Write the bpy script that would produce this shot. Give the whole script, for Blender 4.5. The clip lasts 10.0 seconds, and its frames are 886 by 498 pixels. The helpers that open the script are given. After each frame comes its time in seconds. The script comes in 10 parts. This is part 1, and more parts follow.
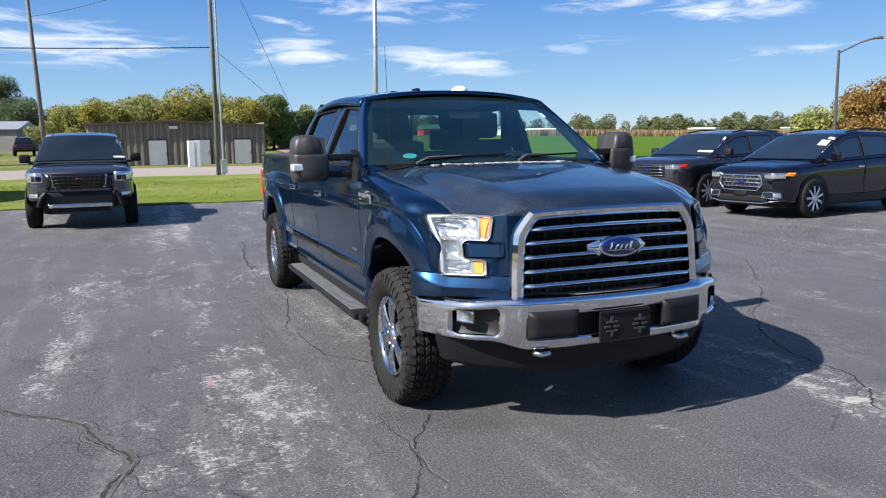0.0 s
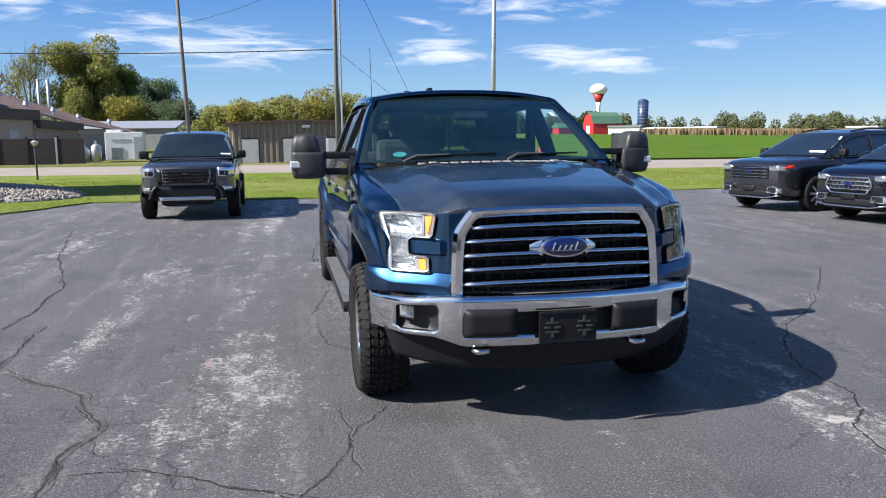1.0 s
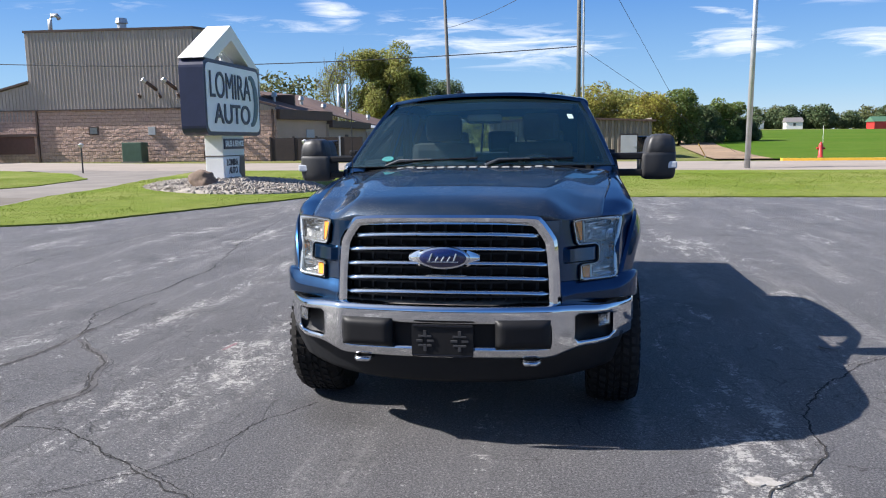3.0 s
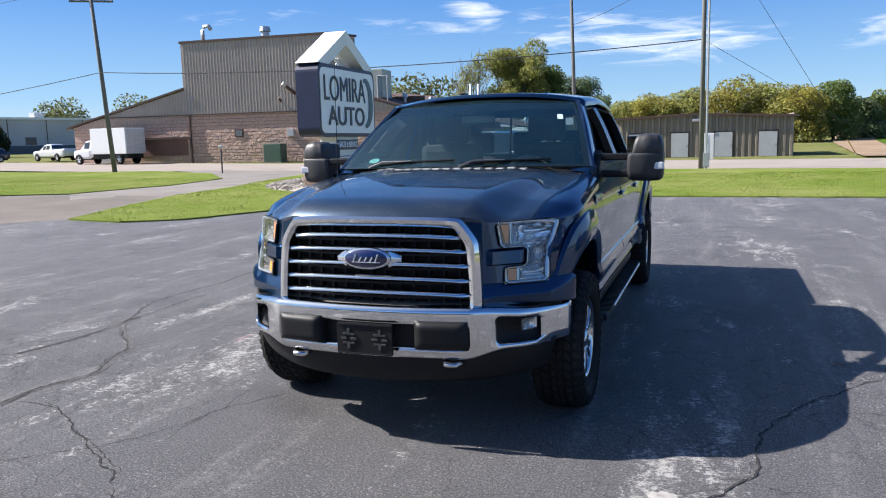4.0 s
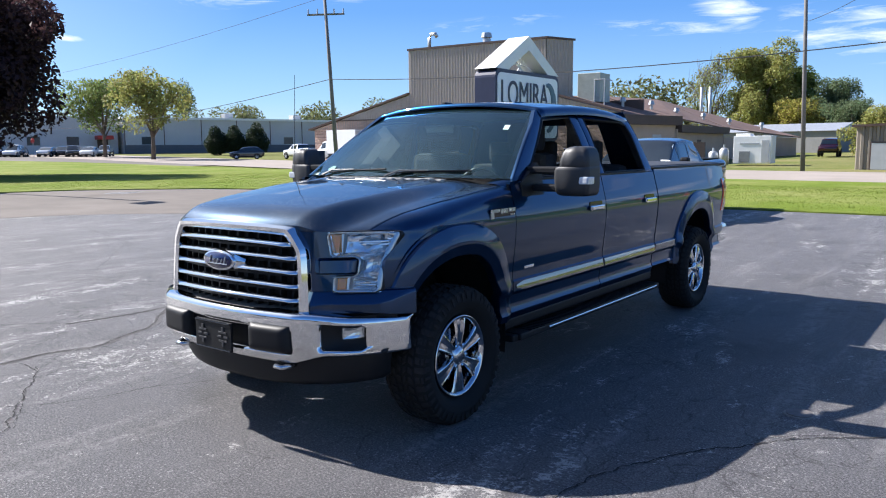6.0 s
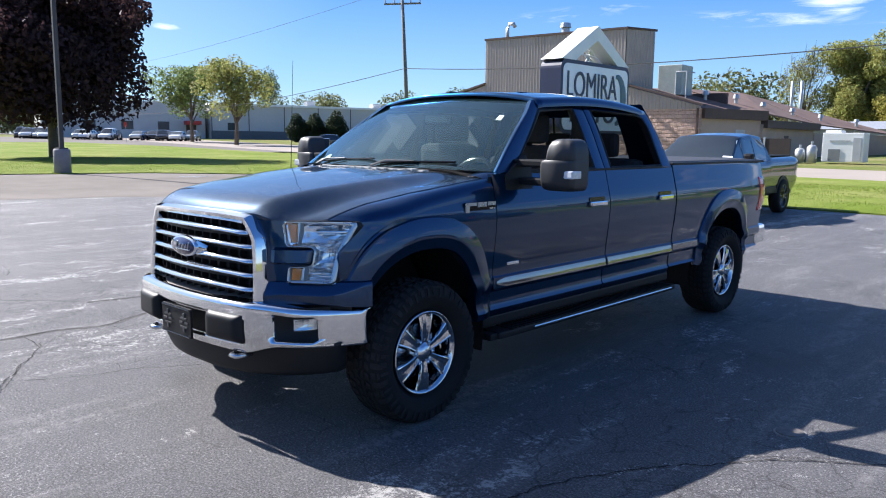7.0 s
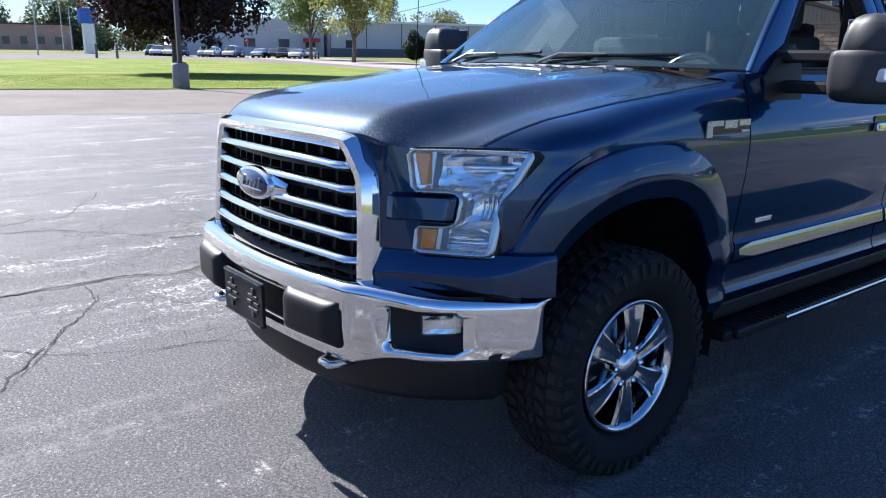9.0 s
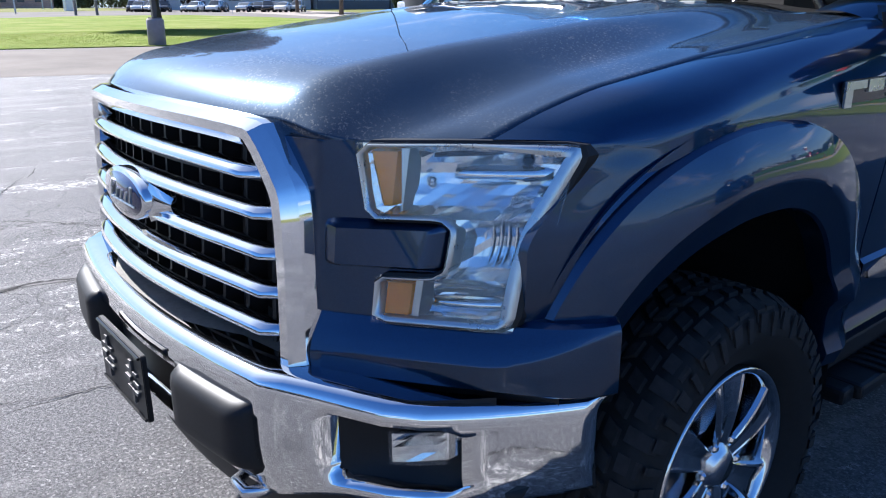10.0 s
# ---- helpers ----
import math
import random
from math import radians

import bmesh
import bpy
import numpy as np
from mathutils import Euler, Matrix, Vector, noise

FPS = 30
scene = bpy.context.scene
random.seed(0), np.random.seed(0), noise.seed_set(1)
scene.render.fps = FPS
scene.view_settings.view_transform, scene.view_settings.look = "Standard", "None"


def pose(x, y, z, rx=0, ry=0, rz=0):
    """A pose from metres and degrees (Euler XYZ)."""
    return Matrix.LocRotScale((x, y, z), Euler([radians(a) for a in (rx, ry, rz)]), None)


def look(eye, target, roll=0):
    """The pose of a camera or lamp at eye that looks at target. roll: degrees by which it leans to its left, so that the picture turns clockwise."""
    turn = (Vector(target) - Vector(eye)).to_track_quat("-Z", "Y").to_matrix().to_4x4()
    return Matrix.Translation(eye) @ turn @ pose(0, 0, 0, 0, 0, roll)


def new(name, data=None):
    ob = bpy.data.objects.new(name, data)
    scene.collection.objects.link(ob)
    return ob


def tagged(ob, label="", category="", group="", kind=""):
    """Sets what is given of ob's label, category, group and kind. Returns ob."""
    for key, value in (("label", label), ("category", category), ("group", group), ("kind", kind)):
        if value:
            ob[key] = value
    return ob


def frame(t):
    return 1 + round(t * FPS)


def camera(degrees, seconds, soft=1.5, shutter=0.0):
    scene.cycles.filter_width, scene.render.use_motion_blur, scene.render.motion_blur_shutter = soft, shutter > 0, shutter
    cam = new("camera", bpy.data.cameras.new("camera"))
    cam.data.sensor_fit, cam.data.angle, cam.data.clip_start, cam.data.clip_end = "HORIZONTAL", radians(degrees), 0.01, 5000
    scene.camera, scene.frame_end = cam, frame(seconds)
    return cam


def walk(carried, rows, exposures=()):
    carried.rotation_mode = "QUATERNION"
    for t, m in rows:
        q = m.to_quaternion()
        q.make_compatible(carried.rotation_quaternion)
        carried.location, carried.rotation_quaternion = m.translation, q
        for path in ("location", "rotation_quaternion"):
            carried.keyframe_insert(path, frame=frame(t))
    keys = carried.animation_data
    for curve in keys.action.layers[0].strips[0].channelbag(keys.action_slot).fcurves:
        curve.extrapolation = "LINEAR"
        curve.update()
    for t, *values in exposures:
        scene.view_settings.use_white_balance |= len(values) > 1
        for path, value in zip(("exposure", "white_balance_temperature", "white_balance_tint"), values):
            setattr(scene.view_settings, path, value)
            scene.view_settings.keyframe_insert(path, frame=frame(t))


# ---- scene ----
cam = camera(60.2, 10.0, soft=1.1)
PATH = [
    (0, (-2.359, 0.491, 1.561), (-1.622, 2.329, 1.278), -0.8),
    (0.5, (-1.903, 0.26, 1.552), (-1.328, 2.155, 1.271), -0.7),
    (1, (-1.428, 0.114, 1.55), (-1.025, 2.053, 1.268), -0.65),
    (1.5, (-0.934, 0.06, 1.562), (-0.711, 2.027, 1.279), -0.6),
    (2, (-0.399, 0.023, 1.574), (-0.36, 2.002, 1.291), -0.6),
    (2.5, (0.083, 0.06, 1.578), (-0.057, 2.035, 1.295), -0.7),
    (3, (0.612, 0.098, 1.579), (0.294, 2.053, 1.298), -0.85),
    (4.5, (2.186, 0.482, 1.583), (1.361, 2.283, 1.309), -1.55),
    (5, (2.642, 0.705, 1.589), (1.676, 2.435, 1.32), -1.4),
    (5.5, (3.114, 0.96, 1.592), (2.023, 2.616, 1.33), -1.0),
    (7, (3.902, 1.756, 1.59), (2.556, 3.208, 1.307), 0.7),
    (7.5, (3.728, 1.918, 1.571), (2.322, 3.305, 1.253), 1.0),
    (8, (3.331, 2.141, 1.532), (1.873, 3.461, 1.166), 1.0),
    (8.5, (2.935, 2.438, 1.475), (1.441, 3.698, 1.051), 1.0),
    (9, (2.511, 2.705, 1.431), (0.997, 3.918, 0.944), 0.8),
    (9.5, (2.107, 3.014, 1.393), (0.597, 4.206, 0.846), 0.2),
    (10, (1.748, 3.348, 1.384), (0.268, 4.552, 0.782), -0.3),
]
walk(cam, [(t, look(eye, target, roll)) for t, eye, target, roll in PATH], [(0, 1.13, 6290, 12), (2.5, 1.2, 6330, 12), (4.5, 1.31, 6300, 12), (7, 1.52, 6120, 13), (8.5, 1.64, 6030, 13), (10, 1.73, 5950, 13)])

# ---- light ----
SUN = Vector((-0.755, -0.13, 0.643)).normalized()
sun = new("sun", bpy.data.lights.new("sun", "SUN"))
sun.data.energy, sun.data.angle, sun.data.color = 4.8, radians(0.53), (1.0, 0.95, 0.88)
sun.matrix_world = look(SUN * 60, (0, 0, 0))

world = bpy.data.worlds.new("sky")
scene.world = world
world.use_nodes = True


def wire(tree, kind, **values):
    """A node of that kind; values set its properties, or its inputs by name."""
    n = tree.nodes.new(kind)
    for key, value in values.items():
        if key in n.inputs:
            n.inputs[key].default_value = value
        else:
            setattr(n, key, value)
    return n


def maths(tree, op, a, b=None, c=None):
    n = tree.nodes.new("ShaderNodeMath")
    n.operation = op
    for i, v in enumerate((a, b, c)):
        if v is None:
            continue
        if isinstance(v, (int, float)):
            n.inputs[i].default_value = v
        else:
            tree.links.new(v, n.inputs[i])
    return n.outputs[0]


def ramp(tree, fac, stops):
    n = tree.nodes.new("ShaderNodeValToRGB")
    el = n.color_ramp.elements
    while len(el) < len(stops):
        el.new(0.5)
    for e, (p, c) in zip(el, stops):
        e.position = p
        e.color = (*c, 1) if isinstance(c, tuple) else (c, c, c, 1)
    tree.links.new(fac, n.inputs[0])
    return n.outputs[0]


def mixed(tree, fac, a, b, blend="MIX"):
    n = tree.nodes.new("ShaderNodeMix")
    n.data_type, n.blend_type = "RGBA", blend
    for i, v in ((0, fac), (6, a), (7, b)):
        if isinstance(v, (int, float)):
            n.inputs[i].default_value = v
        elif isinstance(v, tuple):
            n.inputs[i].default_value = (*v, 1)
        else:
            tree.links.new(v, n.inputs[i])
    return n.outputs[2]


def build_sky():
    t = world.node_tree
    t.nodes.clear()
    out = t.nodes.new("ShaderNodeOutputWorld")
    bg = wire(t, "ShaderNodeBackground", Strength=0.0515)
    sky = wire(t, "ShaderNodeTexSky", sky_type="NISHITA", sun_disc=False, sun_elevation=math.asin(SUN.z),
               sun_rotation=radians(260), air_density=1.0, dust_density=0.0, ozone_density=4.0)
    co = t.nodes.new("ShaderNodeTexCoord")
    sep = t.nodes.new("ShaderNodeSeparateXYZ")
    t.links.new(co.outputs["Generated"], sep.inputs[0])
    # thin cirrus, drawn out by the wind: bearing in degrees, height, half width, half height, tilt, weight
    bearing = maths(t, "MULTIPLY", maths(t, "ARCTAN2", sep.outputs[0], sep.outputs[1]), 180 / math.pi)
    flat = t.nodes.new("ShaderNodeCombineXYZ")
    t.links.new(bearing, flat.inputs[0])
    t.links.new(maths(t, "MULTIPLY", sep.outputs[2], 100.0), flat.inputs[1])
    cover = None
    for az, up, wide, high, tilt, weight in (
            (-4.6, 11.9, 8.5, 2.6, -7, 0.95), (-8.6, 14.2, 5.0, 1.6, -10, 0.75), (-16.9, 15.9, 2.4, 1.5, -18, 0.85), (-20.5, 14.4, 6.0, 0.9, -4, 0.5),
            (12.0, 11.2, 3.4, 1.9, -14, 0.95), (9.2, 11.0, 2.2, 1.3, 30, 0.7), (10.6, 14.6, 2.4, 0.6, -22, 0.8), (22.0, 9.9, 5.6, 1.7, -12, 1.0),
            (18.4, 16.4, 6.5, 1.7, -4, 0.7), (41.5, 15.1, 5.2, 1.6, -6, 0.95), (34.0, 16.6, 5.0, 1.3, 0, 0.7), (31.0, 11.2, 6.0, 1.2, 4, 0.4),
            (46.0, 9.6, 5.0, 0.9, 6, 0.4), (-62.4, 12.9, 0.9, 0.35, -4, 0.9), (-34.0, 15.5, 7.0, 0.8, 12, 0.35), (-48.0, 19.0, 9.0, 1.6, 8, 0.6),
            (70.0, 14.0, 12.0, 3.0, 5, 0.8), (100.0, 22.0, 16.0, 4.0, -5, 0.7), (-110.0, 20.0, 14.0, 3.5, 6, 0.6), (150.0, 18.0, 18.0, 4.0, 4, 0.8), (-160.0, 26.0, 15.0, 4.0, -4, 0.7)):
        at = wire(t, "ShaderNodeMapping", vector_type="TEXTURE", Location=(az, up, 0), Rotation=(0, 0, radians(tilt)), Scale=(wide * 1.25, high * 1.35, 1.0))
        t.links.new(flat.outputs[0], at.inputs[0])
        far = t.nodes.new("ShaderNodeVectorMath")
        far.operation = "LENGTH"
        t.links.new(at.outputs[0], far.inputs[0])
        one = maths(t, "MULTIPLY", maths(t, "MAXIMUM", maths(t, "SUBTRACT", 1.0, far.outputs["Value"]), 0.0), weight)
        cover = one if cover is None else maths(t, "MAXIMUM", cover, one)
    drawn = wire(t, "ShaderNodeMapping", Rotation=(0, 0, radians(14)), Scale=(0.2, 0.75, 1.0))
    t.links.new(flat.outputs[0], drawn.inputs[0])
    fray = wire(t, "ShaderNodeTexNoise", Scale=1.0, Detail=9.0, Roughness=0.62, Distortion=0.7)
    t.links.new(drawn.outputs[0], fray.inputs["Vector"])
    body = maths(t, "MULTIPLY_ADD", maths(t, "SUBTRACT", fray.outputs[0], 0.55), 3.4, maths(t, "MULTIPLY", cover, 1.15))
    edge = ramp(t, cover, [(0.0, 0.0), (0.3, 1.0)])
    mask = maths(t, "MULTIPLY", maths(t, "MULTIPLY", ramp(t, body, [(0.05, 0.0), (0.5, 0.45), (1.1, 1.0)]), edge), 0.8)
    # clear autumn blue, deepening quickly above the horizon
    blue = ramp(t, sep.outputs[2], [(0.0, (0.6, 0.81, 0.98)), (0.06, (0.33, 0.62, 0.96)), (0.17, (0.115, 0.36, 0.87)), (0.36, (0.085, 0.29, 0.78)), (0.6, (0.04, 0.15, 0.48)), (1.0, (0.02, 0.09, 0.34))])
    lit = t.nodes.new("ShaderNodeVectorMath")
    lit.operation = "SCALE"
    lit.inputs["Scale"].default_value = 8.0
    t.links.new(blue, lit.inputs[0])
    colour = mixed(t, 0.72, sky.outputs[0], lit.outputs[0])
    # the sky pales towards the sun
    near = t.nodes.new("ShaderNodeVectorMath")
    near.operation = "DOT_PRODUCT"
    near.inputs[1].default_value = SUN
    t.links.new(co.outputs["Generated"], near.inputs[0])
    glow = ramp(t, near.outputs["Value"], [(0.6, 0.0), (0.8, 0.22), (0.93, 0.6), (1.0, 1.0)])
    colour = mixed(t, maths(t, "MULTIPLY", glow, 0.7), colour, (12.0, 13.0, 14.0))
    colour = mixed(t, mask, colour, (9.5, 9.9, 10.4))
    t.links.new(colour, bg.inputs[0])
    t.links.new(bg.outputs[0], out.inputs[0])


build_sky()

# ---- materials ----


def surface(name, colour, rough=0.6, metal=0.0, vary=0.15, scale=4.0, bump=0.0, fine=60.0, coat=0.0, island=0.0, **more):
    """A material whose colour and roughness vary at two scales, with fine relief."""
    m = bpy.data.materials.new(name)
    m.use_nodes = True
    t = m.node_tree
    p = t.nodes["Principled BSDF"]
    co = t.nodes.new("ShaderNodeTexCoord")
    n1 = wire(t, "ShaderNodeTexNoise", Scale=scale, Detail=4.0, Roughness=0.6)
    n2 = wire(t, "ShaderNodeTexNoise", Scale=fine, Detail=3.0, Roughness=0.6)
    t.links.new(co.outputs["Object"], n1.inputs["Vector"])
    t.links.new(co.outputs["Object"], n2.inputs["Vector"])
    both = maths(t, "ADD", maths(t, "MULTIPLY", n1.outputs[0], 0.65), maths(t, "MULTIPLY", n2.outputs[0], 0.35))
    lo, hi = tuple(c * (1 - vary) for c in colour), tuple(min(1.0, c * (1 + vary)) for c in colour)
    c = ramp(t, both, [(0.34, lo), (0.66, hi)])
    if island:
        geo = t.nodes.new("ShaderNodeNewGeometry")
        hsv = t.nodes.new("ShaderNodeHueSaturation")
        r = geo.outputs["Random Per Island"]
        t.links.new(maths(t, "MULTIPLY_ADD", r, island, 1 - island / 2), hsv.inputs["Value"])
        t.links.new(maths(t, "MULTIPLY_ADD", r, island * 0.09, 0.5 - island * 0.045), hsv.inputs["Hue"])
        t.links.new(c, hsv.inputs["Color"])
        c = hsv.outputs[0]
    t.links.new(c, p.inputs["Base Color"])
    t.links.new(maths(t, "MULTIPLY_ADD", both, 0.3 * rough, 0.85 * rough), p.inputs["Roughness"])
    p.inputs["Metallic"].default_value = metal
    p.inputs["Coat Weight"].default_value = coat
    p.inputs["Coat Roughness"].default_value = 0.03
    for key, value in more.items():
        p.inputs[key.replace("_", " ")].default_value = value
    if bump:
        b = wire(t, "ShaderNodeBump", Strength=min(1.0, bump * 10), Distance=bump)
        t.links.new(n2.outputs[0], b.inputs["Height"])
        t.links.new(b.outputs[0], p.inputs["Normal"])
    return m


def glass(name, tint, dust=0.0, rough=0.0, ior=1.5, film_colour=(0.42, 0.56, 0.56), gloss_colour=(1, 1, 1)):
    """Thin pane: mostly clear, with a real gloss on top, tinted by gloss_colour, and, as far as dust says, a thin
    patchy film of film_colour.
    """
    m = bpy.data.materials.new(name)
    m.use_nodes = True
    t = m.node_tree
    t.nodes.clear()
    out = t.nodes.new("ShaderNodeOutputMaterial")
    clear = wire(t, "ShaderNodeBsdfTransparent", Color=(*tint, 1))
    film = wire(t, "ShaderNodeBsdfDiffuse", Color=(*film_colour, 1))
    gloss = wire(t, "ShaderNodeBsdfGlossy", Color=(*gloss_colour, 1), Roughness=rough)
    fres = wire(t, "ShaderNodeFresnel", IOR=ior)
    co = t.nodes.new("ShaderNodeTexCoord")
    n = wire(t, "ShaderNodeTexNoise", Scale=3.0, Detail=5.0, Roughness=0.6)
    t.links.new(co.outputs["Object"], n.inputs["Vector"])
    soil = t.nodes.new("ShaderNodeMixShader")
    t.links.new(maths(t, "MULTIPLY", n.outputs[0], dust * 2), soil.inputs[0])
    t.links.new(clear.outputs[0], soil.inputs[1])
    t.links.new(film.outputs[0], soil.inputs[2])
    mix = t.nodes.new("ShaderNodeMixShader")
    t.links.new(fres.outputs[0], mix.inputs[0])
    t.links.new(soil.outputs[0], mix.inputs[1])
    t.links.new(gloss.outputs[0], mix.inputs[2])
    t.links.new(mix.outputs[0], out.inputs[0])
    return m


def asphalt_material():
    m = bpy.data.materials.new("sealed asphalt")
    m.use_nodes = True
    t = m.node_tree
    p = t.nodes["Principled BSDF"]
    co = t.nodes.new("ShaderNodeTexCoord")
    P = co.outputs["Object"]

    def noise_at(scale, detail=4.0, rough=0.6, stretch=(1, 1, 1), turn=0.0, shift=(0, 0, 0)):
        mp = wire(t, "ShaderNodeMapping", Scale=stretch, Rotation=(0, 0, radians(turn)), Location=shift)
        t.links.new(P, mp.inputs[0])
        n = wire(t, "ShaderNodeTexNoise", Scale=scale, Detail=detail, Roughness=rough)
        t.links.new(mp.outputs[0], n.inputs["Vector"])
        return n.outputs[0]

    big = noise_at(0.35, 3)
    grit = noise_at(85.0, 3, 0.7)
    fine = noise_at(420.0, 1)
    base = ramp(t, big, [(0.3, (0.076, 0.075, 0.082)), (0.7, (0.116, 0.114, 0.121))])
    base = mixed(t, ramp(t, grit, [(0.46, 0.0), (0.64, 0.9)]), base, (0.27, 0.265, 0.268))
    base = mixed(t, ramp(t, noise_at(95.0, 2, 0.6, shift=(4, 1, 0)), [(0.57, 0.0), (0.68, 0.8)]), base, (0.02, 0.02, 0.022))
    # worn, sun-bleached flecks where the sealer has come off, thickest along two old bay lines
    sep = t.nodes.new("ShaderNodeSeparateXYZ")
    t.links.new(P, sep.inputs[0])

    def bay(x0, k, w):
        d = maths(t, "SUBTRACT", sep.outputs[0], maths(t, "MULTIPLY_ADD", sep.outputs[1], k, x0))
        return ramp(t, maths(t, "DIVIDE", maths(t, "ABSOLUTE", d), w), [(0.0, 1.0), (1.0, 0.0)])
    wear_a = noise_at(0.9, 6, 0.68, (1.5, 0.42, 1), 4)
    wear_b = noise_at(4.6, 6, 0.74, (1.2, 0.6, 1))
    lines = maths(t, "ADD", bay(-1.95, 0.02, 0.6), maths(t, "ADD", bay(-3.6, 0.11, 0.55), maths(t, "ADD", bay(-5.6, 0.08, 0.5), bay(1.2, 0.09, 0.5))))
    patch = maths(t, "ADD", maths(t, "ADD", maths(t, "MULTIPLY", wear_a, 0.5), maths(t, "MULTIPLY", wear_b, 0.5)), maths(t, "MULTIPLY", lines, 0.05))
    patch = ramp(t, patch, [(0.49, 0.0), (0.76, 1.0)])
    fleck = maths(t, "ADD", maths(t, "MULTIPLY", noise_at(26.0, 8, 0.86), 0.75), maths(t, "MULTIPLY", patch, 0.24))
    worn = ramp(t, fleck, [(0.478, 0.0), (0.498, 1.0)])
    worn = maths(t, "MULTIPLY", worn, ramp(t, patch, [(0.02, 0.0), (0.25, 1.0)]))
    base = mixed(t, maths(t, "MULTIPLY", patch, 0.1), base, (0.2, 0.195, 0.19))
    base = mixed(t, maths(t, "MULTIPLY", worn, 0.95), base, (0.56, 0.545, 0.52))
    # scattered pale chips
    chip = ramp(t, noise_at(62.0, 2, 0.5), [(0.625, 0.0), (0.65, 1.0)])
    chip = maths(t, "MULTIPLY", chip, ramp(t, noise_at(1.6, 3, 0.6, shift=(2, 5, 0)), [(0.4, 0.25), (0.62, 1.0)]))
    base = mixed(t, maths(t, "MULTIPLY", chip, 0.85), base, (0.42, 0.41, 0.4))
    # faint long scuffs across the bays
    streak = ramp(t, noise_at(0.8, 7, 0.72, (3.0, 0.32, 1), 5), [(0.52, 0.0), (0.64, 1.0)])
    streak = maths(t, "MULTIPLY", streak, ramp(t, noise_at(16.0, 8, 0.85), [(0.46, 0.0), (0.54, 1.0)]))
    base = mixed(t, maths(t, "MULTIPLY", streak, 0.6), base, (0.34, 0.33, 0.32))
    # slow drift of oil and damp
    stain = ramp(t, noise_at(0.9, 3, 0.6, shift=(11, 4, 0)), [(0.55, 0.0), (0.75, 1.0)])
    base = mixed(t, maths(t, "MULTIPLY", stain, 0.4), base, (0.03, 0.03, 0.032))
    # hairline cracks between large plates
    warp = t.nodes.new("ShaderNodeVectorMath")
    warp.operation = "ADD"
    wn = wire(t, "ShaderNodeTexNoise", Scale=1.3, Detail=5.0)
    t.links.new(P, wn.inputs["Vector"])
    sc = t.nodes.new("ShaderNodeVectorMath")
    sc.operation = "SCALE"
    sc.inputs["Scale"].default_value = 0.9
    t.links.new(wn.outputs["Color"], sc.inputs[0])
    t.links.new(P, warp.inputs[0])
    t.links.new(sc.outputs[0], warp.inputs[1])
    vor = wire(t, "ShaderNodeTexVoronoi", feature="DISTANCE_TO_EDGE", Scale=0.33)
    t.links.new(warp.outputs[0], vor.inputs["Vector"])
    crack = ramp(t, vor.outputs[0], [(0.0, 1.0), (0.003, 0.0)])
    patchy = ramp(t, noise_at(0.8, 2, 0.5, shift=(7, 3, 0)), [(0.45, 0.0), (0.55, 1.0)])
    crack = maths(t, "MULTIPLY", crack, patchy)
    base = mixed(t, maths(t, "MULTIPLY", crack, 0.4), base, (0.012, 0.012, 0.013))
    # tight crazing
    vor2 = wire(t, "ShaderNodeTexVoronoi", feature="DISTANCE_TO_EDGE", Scale=2.6)
    t.links.new(warp.outputs[0], vor2.inputs["Vector"])
    craze = maths(t, "MULTIPLY", ramp(t, vor2.outputs[0], [(0.0, 1.0), (0.02, 0.0)]), ramp(t, noise_at(0.5, 3, 0.6, shift=(3, 9, 0)), [(0.42, 0.0), (0.55, 1.0)]))
    base = mixed(t, maths(t, "MULTIPLY", craze, 0.65), base, (0.02, 0.02, 0.022))
    t.links.new(base, p.inputs["Base Color"])
    t.links.new(maths(t, "MULTIPLY_ADD", worn, 0.2, maths(t, "MULTIPLY_ADD", grit, 0.25, 0.46)), p.inputs["Roughness"])
    p.inputs["Specular IOR Level"].default_value = 0.31
    p.inputs["Specular Tint"].default_value = (1.0, 0.94, 0.84, 1)
    b = wire(t, "ShaderNodeBump", Strength=1.0, Distance=0.02)
    t.links.new(maths(t, "SUBTRACT", maths(t, "ADD", grit, maths(t, "MULTIPLY", fine, 0.5)), maths(t, "MULTIPLY", crack, 0.6)), b.inputs["Height"])
    t.links.new(b.outputs[0], p.inputs["Normal"])
    return m


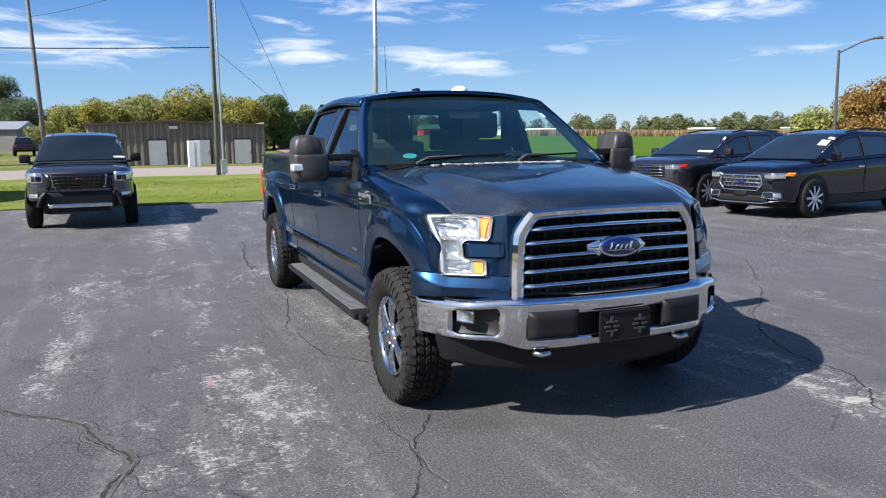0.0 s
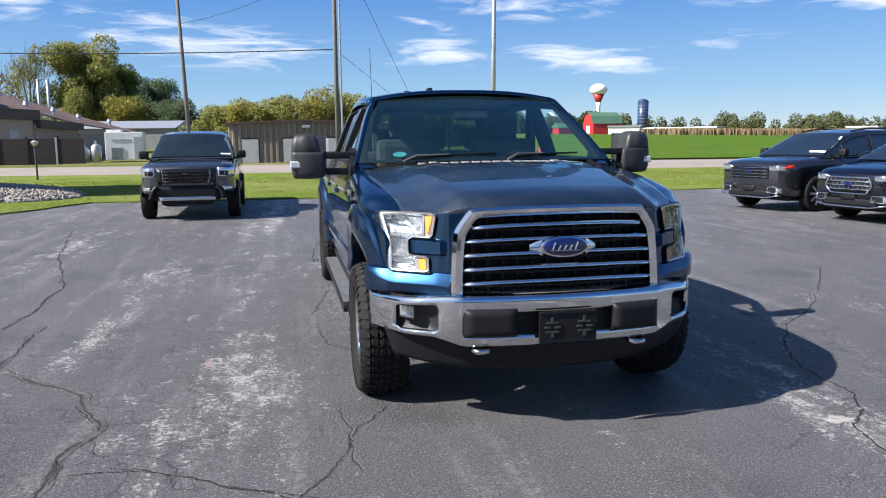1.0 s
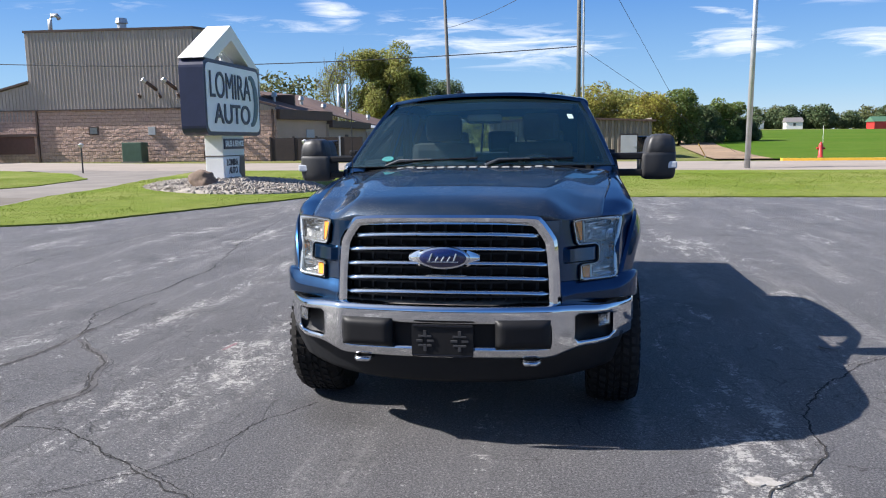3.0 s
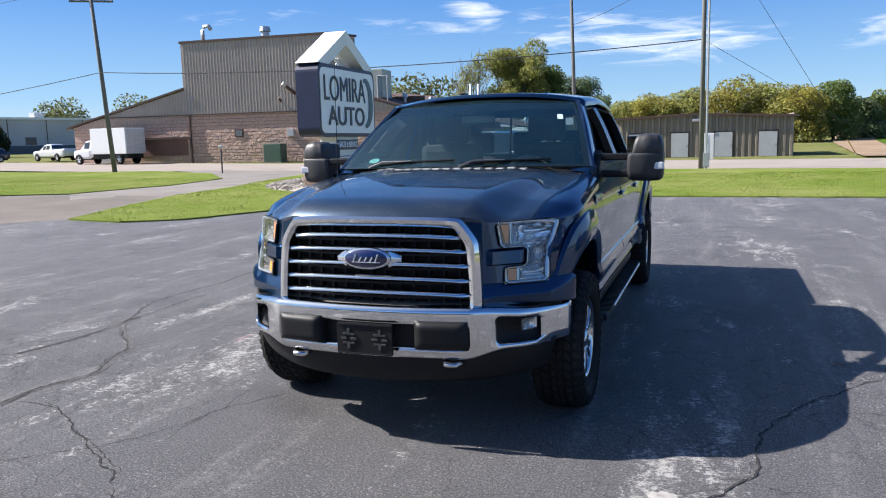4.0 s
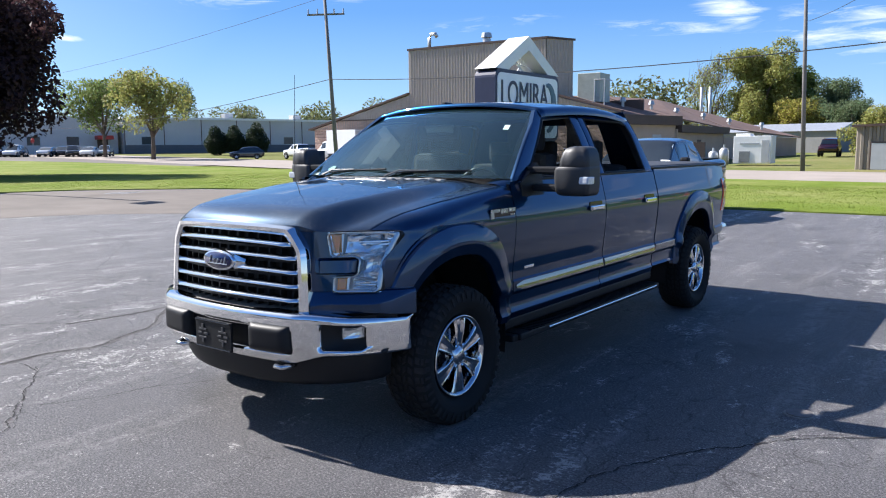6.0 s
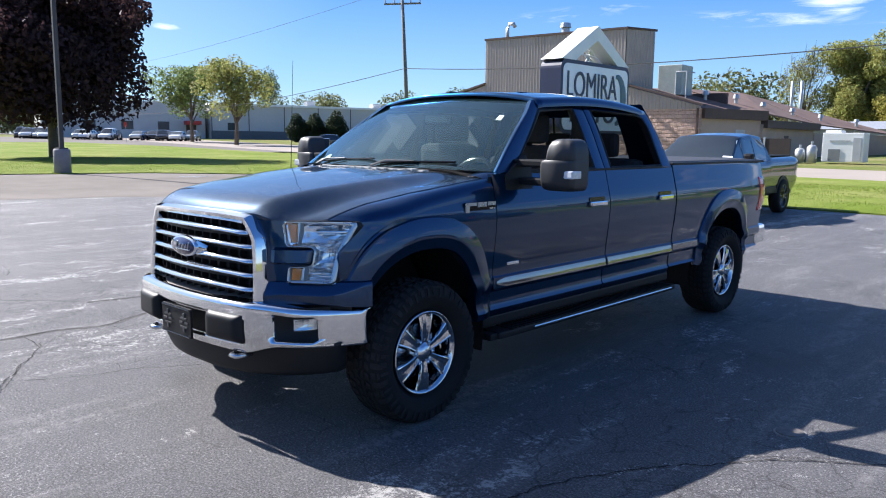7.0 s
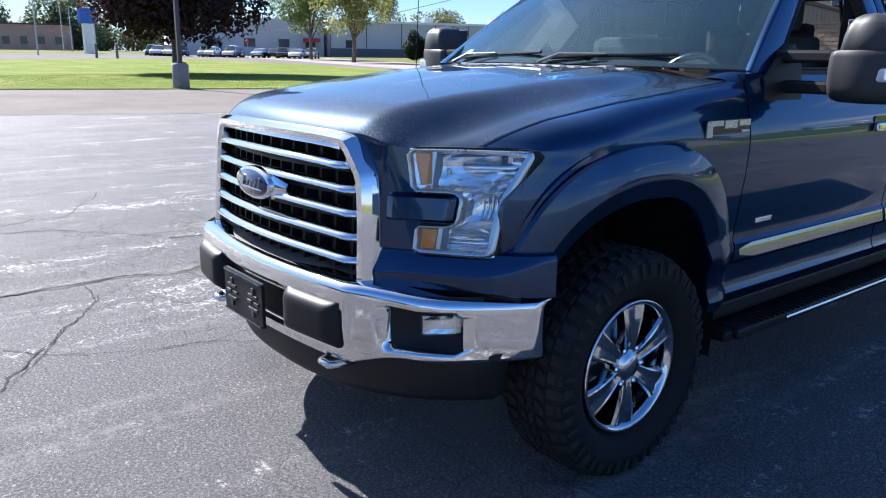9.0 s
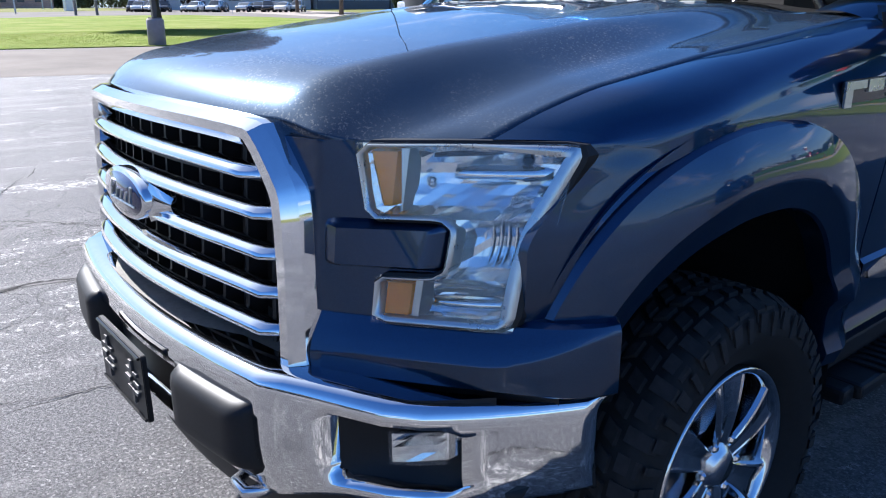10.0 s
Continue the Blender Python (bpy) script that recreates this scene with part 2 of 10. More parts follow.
def grass_material(name, dark, light, dry, scale=1.0):
    m = bpy.data.materials.new(name)
    m.use_nodes = True
    t = m.node_tree
    p = t.nodes["Principled BSDF"]
    co = t.nodes.new("ShaderNodeTexCoord")
    a = wire(t, "ShaderNodeTexNoise", Scale=0.25 * scale, Detail=5.0, Roughness=0.6)
    b = wire(t, "ShaderNodeTexNoise", Scale=9.0 * scale, Detail=5.0, Roughness=0.7)
    c = wire(t, "ShaderNodeTexNoise", Scale=70.0 * scale, Detail=2.0)
    for n in (a, b, c):
        t.links.new(co.outputs["Object"], n.inputs["Vector"])
    col = ramp(t, maths(t, "ADD", maths(t, "MULTIPLY", b.outputs[0], 0.6), maths(t, "MULTIPLY", c.outputs[0], 0.4)), [(0.3, dark), (0.7, light)])
    col = mixed(t, maths(t, "MULTIPLY", ramp(t, a.outputs[0], [(0.4, 0.0), (0.66, 1.0)]), 0.65), col, dry)
    e = wire(t, "ShaderNodeTexNoise", Scale=1.6 * scale, Detail=6.0, Roughness=0.75)
    t.links.new(co.outputs["Object"], e.inputs["Vector"])
    col = mixed(t, ramp(t, e.outputs[0], [(0.38, 0.32), (0.5, 0.0)]), col, tuple(0.62 * c for c in dark))
    t.links.new(col, p.inputs["Base Color"])
    p.inputs["Roughness"].default_value = 0.9
    p.inputs["Specular IOR Level"].default_value = 0.05
    bp = wire(t, "ShaderNodeBump", Strength=0.6, Distance=0.03)
    t.links.new(maths(t, "ADD", b.outputs[0], c.outputs[0]), bp.inputs["Height"])
    t.links.new(bp.outputs[0], p.inputs["Normal"])
    return m


def block_material():
    """Split-face block, warm buff, in running bond."""
    m = bpy.data.materials.new("split-face block")
    m.use_nodes = True
    t = m.node_tree
    p = t.nodes["Principled BSDF"]
    co = t.nodes.new("ShaderNodeTexCoord")
    sep = t.nodes.new("ShaderNodeSeparateXYZ")
    t.links.new(co.outputs["Object"], sep.inputs[0])
    flat = t.nodes.new("ShaderNodeCombineXYZ")
    t.links.new(maths(t, "ADD", sep.outputs[0], sep.outputs[1]), flat.inputs[0])
    t.links.new(sep.outputs[2], flat.inputs[1])
    br = wire(t, "ShaderNodeTexBrick", Scale=1.0)
    br.inputs["Brick Width"].default_value, br.inputs["Row Height"].default_value = 0.6, 0.3
    br.inputs["Mortar Size"].default_value = 0.012
    br.inputs["Color1"].default_value, br.inputs["Color2"].default_value = (0.47, 0.3, 0.235, 1), (0.6, 0.41, 0.325, 1)
    br.inputs["Mortar"].default_value = (0.2, 0.14, 0.11, 1)
    t.links.new(flat.outputs[0], br.inputs["Vector"])
    n = wire(t, "ShaderNodeTexNoise", Scale=4.5, Detail=6.0, Roughness=0.65)
    t.links.new(co.outputs["Object"], n.inputs["Vector"])
    col = mixed(t, 0.5, br.outputs["Color"], ramp(t, n.outputs[0], [(0.3, (0.3, 0.195, 0.155)), (0.7, (0.66, 0.47, 0.38))]))
    t.links.new(col, p.inputs["Base Color"])
    p.inputs["Roughness"].default_value = 0.9
    b = wire(t, "ShaderNodeBump", Strength=1.0, Distance=0.12)
    t.links.new(maths(t, "SUBTRACT", n.outputs[0], maths(t, "MULTIPLY", br.outputs["Fac"], 0.4)), b.inputs["Height"])
    t.links.new(b.outputs[0], p.inputs["Normal"])
    return m


ASPHALT = asphalt_material()
LAWN = grass_material("mown lawn", (0.095, 0.138, 0.018), (0.165, 0.215, 0.038), (0.245, 0.245, 0.09))
FIELD = grass_material("crop field", (0.044, 0.096, 0.007), (0.078, 0.145, 0.014), (0.1, 0.14, 0.022), 0.3)
ROUGH_GRASS = grass_material("rough grass", (0.07, 0.10, 0.02), (0.17, 0.18, 0.06), (0.24, 0.2, 0.1), 0.5)
CONCRETE = surface("concrete road", (0.28, 0.245, 0.215), 0.9, vary=0.12, scale=0.3, fine=18, bump=0.004, Specular_IOR_Level=0.1)
APRON = surface("worn grey apron", (0.14, 0.128, 0.118), 0.9, vary=0.2, scale=0.15, fine=6, bump=0.004, Specular_IOR_Level=0.08)
LANE = surface("tan worn pavement", (0.155, 0.138, 0.122), 0.9, vary=0.22, scale=0.5, fine=30, bump=0.006, Specular_IOR_Level=0.08)
DRIVE = surface("weathered drive", (0.2, 0.182, 0.166), 0.9, vary=0.2, scale=0.6, fine=30, bump=0.004, Specular_IOR_Level=0.12)
CORN = surface("dry corn", (0.21, 0.15, 0.08), 0.9, vary=0.35, scale=1.2, fine=6, bump=0.05)
GRAVEL = surface("limestone gravel", (0.27, 0.24, 0.21), 0.9, vary=0.25, scale=8, fine=25, island=0.5, bump=0.01)
ROCK = surface("field boulder", (0.17, 0.12, 0.09), 0.9, vary=0.4, scale=3, fine=14, bump=0.02)
BLOCK = block_material()
SIDING = surface("taupe siding", (0.33, 0.285, 0.25), 0.5, vary=0.1, scale=0.6, fine=5)
SIDING_DARK = surface("brown siding", (0.235, 0.2, 0.16), 0.55, vary=0.12, scale=0.8, fine=6)
FENCE_BROWN = surface("dark brown fence slats", (0.03, 0.02, 0.018), 0.7, vary=0.3, scale=1.5, fine=14)
TRIM_BROWN = surface("dark brown trim", (0.075, 0.045, 0.036), 0.6, vary=0.2, scale=1.0, fine=10)
ROOF_BROWN = surface("brown shingle", (0.135, 0.084, 0.066), 0.85, vary=0.25, scale=0.8, fine=7, bump=0.02)
STUCCO = surface("tan wall", (0.42, 0.32, 0.25), 0.85, vary=0.08, scale=0.7, fine=12)
GREY_WALL = surface("grey panel wall", (0.52, 0.505, 0.485), 0.7, vary=0.07, scale=0.2, fine=3)
WHITE_PAINT = surface("white paint", (0.78, 0.78, 0.76), 0.45, vary=0.06, scale=1.5, fine=14)
DOOR_GREY = surface("pale steel door", (0.42, 0.43, 0.44), 0.5, vary=0.08, scale=2, fine=20)
GALV = surface("galvanised steel", (0.45, 0.46, 0.47), 0.45, 0.6, vary=0.15, scale=3, fine=24)
WOOD_POLE = surface("weathered pole", (0.145, 0.138, 0.13), 0.85, vary=0.25, scale=2, fine=22, bump=0.006)
DARK_POLE = surface("dark pole", (0.05, 0.045, 0.045), 0.6, vary=0.2, scale=2, fine=20)
NAVY = surface("navy sign box", (0.018, 0.022, 0.06), 0.4, vary=0.15, scale=2, fine=20)
SIGN_WHITE = surface("sign face", (0.84, 0.85, 0.88), 0.35, vary=0.04, scale=2, fine=20)
WIRE = surface("black cable", (0.02, 0.02, 0.022), 0.6)
RED = surface("red paint", (0.42, 0.03, 0.025), 0.5, vary=0.15, scale=0.5, fine=8)
GREEN_ROOF = surface("green roof", (0.07, 0.15, 0.09), 0.6, vary=0.15, scale=0.3, fine=3)
BLUE_SILO = surface("blue silo", (0.03, 0.05, 0.11), 0.35, vary=0.2, scale=0.5, fine=4)
YELLOW = surface("yellow paint", (0.62, 0.36, 0.03), 0.6, vary=0.15, scale=3, fine=20)
UTILITY_GREEN = surface("utility green", (0.06, 0.11, 0.075), 0.5, vary=0.15, scale=2, fine=20)
BARK = surface("bark", (0.12, 0.095, 0.075), 0.95, vary=0.35, scale=3, fine=16, bump=0.02)


def leaf(name, colour, island=0.7, thinness=0.4):
    m = surface(name, colour, 0.6, vary=0.25, scale=0.6, fine=3, island=island)
    t = m.node_tree
    p = t.nodes["Principled BSDF"]
    p.inputs["Specular IOR Level"].default_value = 0.15
    thin = t.nodes.new("ShaderNodeBsdfTranslucent")
    t.links.new(p.inputs["Base Color"].links[0].from_socket, thin.inputs[0])
    mix = t.nodes.new("ShaderNodeMixShader")
    mix.inputs[0].default_value = thinness
    out = t.nodes["Material Output"]
    t.links.new(p.outputs[0], mix.inputs[1])
    t.links.new(thin.outputs[0], mix.inputs[2])
    t.links.new(mix.outputs[0], out.inputs[0])
    return m


LEAF_GREEN = leaf("green leaves", (0.16, 0.2, 0.06))
LEAF_FAR = leaf("mixed autumn leaves", (0.15, 0.16, 0.07), 0.9)
LEAF_DARK = leaf("dark green leaves", (0.11, 0.145, 0.07))
LEAF_HEDGE = leaf("dark evergreen needles", (0.032, 0.046, 0.024), 0.5)
LEAF_YELLOW = leaf("yellowing leaves", (0.28, 0.25, 0.06))
LEAF_OLIVE = leaf("olive leaves", (0.28, 0.28, 0.085))
LEAF_ORANGE = leaf("orange leaves", (0.27, 0.165, 0.055))
LEAF_PURPLE = leaf("purple maple leaves", (0.048, 0.026, 0.03), 0.7)
LEAF_GREY = leaf("bare grey twigs", (0.2, 0.17, 0.13))

# ---- mesh tools ----


def link(name, bm, material, parent=None, smooth=False, label=""):
    me = bpy.data.meshes.new(name)
    bm.to_mesh(me)
    bm.free()
    me.materials.append(material)
    if smooth:
        me.shade_smooth()
    ob = new(name, me)
    if parent:
        ob.parent = parent
    if label:
        ob["label"] = label
    return ob


def part(name, bm, material, parent, label="", smooth=False):
    return link(name, bm, material, parent, smooth, label)


def from_arrays(name, verts, faces, material, parent=None, smooth=False, label=""):
    me = bpy.data.meshes.new(name)
    me.from_pydata([tuple(map(float, v)) for v in verts], [], [tuple(map(int, f)) for f in faces])
    me.materials.append(material)
    me.update()
    if smooth:
        me.shade_smooth()
    ob = new(name, me)
    if parent:
        ob.parent = parent
    if label:
        ob["label"] = label
    return ob


def thing(name, m, label, category, group="", kind=""):
    ob = new(name)
    ob.empty_display_size = 0.2
    ob.matrix_world = m
    return tagged(ob, label, category, group, kind)


def box(bm, x0, x1, y0, y1, z0, z1, bevel=0.0, m=None):
    """A box, bevelled, added to bm."""
    made = bmesh.ops.create_cube(bm, size=1.0)["verts"]
    bmesh.ops.transform(bm, verts=made, matrix=Matrix.Translation(((x0 + x1) / 2, (y0 + y1) / 2, (z0 + z1) / 2)) @ Matrix.Diagonal((x1 - x0, y1 - y0, z1 - z0, 1)))
    if m:
        bmesh.ops.transform(bm, verts=made, matrix=m)
    if bevel:
        edges = {e for v in made for e in v.link_edges}
        bmesh.ops.bevel(bm, geom=list(edges), offset=bevel, segments=2, affect="EDGES", profile=0.6)
    return bm


def boxed(x0, x1, y0, y1, z0, z1, bevel=0.0, m=None):
    return box(bmesh.new(), x0, x1, y0, y1, z0, z1, bevel, m)


def tube(bm, points, radii, sides=8, caps=True):
    """A round, tapered tube along points."""
    rings = []
    pts = [Vector(p) for p in points]
    if isinstance(radii, (int, float)):
        radii = [radii] * len(pts)
    for i, (p, r) in enumerate(zip(pts, radii)):
        d = (pts[min(i + 1, len(pts) - 1)] - pts[max(i - 1, 0)]).normalized()
        a = d.cross(Vector((0, 0, 1)) if abs(d.z) < 0.9 else Vector((1, 0, 0))).normalized()
        b = d.cross(a)
        rings.append([bm.verts.new(p + (a * math.cos(k * math.tau / sides) + b * math.sin(k * math.tau / sides)) * r) for k in range(sides)])
    for r0, r1 in zip(rings, rings[1:]):
        for k in range(sides):
            bm.faces.new((r0[k], r0[(k + 1) % sides], r1[(k + 1) % sides], r1[k]))
    if caps:
        bm.faces.new(rings[0][::-1])
        bm.faces.new(rings[-1])
    return bm


def tubed(points, radii, sides=8):
    return tube(bmesh.new(), points, radii, sides)


def slab(outline, z0, z1):
    """An upright prism over an outline in plan."""
    bm = bmesh.new()
    lo = [bm.verts.new((x, y, z0)) for x, y in outline]
    hi = [bm.verts.new((x, y, z1)) for x, y in outline]
    n = len(outline)
    bm.faces.new(hi)
    bm.faces.new(lo[::-1])
    for i in range(n):
        bm.faces.new((lo[i], lo[(i + 1) % n], hi[(i + 1) % n], hi[i]))
    bmesh.ops.recalc_face_normals(bm, faces=bm.faces)
    return bm


def smoothstep(a, b, x):
    u = min(1.0, max(0.0, (x - a) / (b - a)))
    return u * u * (3 - 2 * u)


def lie(x, y):
    """Height of the ground: level lot, slow rise outwards."""
    r = math.hypot(x, y - 6)
    z = 0.15 * smoothstep(15, 26, r) + 0.0125 * min(130.0, max(0.0, r - 55))
    hill = 0.0155 * (min(y, 320.0) - 100) - 0.012 * (min(170.0, max(0.0, x)) - 20)
    return z + hill * smoothstep(62, 125, y) * smoothstep(-20, 15, x)


# ---- ground ----


def sheet(name, outline, lift, material, cell=2.0, edge=0.0, label="", kind="structure", rag=0.0, step=6.0):
    """A patch of ground over an outline in plan, cut into squares so that it follows the lie of the land, with an edge that goes down."""
    bm = bmesh.new()
    pts = []
    n = len(outline)
    rng = random.Random(len(name) * 7 + n)
    for i in range(n):
        a, b = Vector(outline[i]), Vector(outline[(i + 1) % n])
        k = max(1, int((b - a).length / cell))
        for j in range(k):
            q = a.lerp(b, j / k)
            pts.append((q.x + rng.uniform(-rag, rag), q.y + rng.uniform(-rag, rag)))
    f = bm.faces.new([bm.verts.new((x, y, 0)) for x, y in pts])
    f.normal_update()
    if f.normal.z < 0:
        f.normal_flip()
    for axis in (0, 1):
        no = Vector((1, 0, 0)) if axis == 0 else Vector((0, 1, 0))
        q = math.ceil(min(p[axis] for p in pts) / step) * step
        while q < max(p[axis] for p in pts):
            bmesh.ops.bisect_plane(bm, geom=list(bm.verts) + list(bm.edges) + list(bm.faces), plane_co=no * q, plane_no=no)
            q += step
    for v in bm.verts:
        v.co.z = lie(v.co.x, v.co.y) + lift
    if edge:
        rim = [e for e in bm.edges if len(e.link_faces) == 1]
        for v in (g for g in bmesh.ops.extrude_edge_only(bm, edges=rim)["geom"] if isinstance(g, bmesh.types.BMVert)):
            v.co.z -= edge
    bmesh.ops.triangulate(bm, faces=bm.faces)
    return tagged(link(name, bm, material), label, kind=kind)


def build_ground():
    # one sheet out to the horizon, finer near the middle
    ring = [0, 8, 14, 16, 18, 20, 22, 24, 26, 30, 40, 50, 55, 60, 70, 80, 95, 110, 135, 160, 185, 260, 500, 1000, 2000, 4200]
    bm = bmesh.new()
    k = 144
    rows = []
    for r in ring[1:]:
        rows.append([bm.verts.new((r * math.cos(i * math.tau / k), 6 + r * math.sin(i * math.tau / k), lie(r * math.cos(i * math.tau / k), 6 + r * math.sin(i * math.tau / k)) - 0.07)) for i in range(k)])
    mid = bm.verts.new((0, 6, -0.06))
    for i in range(k):
        bm.faces.new((mid, rows[0][i], rows[0][(i + 1) % k]))
    for a, b in zip(rows, rows[1:]):
        for i in range(k):
            bm.faces.new((a[i], b[i], b[(i + 1) % k], a[(i + 1) % k]))
    tagged(link("ground", bm, ROUGH_GRASS), "rough dry grassland reaching the horizon", kind="structure")


build_ground()
LOT_EDGE = [(34, 19.6), (10.1, 20.6), (2.2, 21.2), (-6.4, 21.6), (-7.6, 19.0), (-8.6, 16.4), (-9.4, 14.3), (-10.6, 13.6), (-12.4, 14.0)]


def fan_lot():
    """The lot as a grid, so that it follows the lie of the land."""
    bm = bmesh.new()
    outline = LOT_EDGE + [(-13.6, 17.0), (-14.6, 20.5), (-18.8, 20.4), (-21.6, 19.2), (-25.0, 16.0), (-26.2, 12.0), (-27.6, 7.2), (-32, -14), (-20, -34), (30, -34)]
    vs = [bm.verts.new((x, y, 0)) for x, y in outline]
    bm.faces.new(vs)
    for axis, lo, hi in ((0, -32, 34), (1, -34, 22)):
        for i in range(lo, hi, 2):
            no = Vector((1, 0, 0)) if axis == 0 else Vector((0, 1, 0))
            bmesh.ops.bisect_plane(bm, geom=list(bm.verts) + list(bm.edges) + list(bm.faces), plane_co=no * i, plane_no=no)
    for v in bm.verts:
        v.co.z = lie(v.co.x, v.co.y)
    bmesh.ops.recalc_face_normals(bm, faces=bm.faces)
    if sum(f.normal.z for f in bm.faces) < 0:
        bmesh.ops.reverse_faces(bm, faces=bm.faces)
    return tagged(link("parking_lot", bm, ASPHALT), "cracked and worn dark sealed asphalt parking lot", kind="structure")


fan_lot()


def near_road(x):
    return 35.4 - 0.17 * x


def far_road(x):
    return 49.0 - 0.17 * x


def strip(a, b, x0, x1, n=14):
    xs = [x0 + (x1 - x0) * i / n for i in range(n + 1)]
    return [(x, a(x)) for x in xs] + [(x, b(x)) for x in reversed(xs)]


def build_lands():
    sheet("road", strip(near_road, far_road, -330, 330, 60), 0.0, CONCRETE, 6, label="pale worn concrete road", step=10)
    sheet("driveway", [(-12.4, 14.0), (-13.6, 17.0), (-14.6, 20.5), (-14.8, 24), (-16.5, 30), (-19, near_road(-19) + 0.3), (-33, near_road(-33) + 0.3), (-24, 33), (-19.2, 29), (-18.3, 25), (-18.8, 20.4), (-14.6, 20.5)][:6] +
          [(-31, near_road(-31) + 0.3), (-24.5, 36), (-19.6, 30), (-18.3, 25), (-18.8, 20.4)], 0.005, DRIVE, 1.5, label="weathered concrete driveway joining the road", kind="structure")
    # lawns stand a little proud of the asphalt
    sheet("lawn", [(34, 19.6), (10.1, 20.6), (2.2, 21.2), (-6.4, 21.6), (-7.6, 19.0), (-8.6, 16.4), (-9.4, 14.3), (-10.6, 13.6), (-12.4, 14.0), (-13.6, 17.0), (-14.6, 20.5), (-14.8, 24), (-16.5, 30),
                   (-18.5, near_road(-18.5) - 0.2), (0, near_road(0) - 0.2), (34, near_road(34) - 0.2)], 0.035, LAWN, 0.5, 0.1, "mown green lawn beside the lot", rag=0.06, step=4)
    sheet("lawn", [(-18.8, 20.4), (-18.3, 25), (-19.6, 30), (-24.5, 36), (-32, near_road(-32) - 0.2), (-55, 41.6), (-76, 42.8), (-93, 40), (-95, 30), (-88, 18), (-80, -10), (-50, -22), (-32, -14), (-27.6, 7.2), (-26.2, 12.0), (-25.0, 16.0), (-21.6, 19.2)],
          0.035, LAWN, 0.5, 0.1, "wide mown green lawn", rag=0.06, step=5)
    sheet("worn_lane", [(-12.6, 14.1), (-13.8, 17.0), (-14.8, 20.3), (-18.6, 20.2), (-21.4, 19.0), (-24.8, 15.8), (-26.0, 11.9), (-27.4, 7.1), (-31.6, -13), (-23.5, -14), (-19.5, -1), (-17.2, 6.0), (-16.6, 8.3), (-15.9, 10.6)], 0.006, LANE, 1.0, label="tan worn strip of old pavement along the lawn", rag=0.12, step=4)
    sheet("crop_field", [(11.5, 50.3), (40, 45), (220, 20), (300, 80), (200, 140), (135, 187), (112, 202), (118, 236), (60, 214), (24, 150), (16, 90)], 0.03, FIELD, 8, label="bright green crop field", step=15)
    sheet("dirt_track", [(9.8, 50.6), (13.2, 50.1), (17.5, 90), (24, 140), (19, 140), (13.5, 92)], 0.045, surface("dry track", (0.24, 0.165, 0.1), 0.95, vary=0.35, scale=0.25, fine=3, bump=0.01), 4, label="dry tan track beside the field", step=10)
    sheet("side_street", [(-84, near_road(-84)), (-55, near_road(-55) - 0.1), (-55, 41.9), (-76, 43.1), (-93.3, 40.3), (-95.4, 30), (-88.4, 18), (-84, -12), (-116, -12), (-127, 26), (-131, 40), (-137, 54), (-330, 62), (-330, near_road(-330))], 0.012, APRON, 6, label="worn grey street and parking apron", step=10)


build_lands()


def bends(points, step, rng, wander):
    """Walks along a few bends in short steps, wandering off and back: place and sideways direction."""
    path = []
    for (ax, ay), (bx, by) in zip(points, points[1:]):
        n = max(2, int(math.hypot(bx - ax, by - ay) / step))
        path += [(ax + (bx - ax) * i / n, ay + (by - ay) * i / n) for i in range(n)]
    out = []
    wob = 0.0
    for i, (x, y) in enumerate(path):
        wob = wob * 0.8 + rng.uniform(-wander, wander)
        nx, ny = path[min(i + 1, len(path) - 1)], path[max(i - 1, 0)]
        d = Vector((nx[0] - ny[0], nx[1] - ny[1]))
        d = d.normalized() if d.length else Vector((1, 0))
        q = Vector((-d.y, d.x))
        out.append((Vector((x, y)) + q * wob, q))
    return out


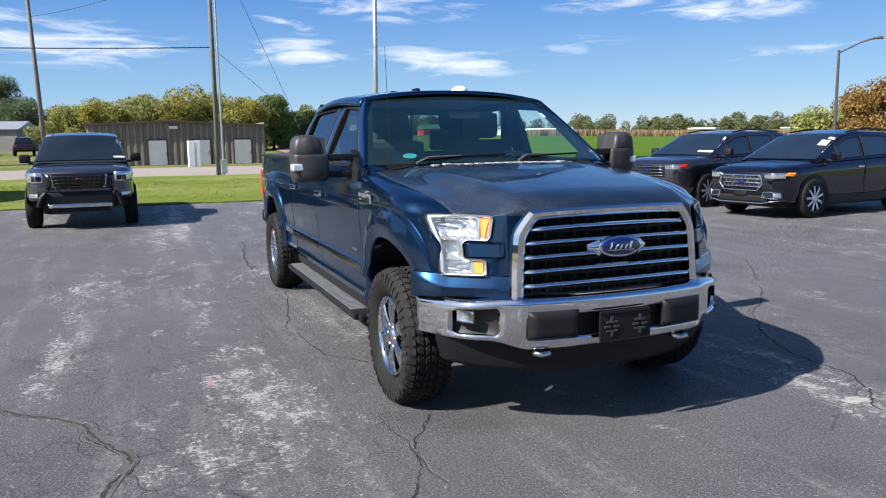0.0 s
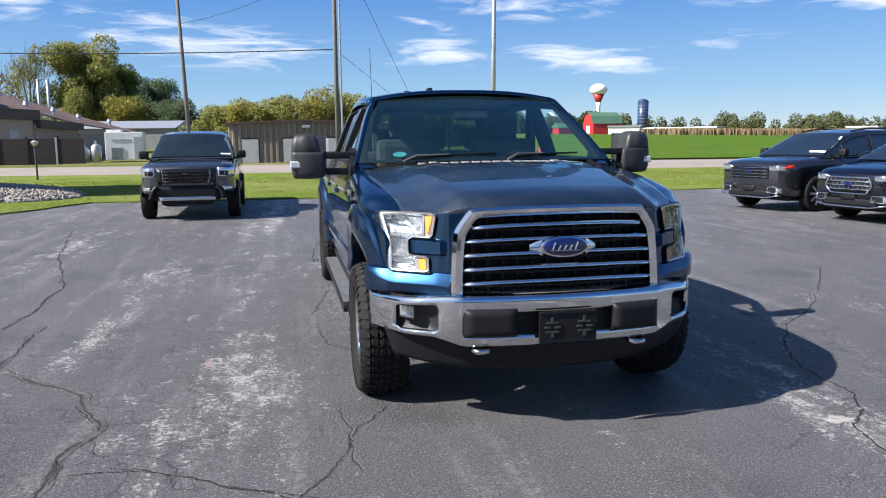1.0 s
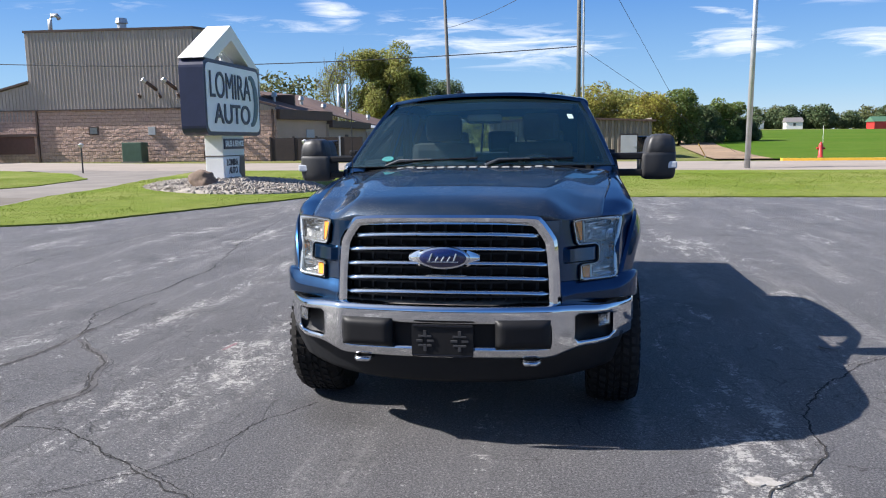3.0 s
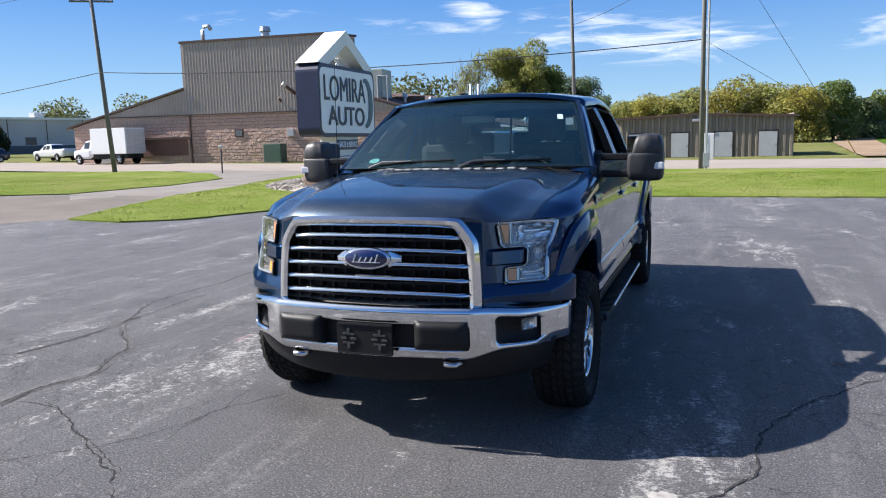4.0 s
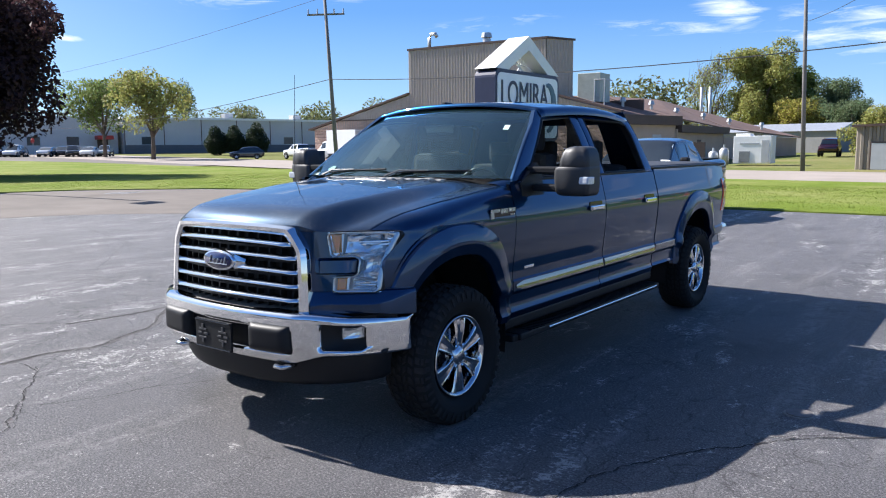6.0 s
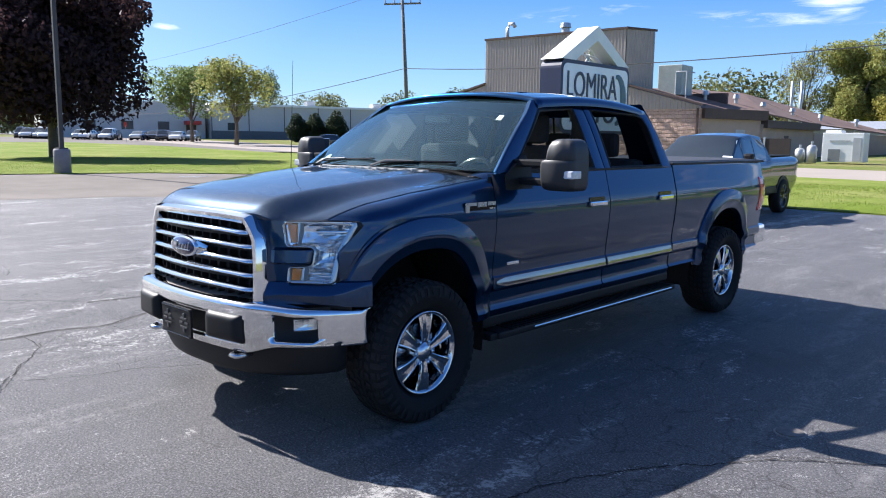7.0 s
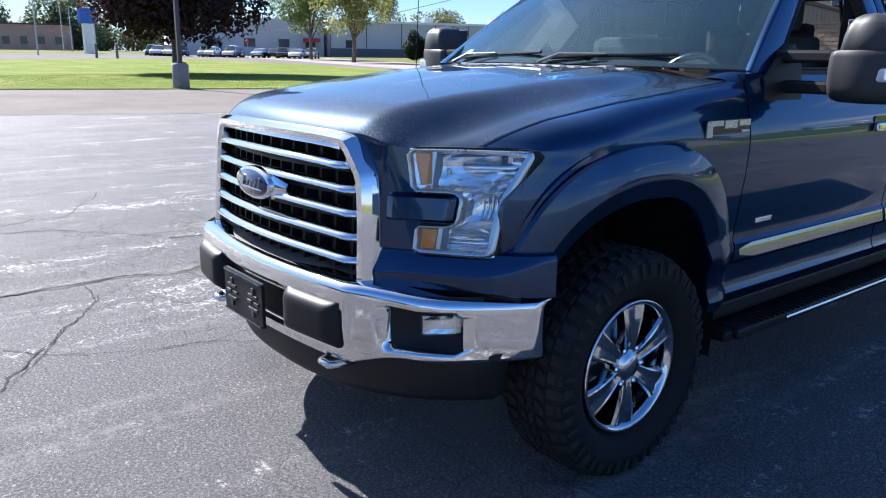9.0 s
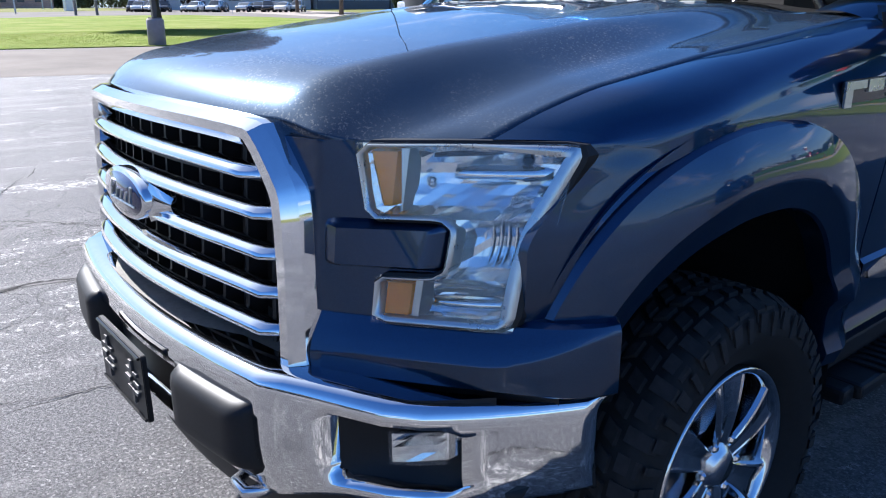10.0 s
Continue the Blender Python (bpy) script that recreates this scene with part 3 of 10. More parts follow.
def crack(points, width, seed, chips):
    """An open crack in the asphalt: broken dark slivers along a few bends, with crumbs on its lips."""
    rng = random.Random(seed)
    bm = bmesh.new()
    for strand in range(3 if width > 0.03 else (2 if width > 0.019 else 1)):
        prev = None
        path = bends(points, 0.02, rng, 0.009)
        for i, (c, q) in enumerate(path):
            c = c + q * (0.024 * noise.noise((c.x * 3.1, c.y * 3.1, seed)) + (0.0, 0.055, -0.06)[strand] * (0.4 + noise.noise((c.x * 1.3, c.y * 1.3, seed + 9.0))))
            open_here = noise.noise((c.x * 2.9, c.y * 2.9, seed + 5.0 + 7 * strand)) + (0.5, 0.0, -0.04)[strand]
            if open_here < 0:
                prev = None
                continue
            w = width * (0.72, 0.42, 0.36)[strand] * rng.uniform(0.25, 1.0) * min(1.0, 0.3 + 2.2 * open_here)
            z = lie(c.x, c.y) + 0.005
            pair = (bm.verts.new((c.x + q.x * w / 2, c.y + q.y * w / 2, z)), bm.verts.new((c.x - q.x * w / 2, c.y - q.y * w / 2, z)))
            if prev:
                bm.faces.new((prev[0], prev[1], pair[1], pair[0]))
            prev = pair
            crumbly = noise.noise((c.x * 1.7, c.y * 1.7, seed + 2.0))
            if width > 0.019 and rng.random() < 0.15 + 1.6 * max(0.0, crumbly):
                side = rng.choice((-1, 1))
                o = c + q * side * (w / 2 + rng.uniform(0.0, 0.03 if crumbly > 0.2 else 0.014))
                r = rng.uniform(0.0025, 0.0065) * (1 + max(0.0, crumbly))
                a0 = rng.uniform(0, 6.28)
                ring = [chips.verts.new((o.x + r * rng.uniform(0.5, 1.3) * math.cos(a0 + k * 1.257), o.y + r * rng.uniform(0.5, 1.3) * math.sin(a0 + k * 1.257), lie(o.x, o.y) + 0.002)) for k in range(5)]
                tip = chips.verts.new((o.x, o.y, lie(o.x, o.y) + 0.003 + 0.25 * r))
                for k in range(5):
                    chips.faces.new((ring[k], ring[(k + 1) % 5], tip))
    bmesh.ops.delete(bm, geom=[v for v in bm.verts if not v.link_faces], context="VERTS")
    tagged(link("pavement_crack", bm, CRACK), "jagged dark open crack in the asphalt", "crack", kind="structure")


def tar_band(points, width, seed):
    """Old filler smeared along a crack, uneven at both edges."""
    rng = random.Random(seed)
    bm = bmesh.new()
    prev = None
    for i, (c, q) in enumerate(bends(points, 0.06, rng, 0.008)):
        w = [width * (0.5 + 0.5 * noise.noise((c.x * 1.9, c.y * 1.9, seed + k * 4.0))) + 0.01 for k in (0, 1)]
        z = lie(c.x, c.y) + 0.0025
        pair = (bm.verts.new((c.x + q.x * w[0], c.y + q.y * w[0], z)), bm.verts.new((c.x - q.x * w[1], c.y - q.y * w[1], z)))
        if prev:
            bm.faces.new((prev[0], prev[1], pair[1], pair[0]))
        prev = pair
    tagged(link("crack_filler", bm, surface("old tar filler", (0.085, 0.08, 0.08), 0.75, vary=0.35, scale=14, fine=80, bump=0.003, Specular_IOR_Level=0.25)), "dark smeared tar along the widest crack", "crack filler", kind="structure")


CRACK = surface("crack shadow", (0.024, 0.022, 0.021), 0.95, vary=0.4, scale=9, fine=60)
CRACKS = [
    ([(-2.62, -2.0), (-2.5, 1.0), (-2.57, 3.3), (-2.54, 3.75), (-2.57, 4.03), (-2.53, 4.24), (-2.48, 4.4), (-2.5, 4.57), (-2.63, 4.82), (-2.73, 5.06), (-2.88, 5.27), (-3.12, 5.45), (-3.36, 5.75)], 0.036),
    ([(-4.39, 3.66), (-4.31, 4.06), (-4.07, 4.22), (-3.82, 4.46), (-3.48, 4.71), (-3.42, 5.07), (-3.38, 5.5), (-3.44, 5.84), (-3.43, 6.11), (-3.49, 6.81), (-3.47, 7.1)], 0.026),
    ([(-3.44, 5.84), (-3.6, 6.2), (-3.8, 6.6), (-3.82, 7.02), (-3.77, 7.35), (-3.75, 7.78), (-3.83, 8.54), (-3.82, 8.99), (-3.98, 9.62), (-4.27, 10.61), (-4.5, 11.4), (-5.2, 15.0)], 0.03),
    ([(-4.2, 2.6), (-4.66, 3.71), (-4.82, 3.99), (-4.81, 4.22), (-5.34, 4.54), (-5.96, 4.82)], 0.022),
    ([(-6.58, 9.0), (-6.81, 10.11), (-6.75, 10.81), (-6.67, 11.74), (-6.68, 12.83), (-6.5, 14.2)], 0.035),
    ([(-2.5, 3.82), (-2.3, 3.83), (-2.12, 3.77), (-1.88, 3.66), (-1.63, 3.47), (-1.42, 3.33), (-1.26, 3.23), (-1.1, 3.14), (-0.95, 2.97), (-0.68, 2.81), (-0.62, 2.1)], 0.02),
    ([(-2.1, 2.85), (-1.64, 3.16), (-1.42, 3.34), (-1.28, 3.54), (-1.18, 3.76), (-1.13, 3.98), (-1.05, 4.15), (-0.87, 4.44)], 0.014),
    ([(-3.2, 5.7), (-2.86, 5.85), (-2.47, 6.04), (-1.95, 6.34)], 0.01),
    ([(-2.49, 4.45), (-2.18, 4.52), (-1.91, 4.7)], 0.01),
    ([(-6.3, 1.5), (-6.11, 3.97), (-6.16, 4.53), (-6.05, 5.09), (-5.98, 5.72), (-5.62, 6.2), (-5.01, 6.49), (-4.3, 6.7)], 0.022),
    ([(1.3, 2.6), (1.47, 3.34), (1.54, 3.52), (1.75, 3.71), (1.9, 3.98), (1.93, 4.24), (1.95, 4.5), (2.02, 4.7), (2.2, 5.05), (2.4, 5.3), (2.58, 5.56), (2.8, 5.76), (3.02, 5.9), (3.6, 6.5), (4.8, 8.0)], 0.022),
    ([(-0.84, 12.73), (-1.06, 10.93), (-1.07, 9.93)], 0.03),
    ([(-0.92, 8.66), (-1.1, 7.52), (-1.25, 6.87), (-1.18, 6.33), (-1.14, 5.91), (-0.91, 5.58), (-0.3, 5.3)], 0.016),
    ([(-9.0, 3.0), (-7.6, 5.5), (-6.4, 6.6)], 0.02),
    ([(-12, 9.5), (-9, 8.6), (-6.4, 6.6)], 0.016),
]
CRUMBS = bmesh.new()
for i, (points, width) in enumerate(CRACKS):
    crack(points, width, 11 + i, CRUMBS)
tagged(link("crack_crumbs", CRUMBS, surface("pale stone crumbs", (0.42, 0.405, 0.385), 0.9, vary=0.3, scale=30)), "pale stone crumbs along the cracks", "gravel", kind="stuff")
tar_band(CRACKS[0][0][2:13], 0.036, 5)
tar_band(CRACKS[1][0][4:9], 0.03, 6)


def paint_mark(x0, y0, x1, y1, width):
    """A short faded stroke of marking paint."""
    rng = random.Random(3)
    bm = bmesh.new()
    n = 14
    rows = []
    for i in range(n + 1):
        c = Vector((x0 + (x1 - x0) * i / n, y0 + (y1 - y0) * i / n))
        w = width * rng.uniform(0.5, 1.0) * min(1.0, 0.4 + 3 * min(i, n - i) / n)
        rows.append([bm.verts.new((c.x + k * w / 2, c.y + rng.uniform(-0.01, 0.01), 0.0035)) for k in (-1, 1)])
    for a, b in zip(rows, rows[1:]):
        bm.faces.new((a[0], a[1], b[1], b[0]))
    tagged(link("paint_mark", bm, surface("faded pink paint", (0.27, 0.17, 0.18), 0.85, vary=0.5, scale=40, fine=120)), "short faded pink paint stroke on the asphalt", "paint mark", kind="structure")


paint_mark(-2.0, 5.48, -1.975, 5.7, 0.04)


def build_cap():
    """A small round cover set in the asphalt, with a pale ring of mortar."""
    root = thing("ground_cover", pose(2.565, 6.05, 0.0), "small steel valve cover in a pale mortar ring", "cover")
    part("mortar", tubed([(0, 0, -0.05), (0, 0, 0.006)], 0.088, 20), surface("pale mortar", (0.2, 0.195, 0.185), 0.9, vary=0.3, scale=14, fine=60, bump=0.003), root)
    part("lid", tubed([(0, 0, 0), (0, 0, 0.012)], 0.075, 20), surface("rusty steel", (0.1, 0.09, 0.085), 0.7, vary=0.4, scale=20), root)


build_cap()


def build_crumble():
    """A small pale crumbled spot beside the crack."""
    rng = random.Random(8)
    ring = [(1.51 + (0.085 + rng.uniform(-0.03, 0.03)) * math.cos(a), 3.62 + (0.05 + rng.uniform(-0.02, 0.02)) * math.sin(a)) for a in [i * math.tau / 22 for i in range(22)]]
    tagged(link("pavement_patch", slab(ring, -0.02, 0.006), surface("crumbled stone", (0.3, 0.285, 0.265), 0.9, vary=0.35, scale=20, fine=90, bump=0.006)), "pale crumbled patch in the asphalt", "patch", kind="structure")


build_crumble()

# ---- trees ----


def leaf_cloud(rng, blobs, count, size):
    """Leaves as small bent quads, strewn through clumps. blobs: centre and radii."""
    w = np.array([b[1][0] * b[1][1] + b[1][0] * b[1][2] for b in blobs])
    pick = rng.choice(len(blobs), count, p=w / w.sum())
    c = np.array([b[0] for b in blobs])[pick]
    r = np.array([b[1] for b in blobs])[pick]
    d = rng.normal(size=(count, 3))
    d /= np.linalg.norm(d, axis=1)[:, None]
    rad = rng.uniform(0.45, 1.08, count) ** 0.6
    p = c + d * r * rad[:, None]
    n = rng.normal(size=(count, 3)) + d * 0.8 + np.array([0, 0, 0.5])
    n /= np.linalg.norm(n, axis=1)[:, None]
    a = np.cross(n, rng.normal(size=(count, 3)))
    a /= np.linalg.norm(a, axis=1)[:, None]
    b = np.cross(n, a)
    s = size * rng.uniform(0.6, 1.35, count)[:, None]
    v = np.stack([p - a * s, p - b * s * 0.6 + n * s * 0.15, p + a * s, p + b * s * 0.6 + n * s * 0.15], 1).reshape(-1, 3)
    f = np.arange(count * 4).reshape(-1, 4)
    return v, f


def tree(x, y, h, spread, leaves, label, seed, count=2600, trunk=0.28, clear=0.22, size=0.28, squash=1.0, limbs=7, bare=False, low=False):
    rng = np.random.default_rng(seed)
    count, size = int(count * 2.6), size * 0.6
    root = thing("tree", pose(x, y, lie(x, y)), label, "tree")
    bm = bmesh.new()
    fork = h * clear
    lean = rng.uniform(-0.03, 0.03, 2) * h
    tube(bm, [(0, 0, -0.1), (lean[0] * 0.3, lean[1] * 0.3, fork), (lean[0], lean[1], h * 0.72)], [trunk * 1.25, trunk * 0.85, trunk * 0.18], 9)
    blobs = []
    for i in range(limbs):
        ang = i * math.tau / limbs + rng.uniform(-0.4, 0.4)
        out = spread * rng.uniform(0.5, 0.95)
        z0 = fork * rng.uniform(0.9, 1.5)
        z1 = h * rng.uniform(clear + 0.18, 0.88)
        tip = (math.cos(ang) * out, math.sin(ang) * out, z1)
        midp = (tip[0] * 0.45, tip[1] * 0.45, z0 + (z1 - z0) * 0.62)
        tube(bm, [(0, 0, z0), midp, tip], [trunk * 0.5, trunk * 0.3, trunk * 0.07], 6)
        for q in range(3):
            k = rng.uniform(0.55, 1.0)
            off = rng.normal(size=3) * spread * 0.16
            rr = spread * rng.uniform(0.22, 0.4)
            blobs.append(((tip[0] * k + off[0], tip[1] * k + off[1], min(h * 0.95, midp[2] + (tip[2] - midp[2]) * k + off[2] + 0.05 * h)), (rr, rr, rr * 0.75 * squash)))
    if clear < 0.12 or low:
        for q in range(9):
            ang = q * math.tau / 9
            rr = spread * rng.uniform(0.3, 0.42)
            blobs.append(((math.cos(ang) * spread * 0.62, math.sin(ang) * spread * 0.62, h * rng.uniform(0.12, 0.34) + (0.235 * h if low else 0)), (rr, rr, rr)))
    for q in range(7):
        rr = spread * rng.uniform(0.26, 0.42)
        blobs.append(((rng.uniform(-0.35, 0.35) * spread, rng.uniform(-0.35, 0.35) * spread, h * rng.uniform(0.66, 0.9)), (rr, rr, rr * 0.8 * squash)))
    for q in range(8):
        ang = rng.uniform(0, math.tau)
        rr = spread * rng.uniform(0.24, 0.38)
        blobs.append(((math.cos(ang) * spread * 0.42, math.sin(ang) * spread * 0.42, h * rng.uniform(clear + 0.14, 0.66)), (rr, rr, rr)))
    part("trunk", bm, BARK, root, smooth=True)
    if bare:
        bm = bmesh.new()
        for i in range(int(count / 12)):
            c, r = blobs[rng.integers(len(blobs))]
            p0 = np.array(c) + rng.normal(size=3) * r[0] * 0.4
            p1 = p0 + np.array([rng.normal() * 0.5, rng.normal() * 0.5, abs(rng.normal()) + 0.3]) * 1.2
            tube(bm, [p0, p1], [0.05, 0.012], 3)
        tagged(part("bare_twig", bm, LEAF_GREY, root), kind="stuff")
        count = int(count * 0.35)
    v, f = leaf_cloud(rng, blobs, count, size)
    from_arrays("crown", v, f, leaves, root)
    return root


def hedge_tree(x, y, h, r, leaves, label, seed, count=6500, size=0.14):
    """A dense clipped evergreen, widest low down."""
    rng = np.random.default_rng(seed)
    root = thing("shrub", pose(x, y, lie(x, y)), label, "shrub")
    part("stem", tubed([(0, 0, -0.1), (0, 0, h * 0.5)], [0.12, 0.05], 7), BARK, root)
    blobs = [((rng.uniform(-0.15, 0.15) * r, rng.uniform(-0.15, 0.15) * r, h * u), (r * w, r * w, h * 0.26)) for u, w in ((0.25, 0.95), (0.42, 1.0), (0.6, 0.85), (0.78, 0.55))]
    v, f = leaf_cloud(rng, blobs, count, size)
    from_arrays("crown", v, f, leaves, root)


def tree_line(name, path, h, depth, leaves, label, seed, count, size):
    """A far belt of trees, whose heads cannot be counted."""
    rng = np.random.default_rng(seed)
    blobs = []
    for (ax, ay), (bx, by) in zip(path, path[1:]):
        length = math.hypot(bx - ax, by - ay)
        n = max(2, int(length / (h * 0.3)))
        for i in range(n):
            u = rng.uniform()
            hh = h * rng.uniform(0.55, 1.1)
            px, py = ax + (bx - ax) * u + rng.normal() * depth * 0.3, ay + (by - ay) * u + rng.normal() * depth * 0.3
            g = lie(px, py)
            blobs.append(((px, py, g + hh * 0.55), (hh * 0.36, hh * 0.36, hh * 0.45)))
            blobs.append(((px + rng.normal() * hh * 0.25, py, g + hh * 0.28), (hh * 0.4, hh * 0.4, hh * 0.3)))
    v, f = leaf_cloud(rng, blobs, count, size)
    tagged(from_arrays(name, v, f, leaves), label, "trees", kind="stuff")


def build_trees():
    # purple maple on the wide lawn
    tree(-48, 21.0, 11.2, 6.4, LEAF_PURPLE, "dense dark purple-leaved maple on the lawn", 3, 18000, 0.3, 0.17, 0.3, limbs=11, low=True)
    tree(-81, 55, 11.5, 4.6, LEAF_OLIVE, "tall sparse yellow-green street tree", 5, 2600, 0.24, 0.22, 0.3, limbs=9)
    tree(-99, 59, 11.0, 4.8, LEAF_GREEN, "round green street tree", 6, 3000, 0.24, 0.24, 0.32, limbs=9)
    tree(-135, 97, 14.5, 4.2, LEAF_DARK, "tall dark conifer beyond the warehouse", 7, 2600, 0.3, 0.1, 0.3, squash=1.6)
    # behind the works
    tree(-37.0, 154.6, 18.9, 6.4, LEAF_OLIVE, "tall green tree behind the low roof", 8, 16000, 0.42, 0.1, 0.36, limbs=14, squash=1.5)
    tree(-46.2, 154.6, 17.2, 5.6, LEAF_OLIVE, "half-bare grey tree behind the low roof", 9, 3600, 0.42, 0.1, 0.3, bare=True)
    tree(-31.2, 158.9, 15.4, 5.2, LEAF_GREEN, "tall green tree with a thin top", 10, 11000, 0.42, 0.1, 0.34, limbs=11)
    tree(-26.1, 162.9, 12.5, 6.4, LEAF_DARK, "dark broad tree beyond the yard", 11, 10000, 0.42, 0.05, 0.32, limbs=9)
    tree(-28.0, 148.0, 9.0, 5.2, LEAF_YELLOW, "low yellowing tree beyond the yard", 12, 4600, 0.34, 0.04, 0.3)
    tree(-21.5, 151.3, 8.1, 5.2, LEAF_DARK, "low dark tree beside the drive", 13, 4600, 0.34, 0.03, 0.3)
    # behind the shed
    for i, (x, y, h, r, lv, what) in enumerate((
            (-16.5, 128, 7.2, 4.2, LEAF_DARK, "dark green tree beyond the hall"),
            (-12.2, 128, 5.6, 3.4, LEAF_OLIVE, "olive tree beyond the drive"),
            (-8.6, 99, 5.4, 3.6, LEAF_OLIVE, "olive tree behind the brown shed"),
            (-5.0, 97, 5.4, 3.4, LEAF_YELLOW, "yellow autumn tree behind the shed"),
            (-1.6, 98, 6.3, 3.8, LEAF_OLIVE, "olive tree behind the brown shed"),
            (2.4, 97, 7.2, 4.4, LEAF_YELLOW, "tall yellow-green tree behind the shed"),
            (6.6, 98, 6.4, 4.0, LEAF_OLIVE, "broad olive tree behind the shed"),
            (10.2, 97, 6.6, 3.8, LEAF_YELLOW, "broad yellow tree behind the shed"),
            (14.6, 101, 6.8, 3.2, LEAF_GREEN, "round dark green tree beyond the shed"),
            (18.5, 106, 4.6, 2.8, LEAF_DARK, "dark green tree at the field's edge"),
            (21.4, 110, 5.4, 2.8, LEAF_GREEN, "tall green tree at the field's edge"),
            (25.0, 112, 3.2, 2.2, LEAF_DARK, "low dark tree at the field's edge"))):
        tree(x, y, h, r, lv, what, 20 + i, 4600, 0.22, 0.02, 0.24)
    # at the warehouse
    for i, (x, y, h, r) in enumerate(((-98.7, 77.3, 4.4, 1.7), (-97.0, 79.6, 4.5, 1.8), (-95.0, 82.2, 4.9, 2.0))):
        hedge_tree(x, y, h, r, LEAF_HEDGE, "dense dark evergreen shrub beside the warehouse", 40 + i)
    # beside the far lamp
    tree(71.5, 60.5, 6.2, 4.8, LEAF_ORANGE, "orange and green autumn tree", 50, 6500, 0.25, 0.03, 0.26)
    tree(69, 63.5, 3.2, 3.6, LEAF_OLIVE, "broad olive tree beside the far lamp", 51, 3600, 0.25, 0.03, 0.3)
    # far belts
    tree_line("far_woods", [(-160, 330), (-60, 350), (20, 350), (90, 395), (150, 400), (260, 380), (380, 330), (480, 250), (560, 120)], 11, 16, LEAF_FAR, "distant green woods on the horizon", 60, 150000, 0.55)
    tree_line("far_woods", [(50, 345), (104, 338)], 9, 8, LEAF_DARK, "distant dark trees beside the farm", 61, 16000, 0.5)
    tree_line("far_woods", [(180, 290), (240, 240), (330, 215), (430, 165), (520, 60)], 6.5, 10, LEAF_FAR, "distant dull green tree belt", 64, 50000, 0.45)
    tree_line("far_woods", [(88, 350), (104, 352), (122, 345), (150, 350)], 10, 10, LEAF_DARK, "distant dark trees round the farm", 65, 26000, 0.5)
    tree_line("far_woods", [(-420, 60), (-300, 150), (-240, 190), (-170, 200), (-100, 190), (-60, 170)], 16, 18, LEAF_FAR, "distant green trees beyond the warehouse", 62, 90000, 0.5)
    tree_line("far_woods", [(-420, -60), (-410, 40), (-380, 90)], 16, 18, LEAF_OLIVE, "distant trees along the town street", 63, 16000, 0.55)


build_trees()

# ---- buildings ----


def ribbed(width, z0, z1, pitch=0.3, depth=0.035, rib=0.1, top=None):
    """Upright ribbed siding in the plane y = 0, facing -y. top: height along x, where the top slopes."""
    bm = bmesh.new()
    n = max(1, int(width / pitch))
    xs = []
    for i in range(n):
        a = i * width / n
        w = width / n
        xs += [(a, 0.0), (a + w - rib * 1.5, 0.0), (a + w - rib * 1.25, -depth), (a + w - rib * 0.25, -depth)]
    xs.append((width, 0.0))
    lo = [bm.verts.new((x, y, z0)) for x, y in xs]
    hi = [bm.verts.new((x, y, top(x) if top else z1)) for x, y in xs]
    for i in range(len(xs) - 1):
        bm.faces.new((lo[i], lo[i + 1], hi[i + 1], hi[i]))
    return bm


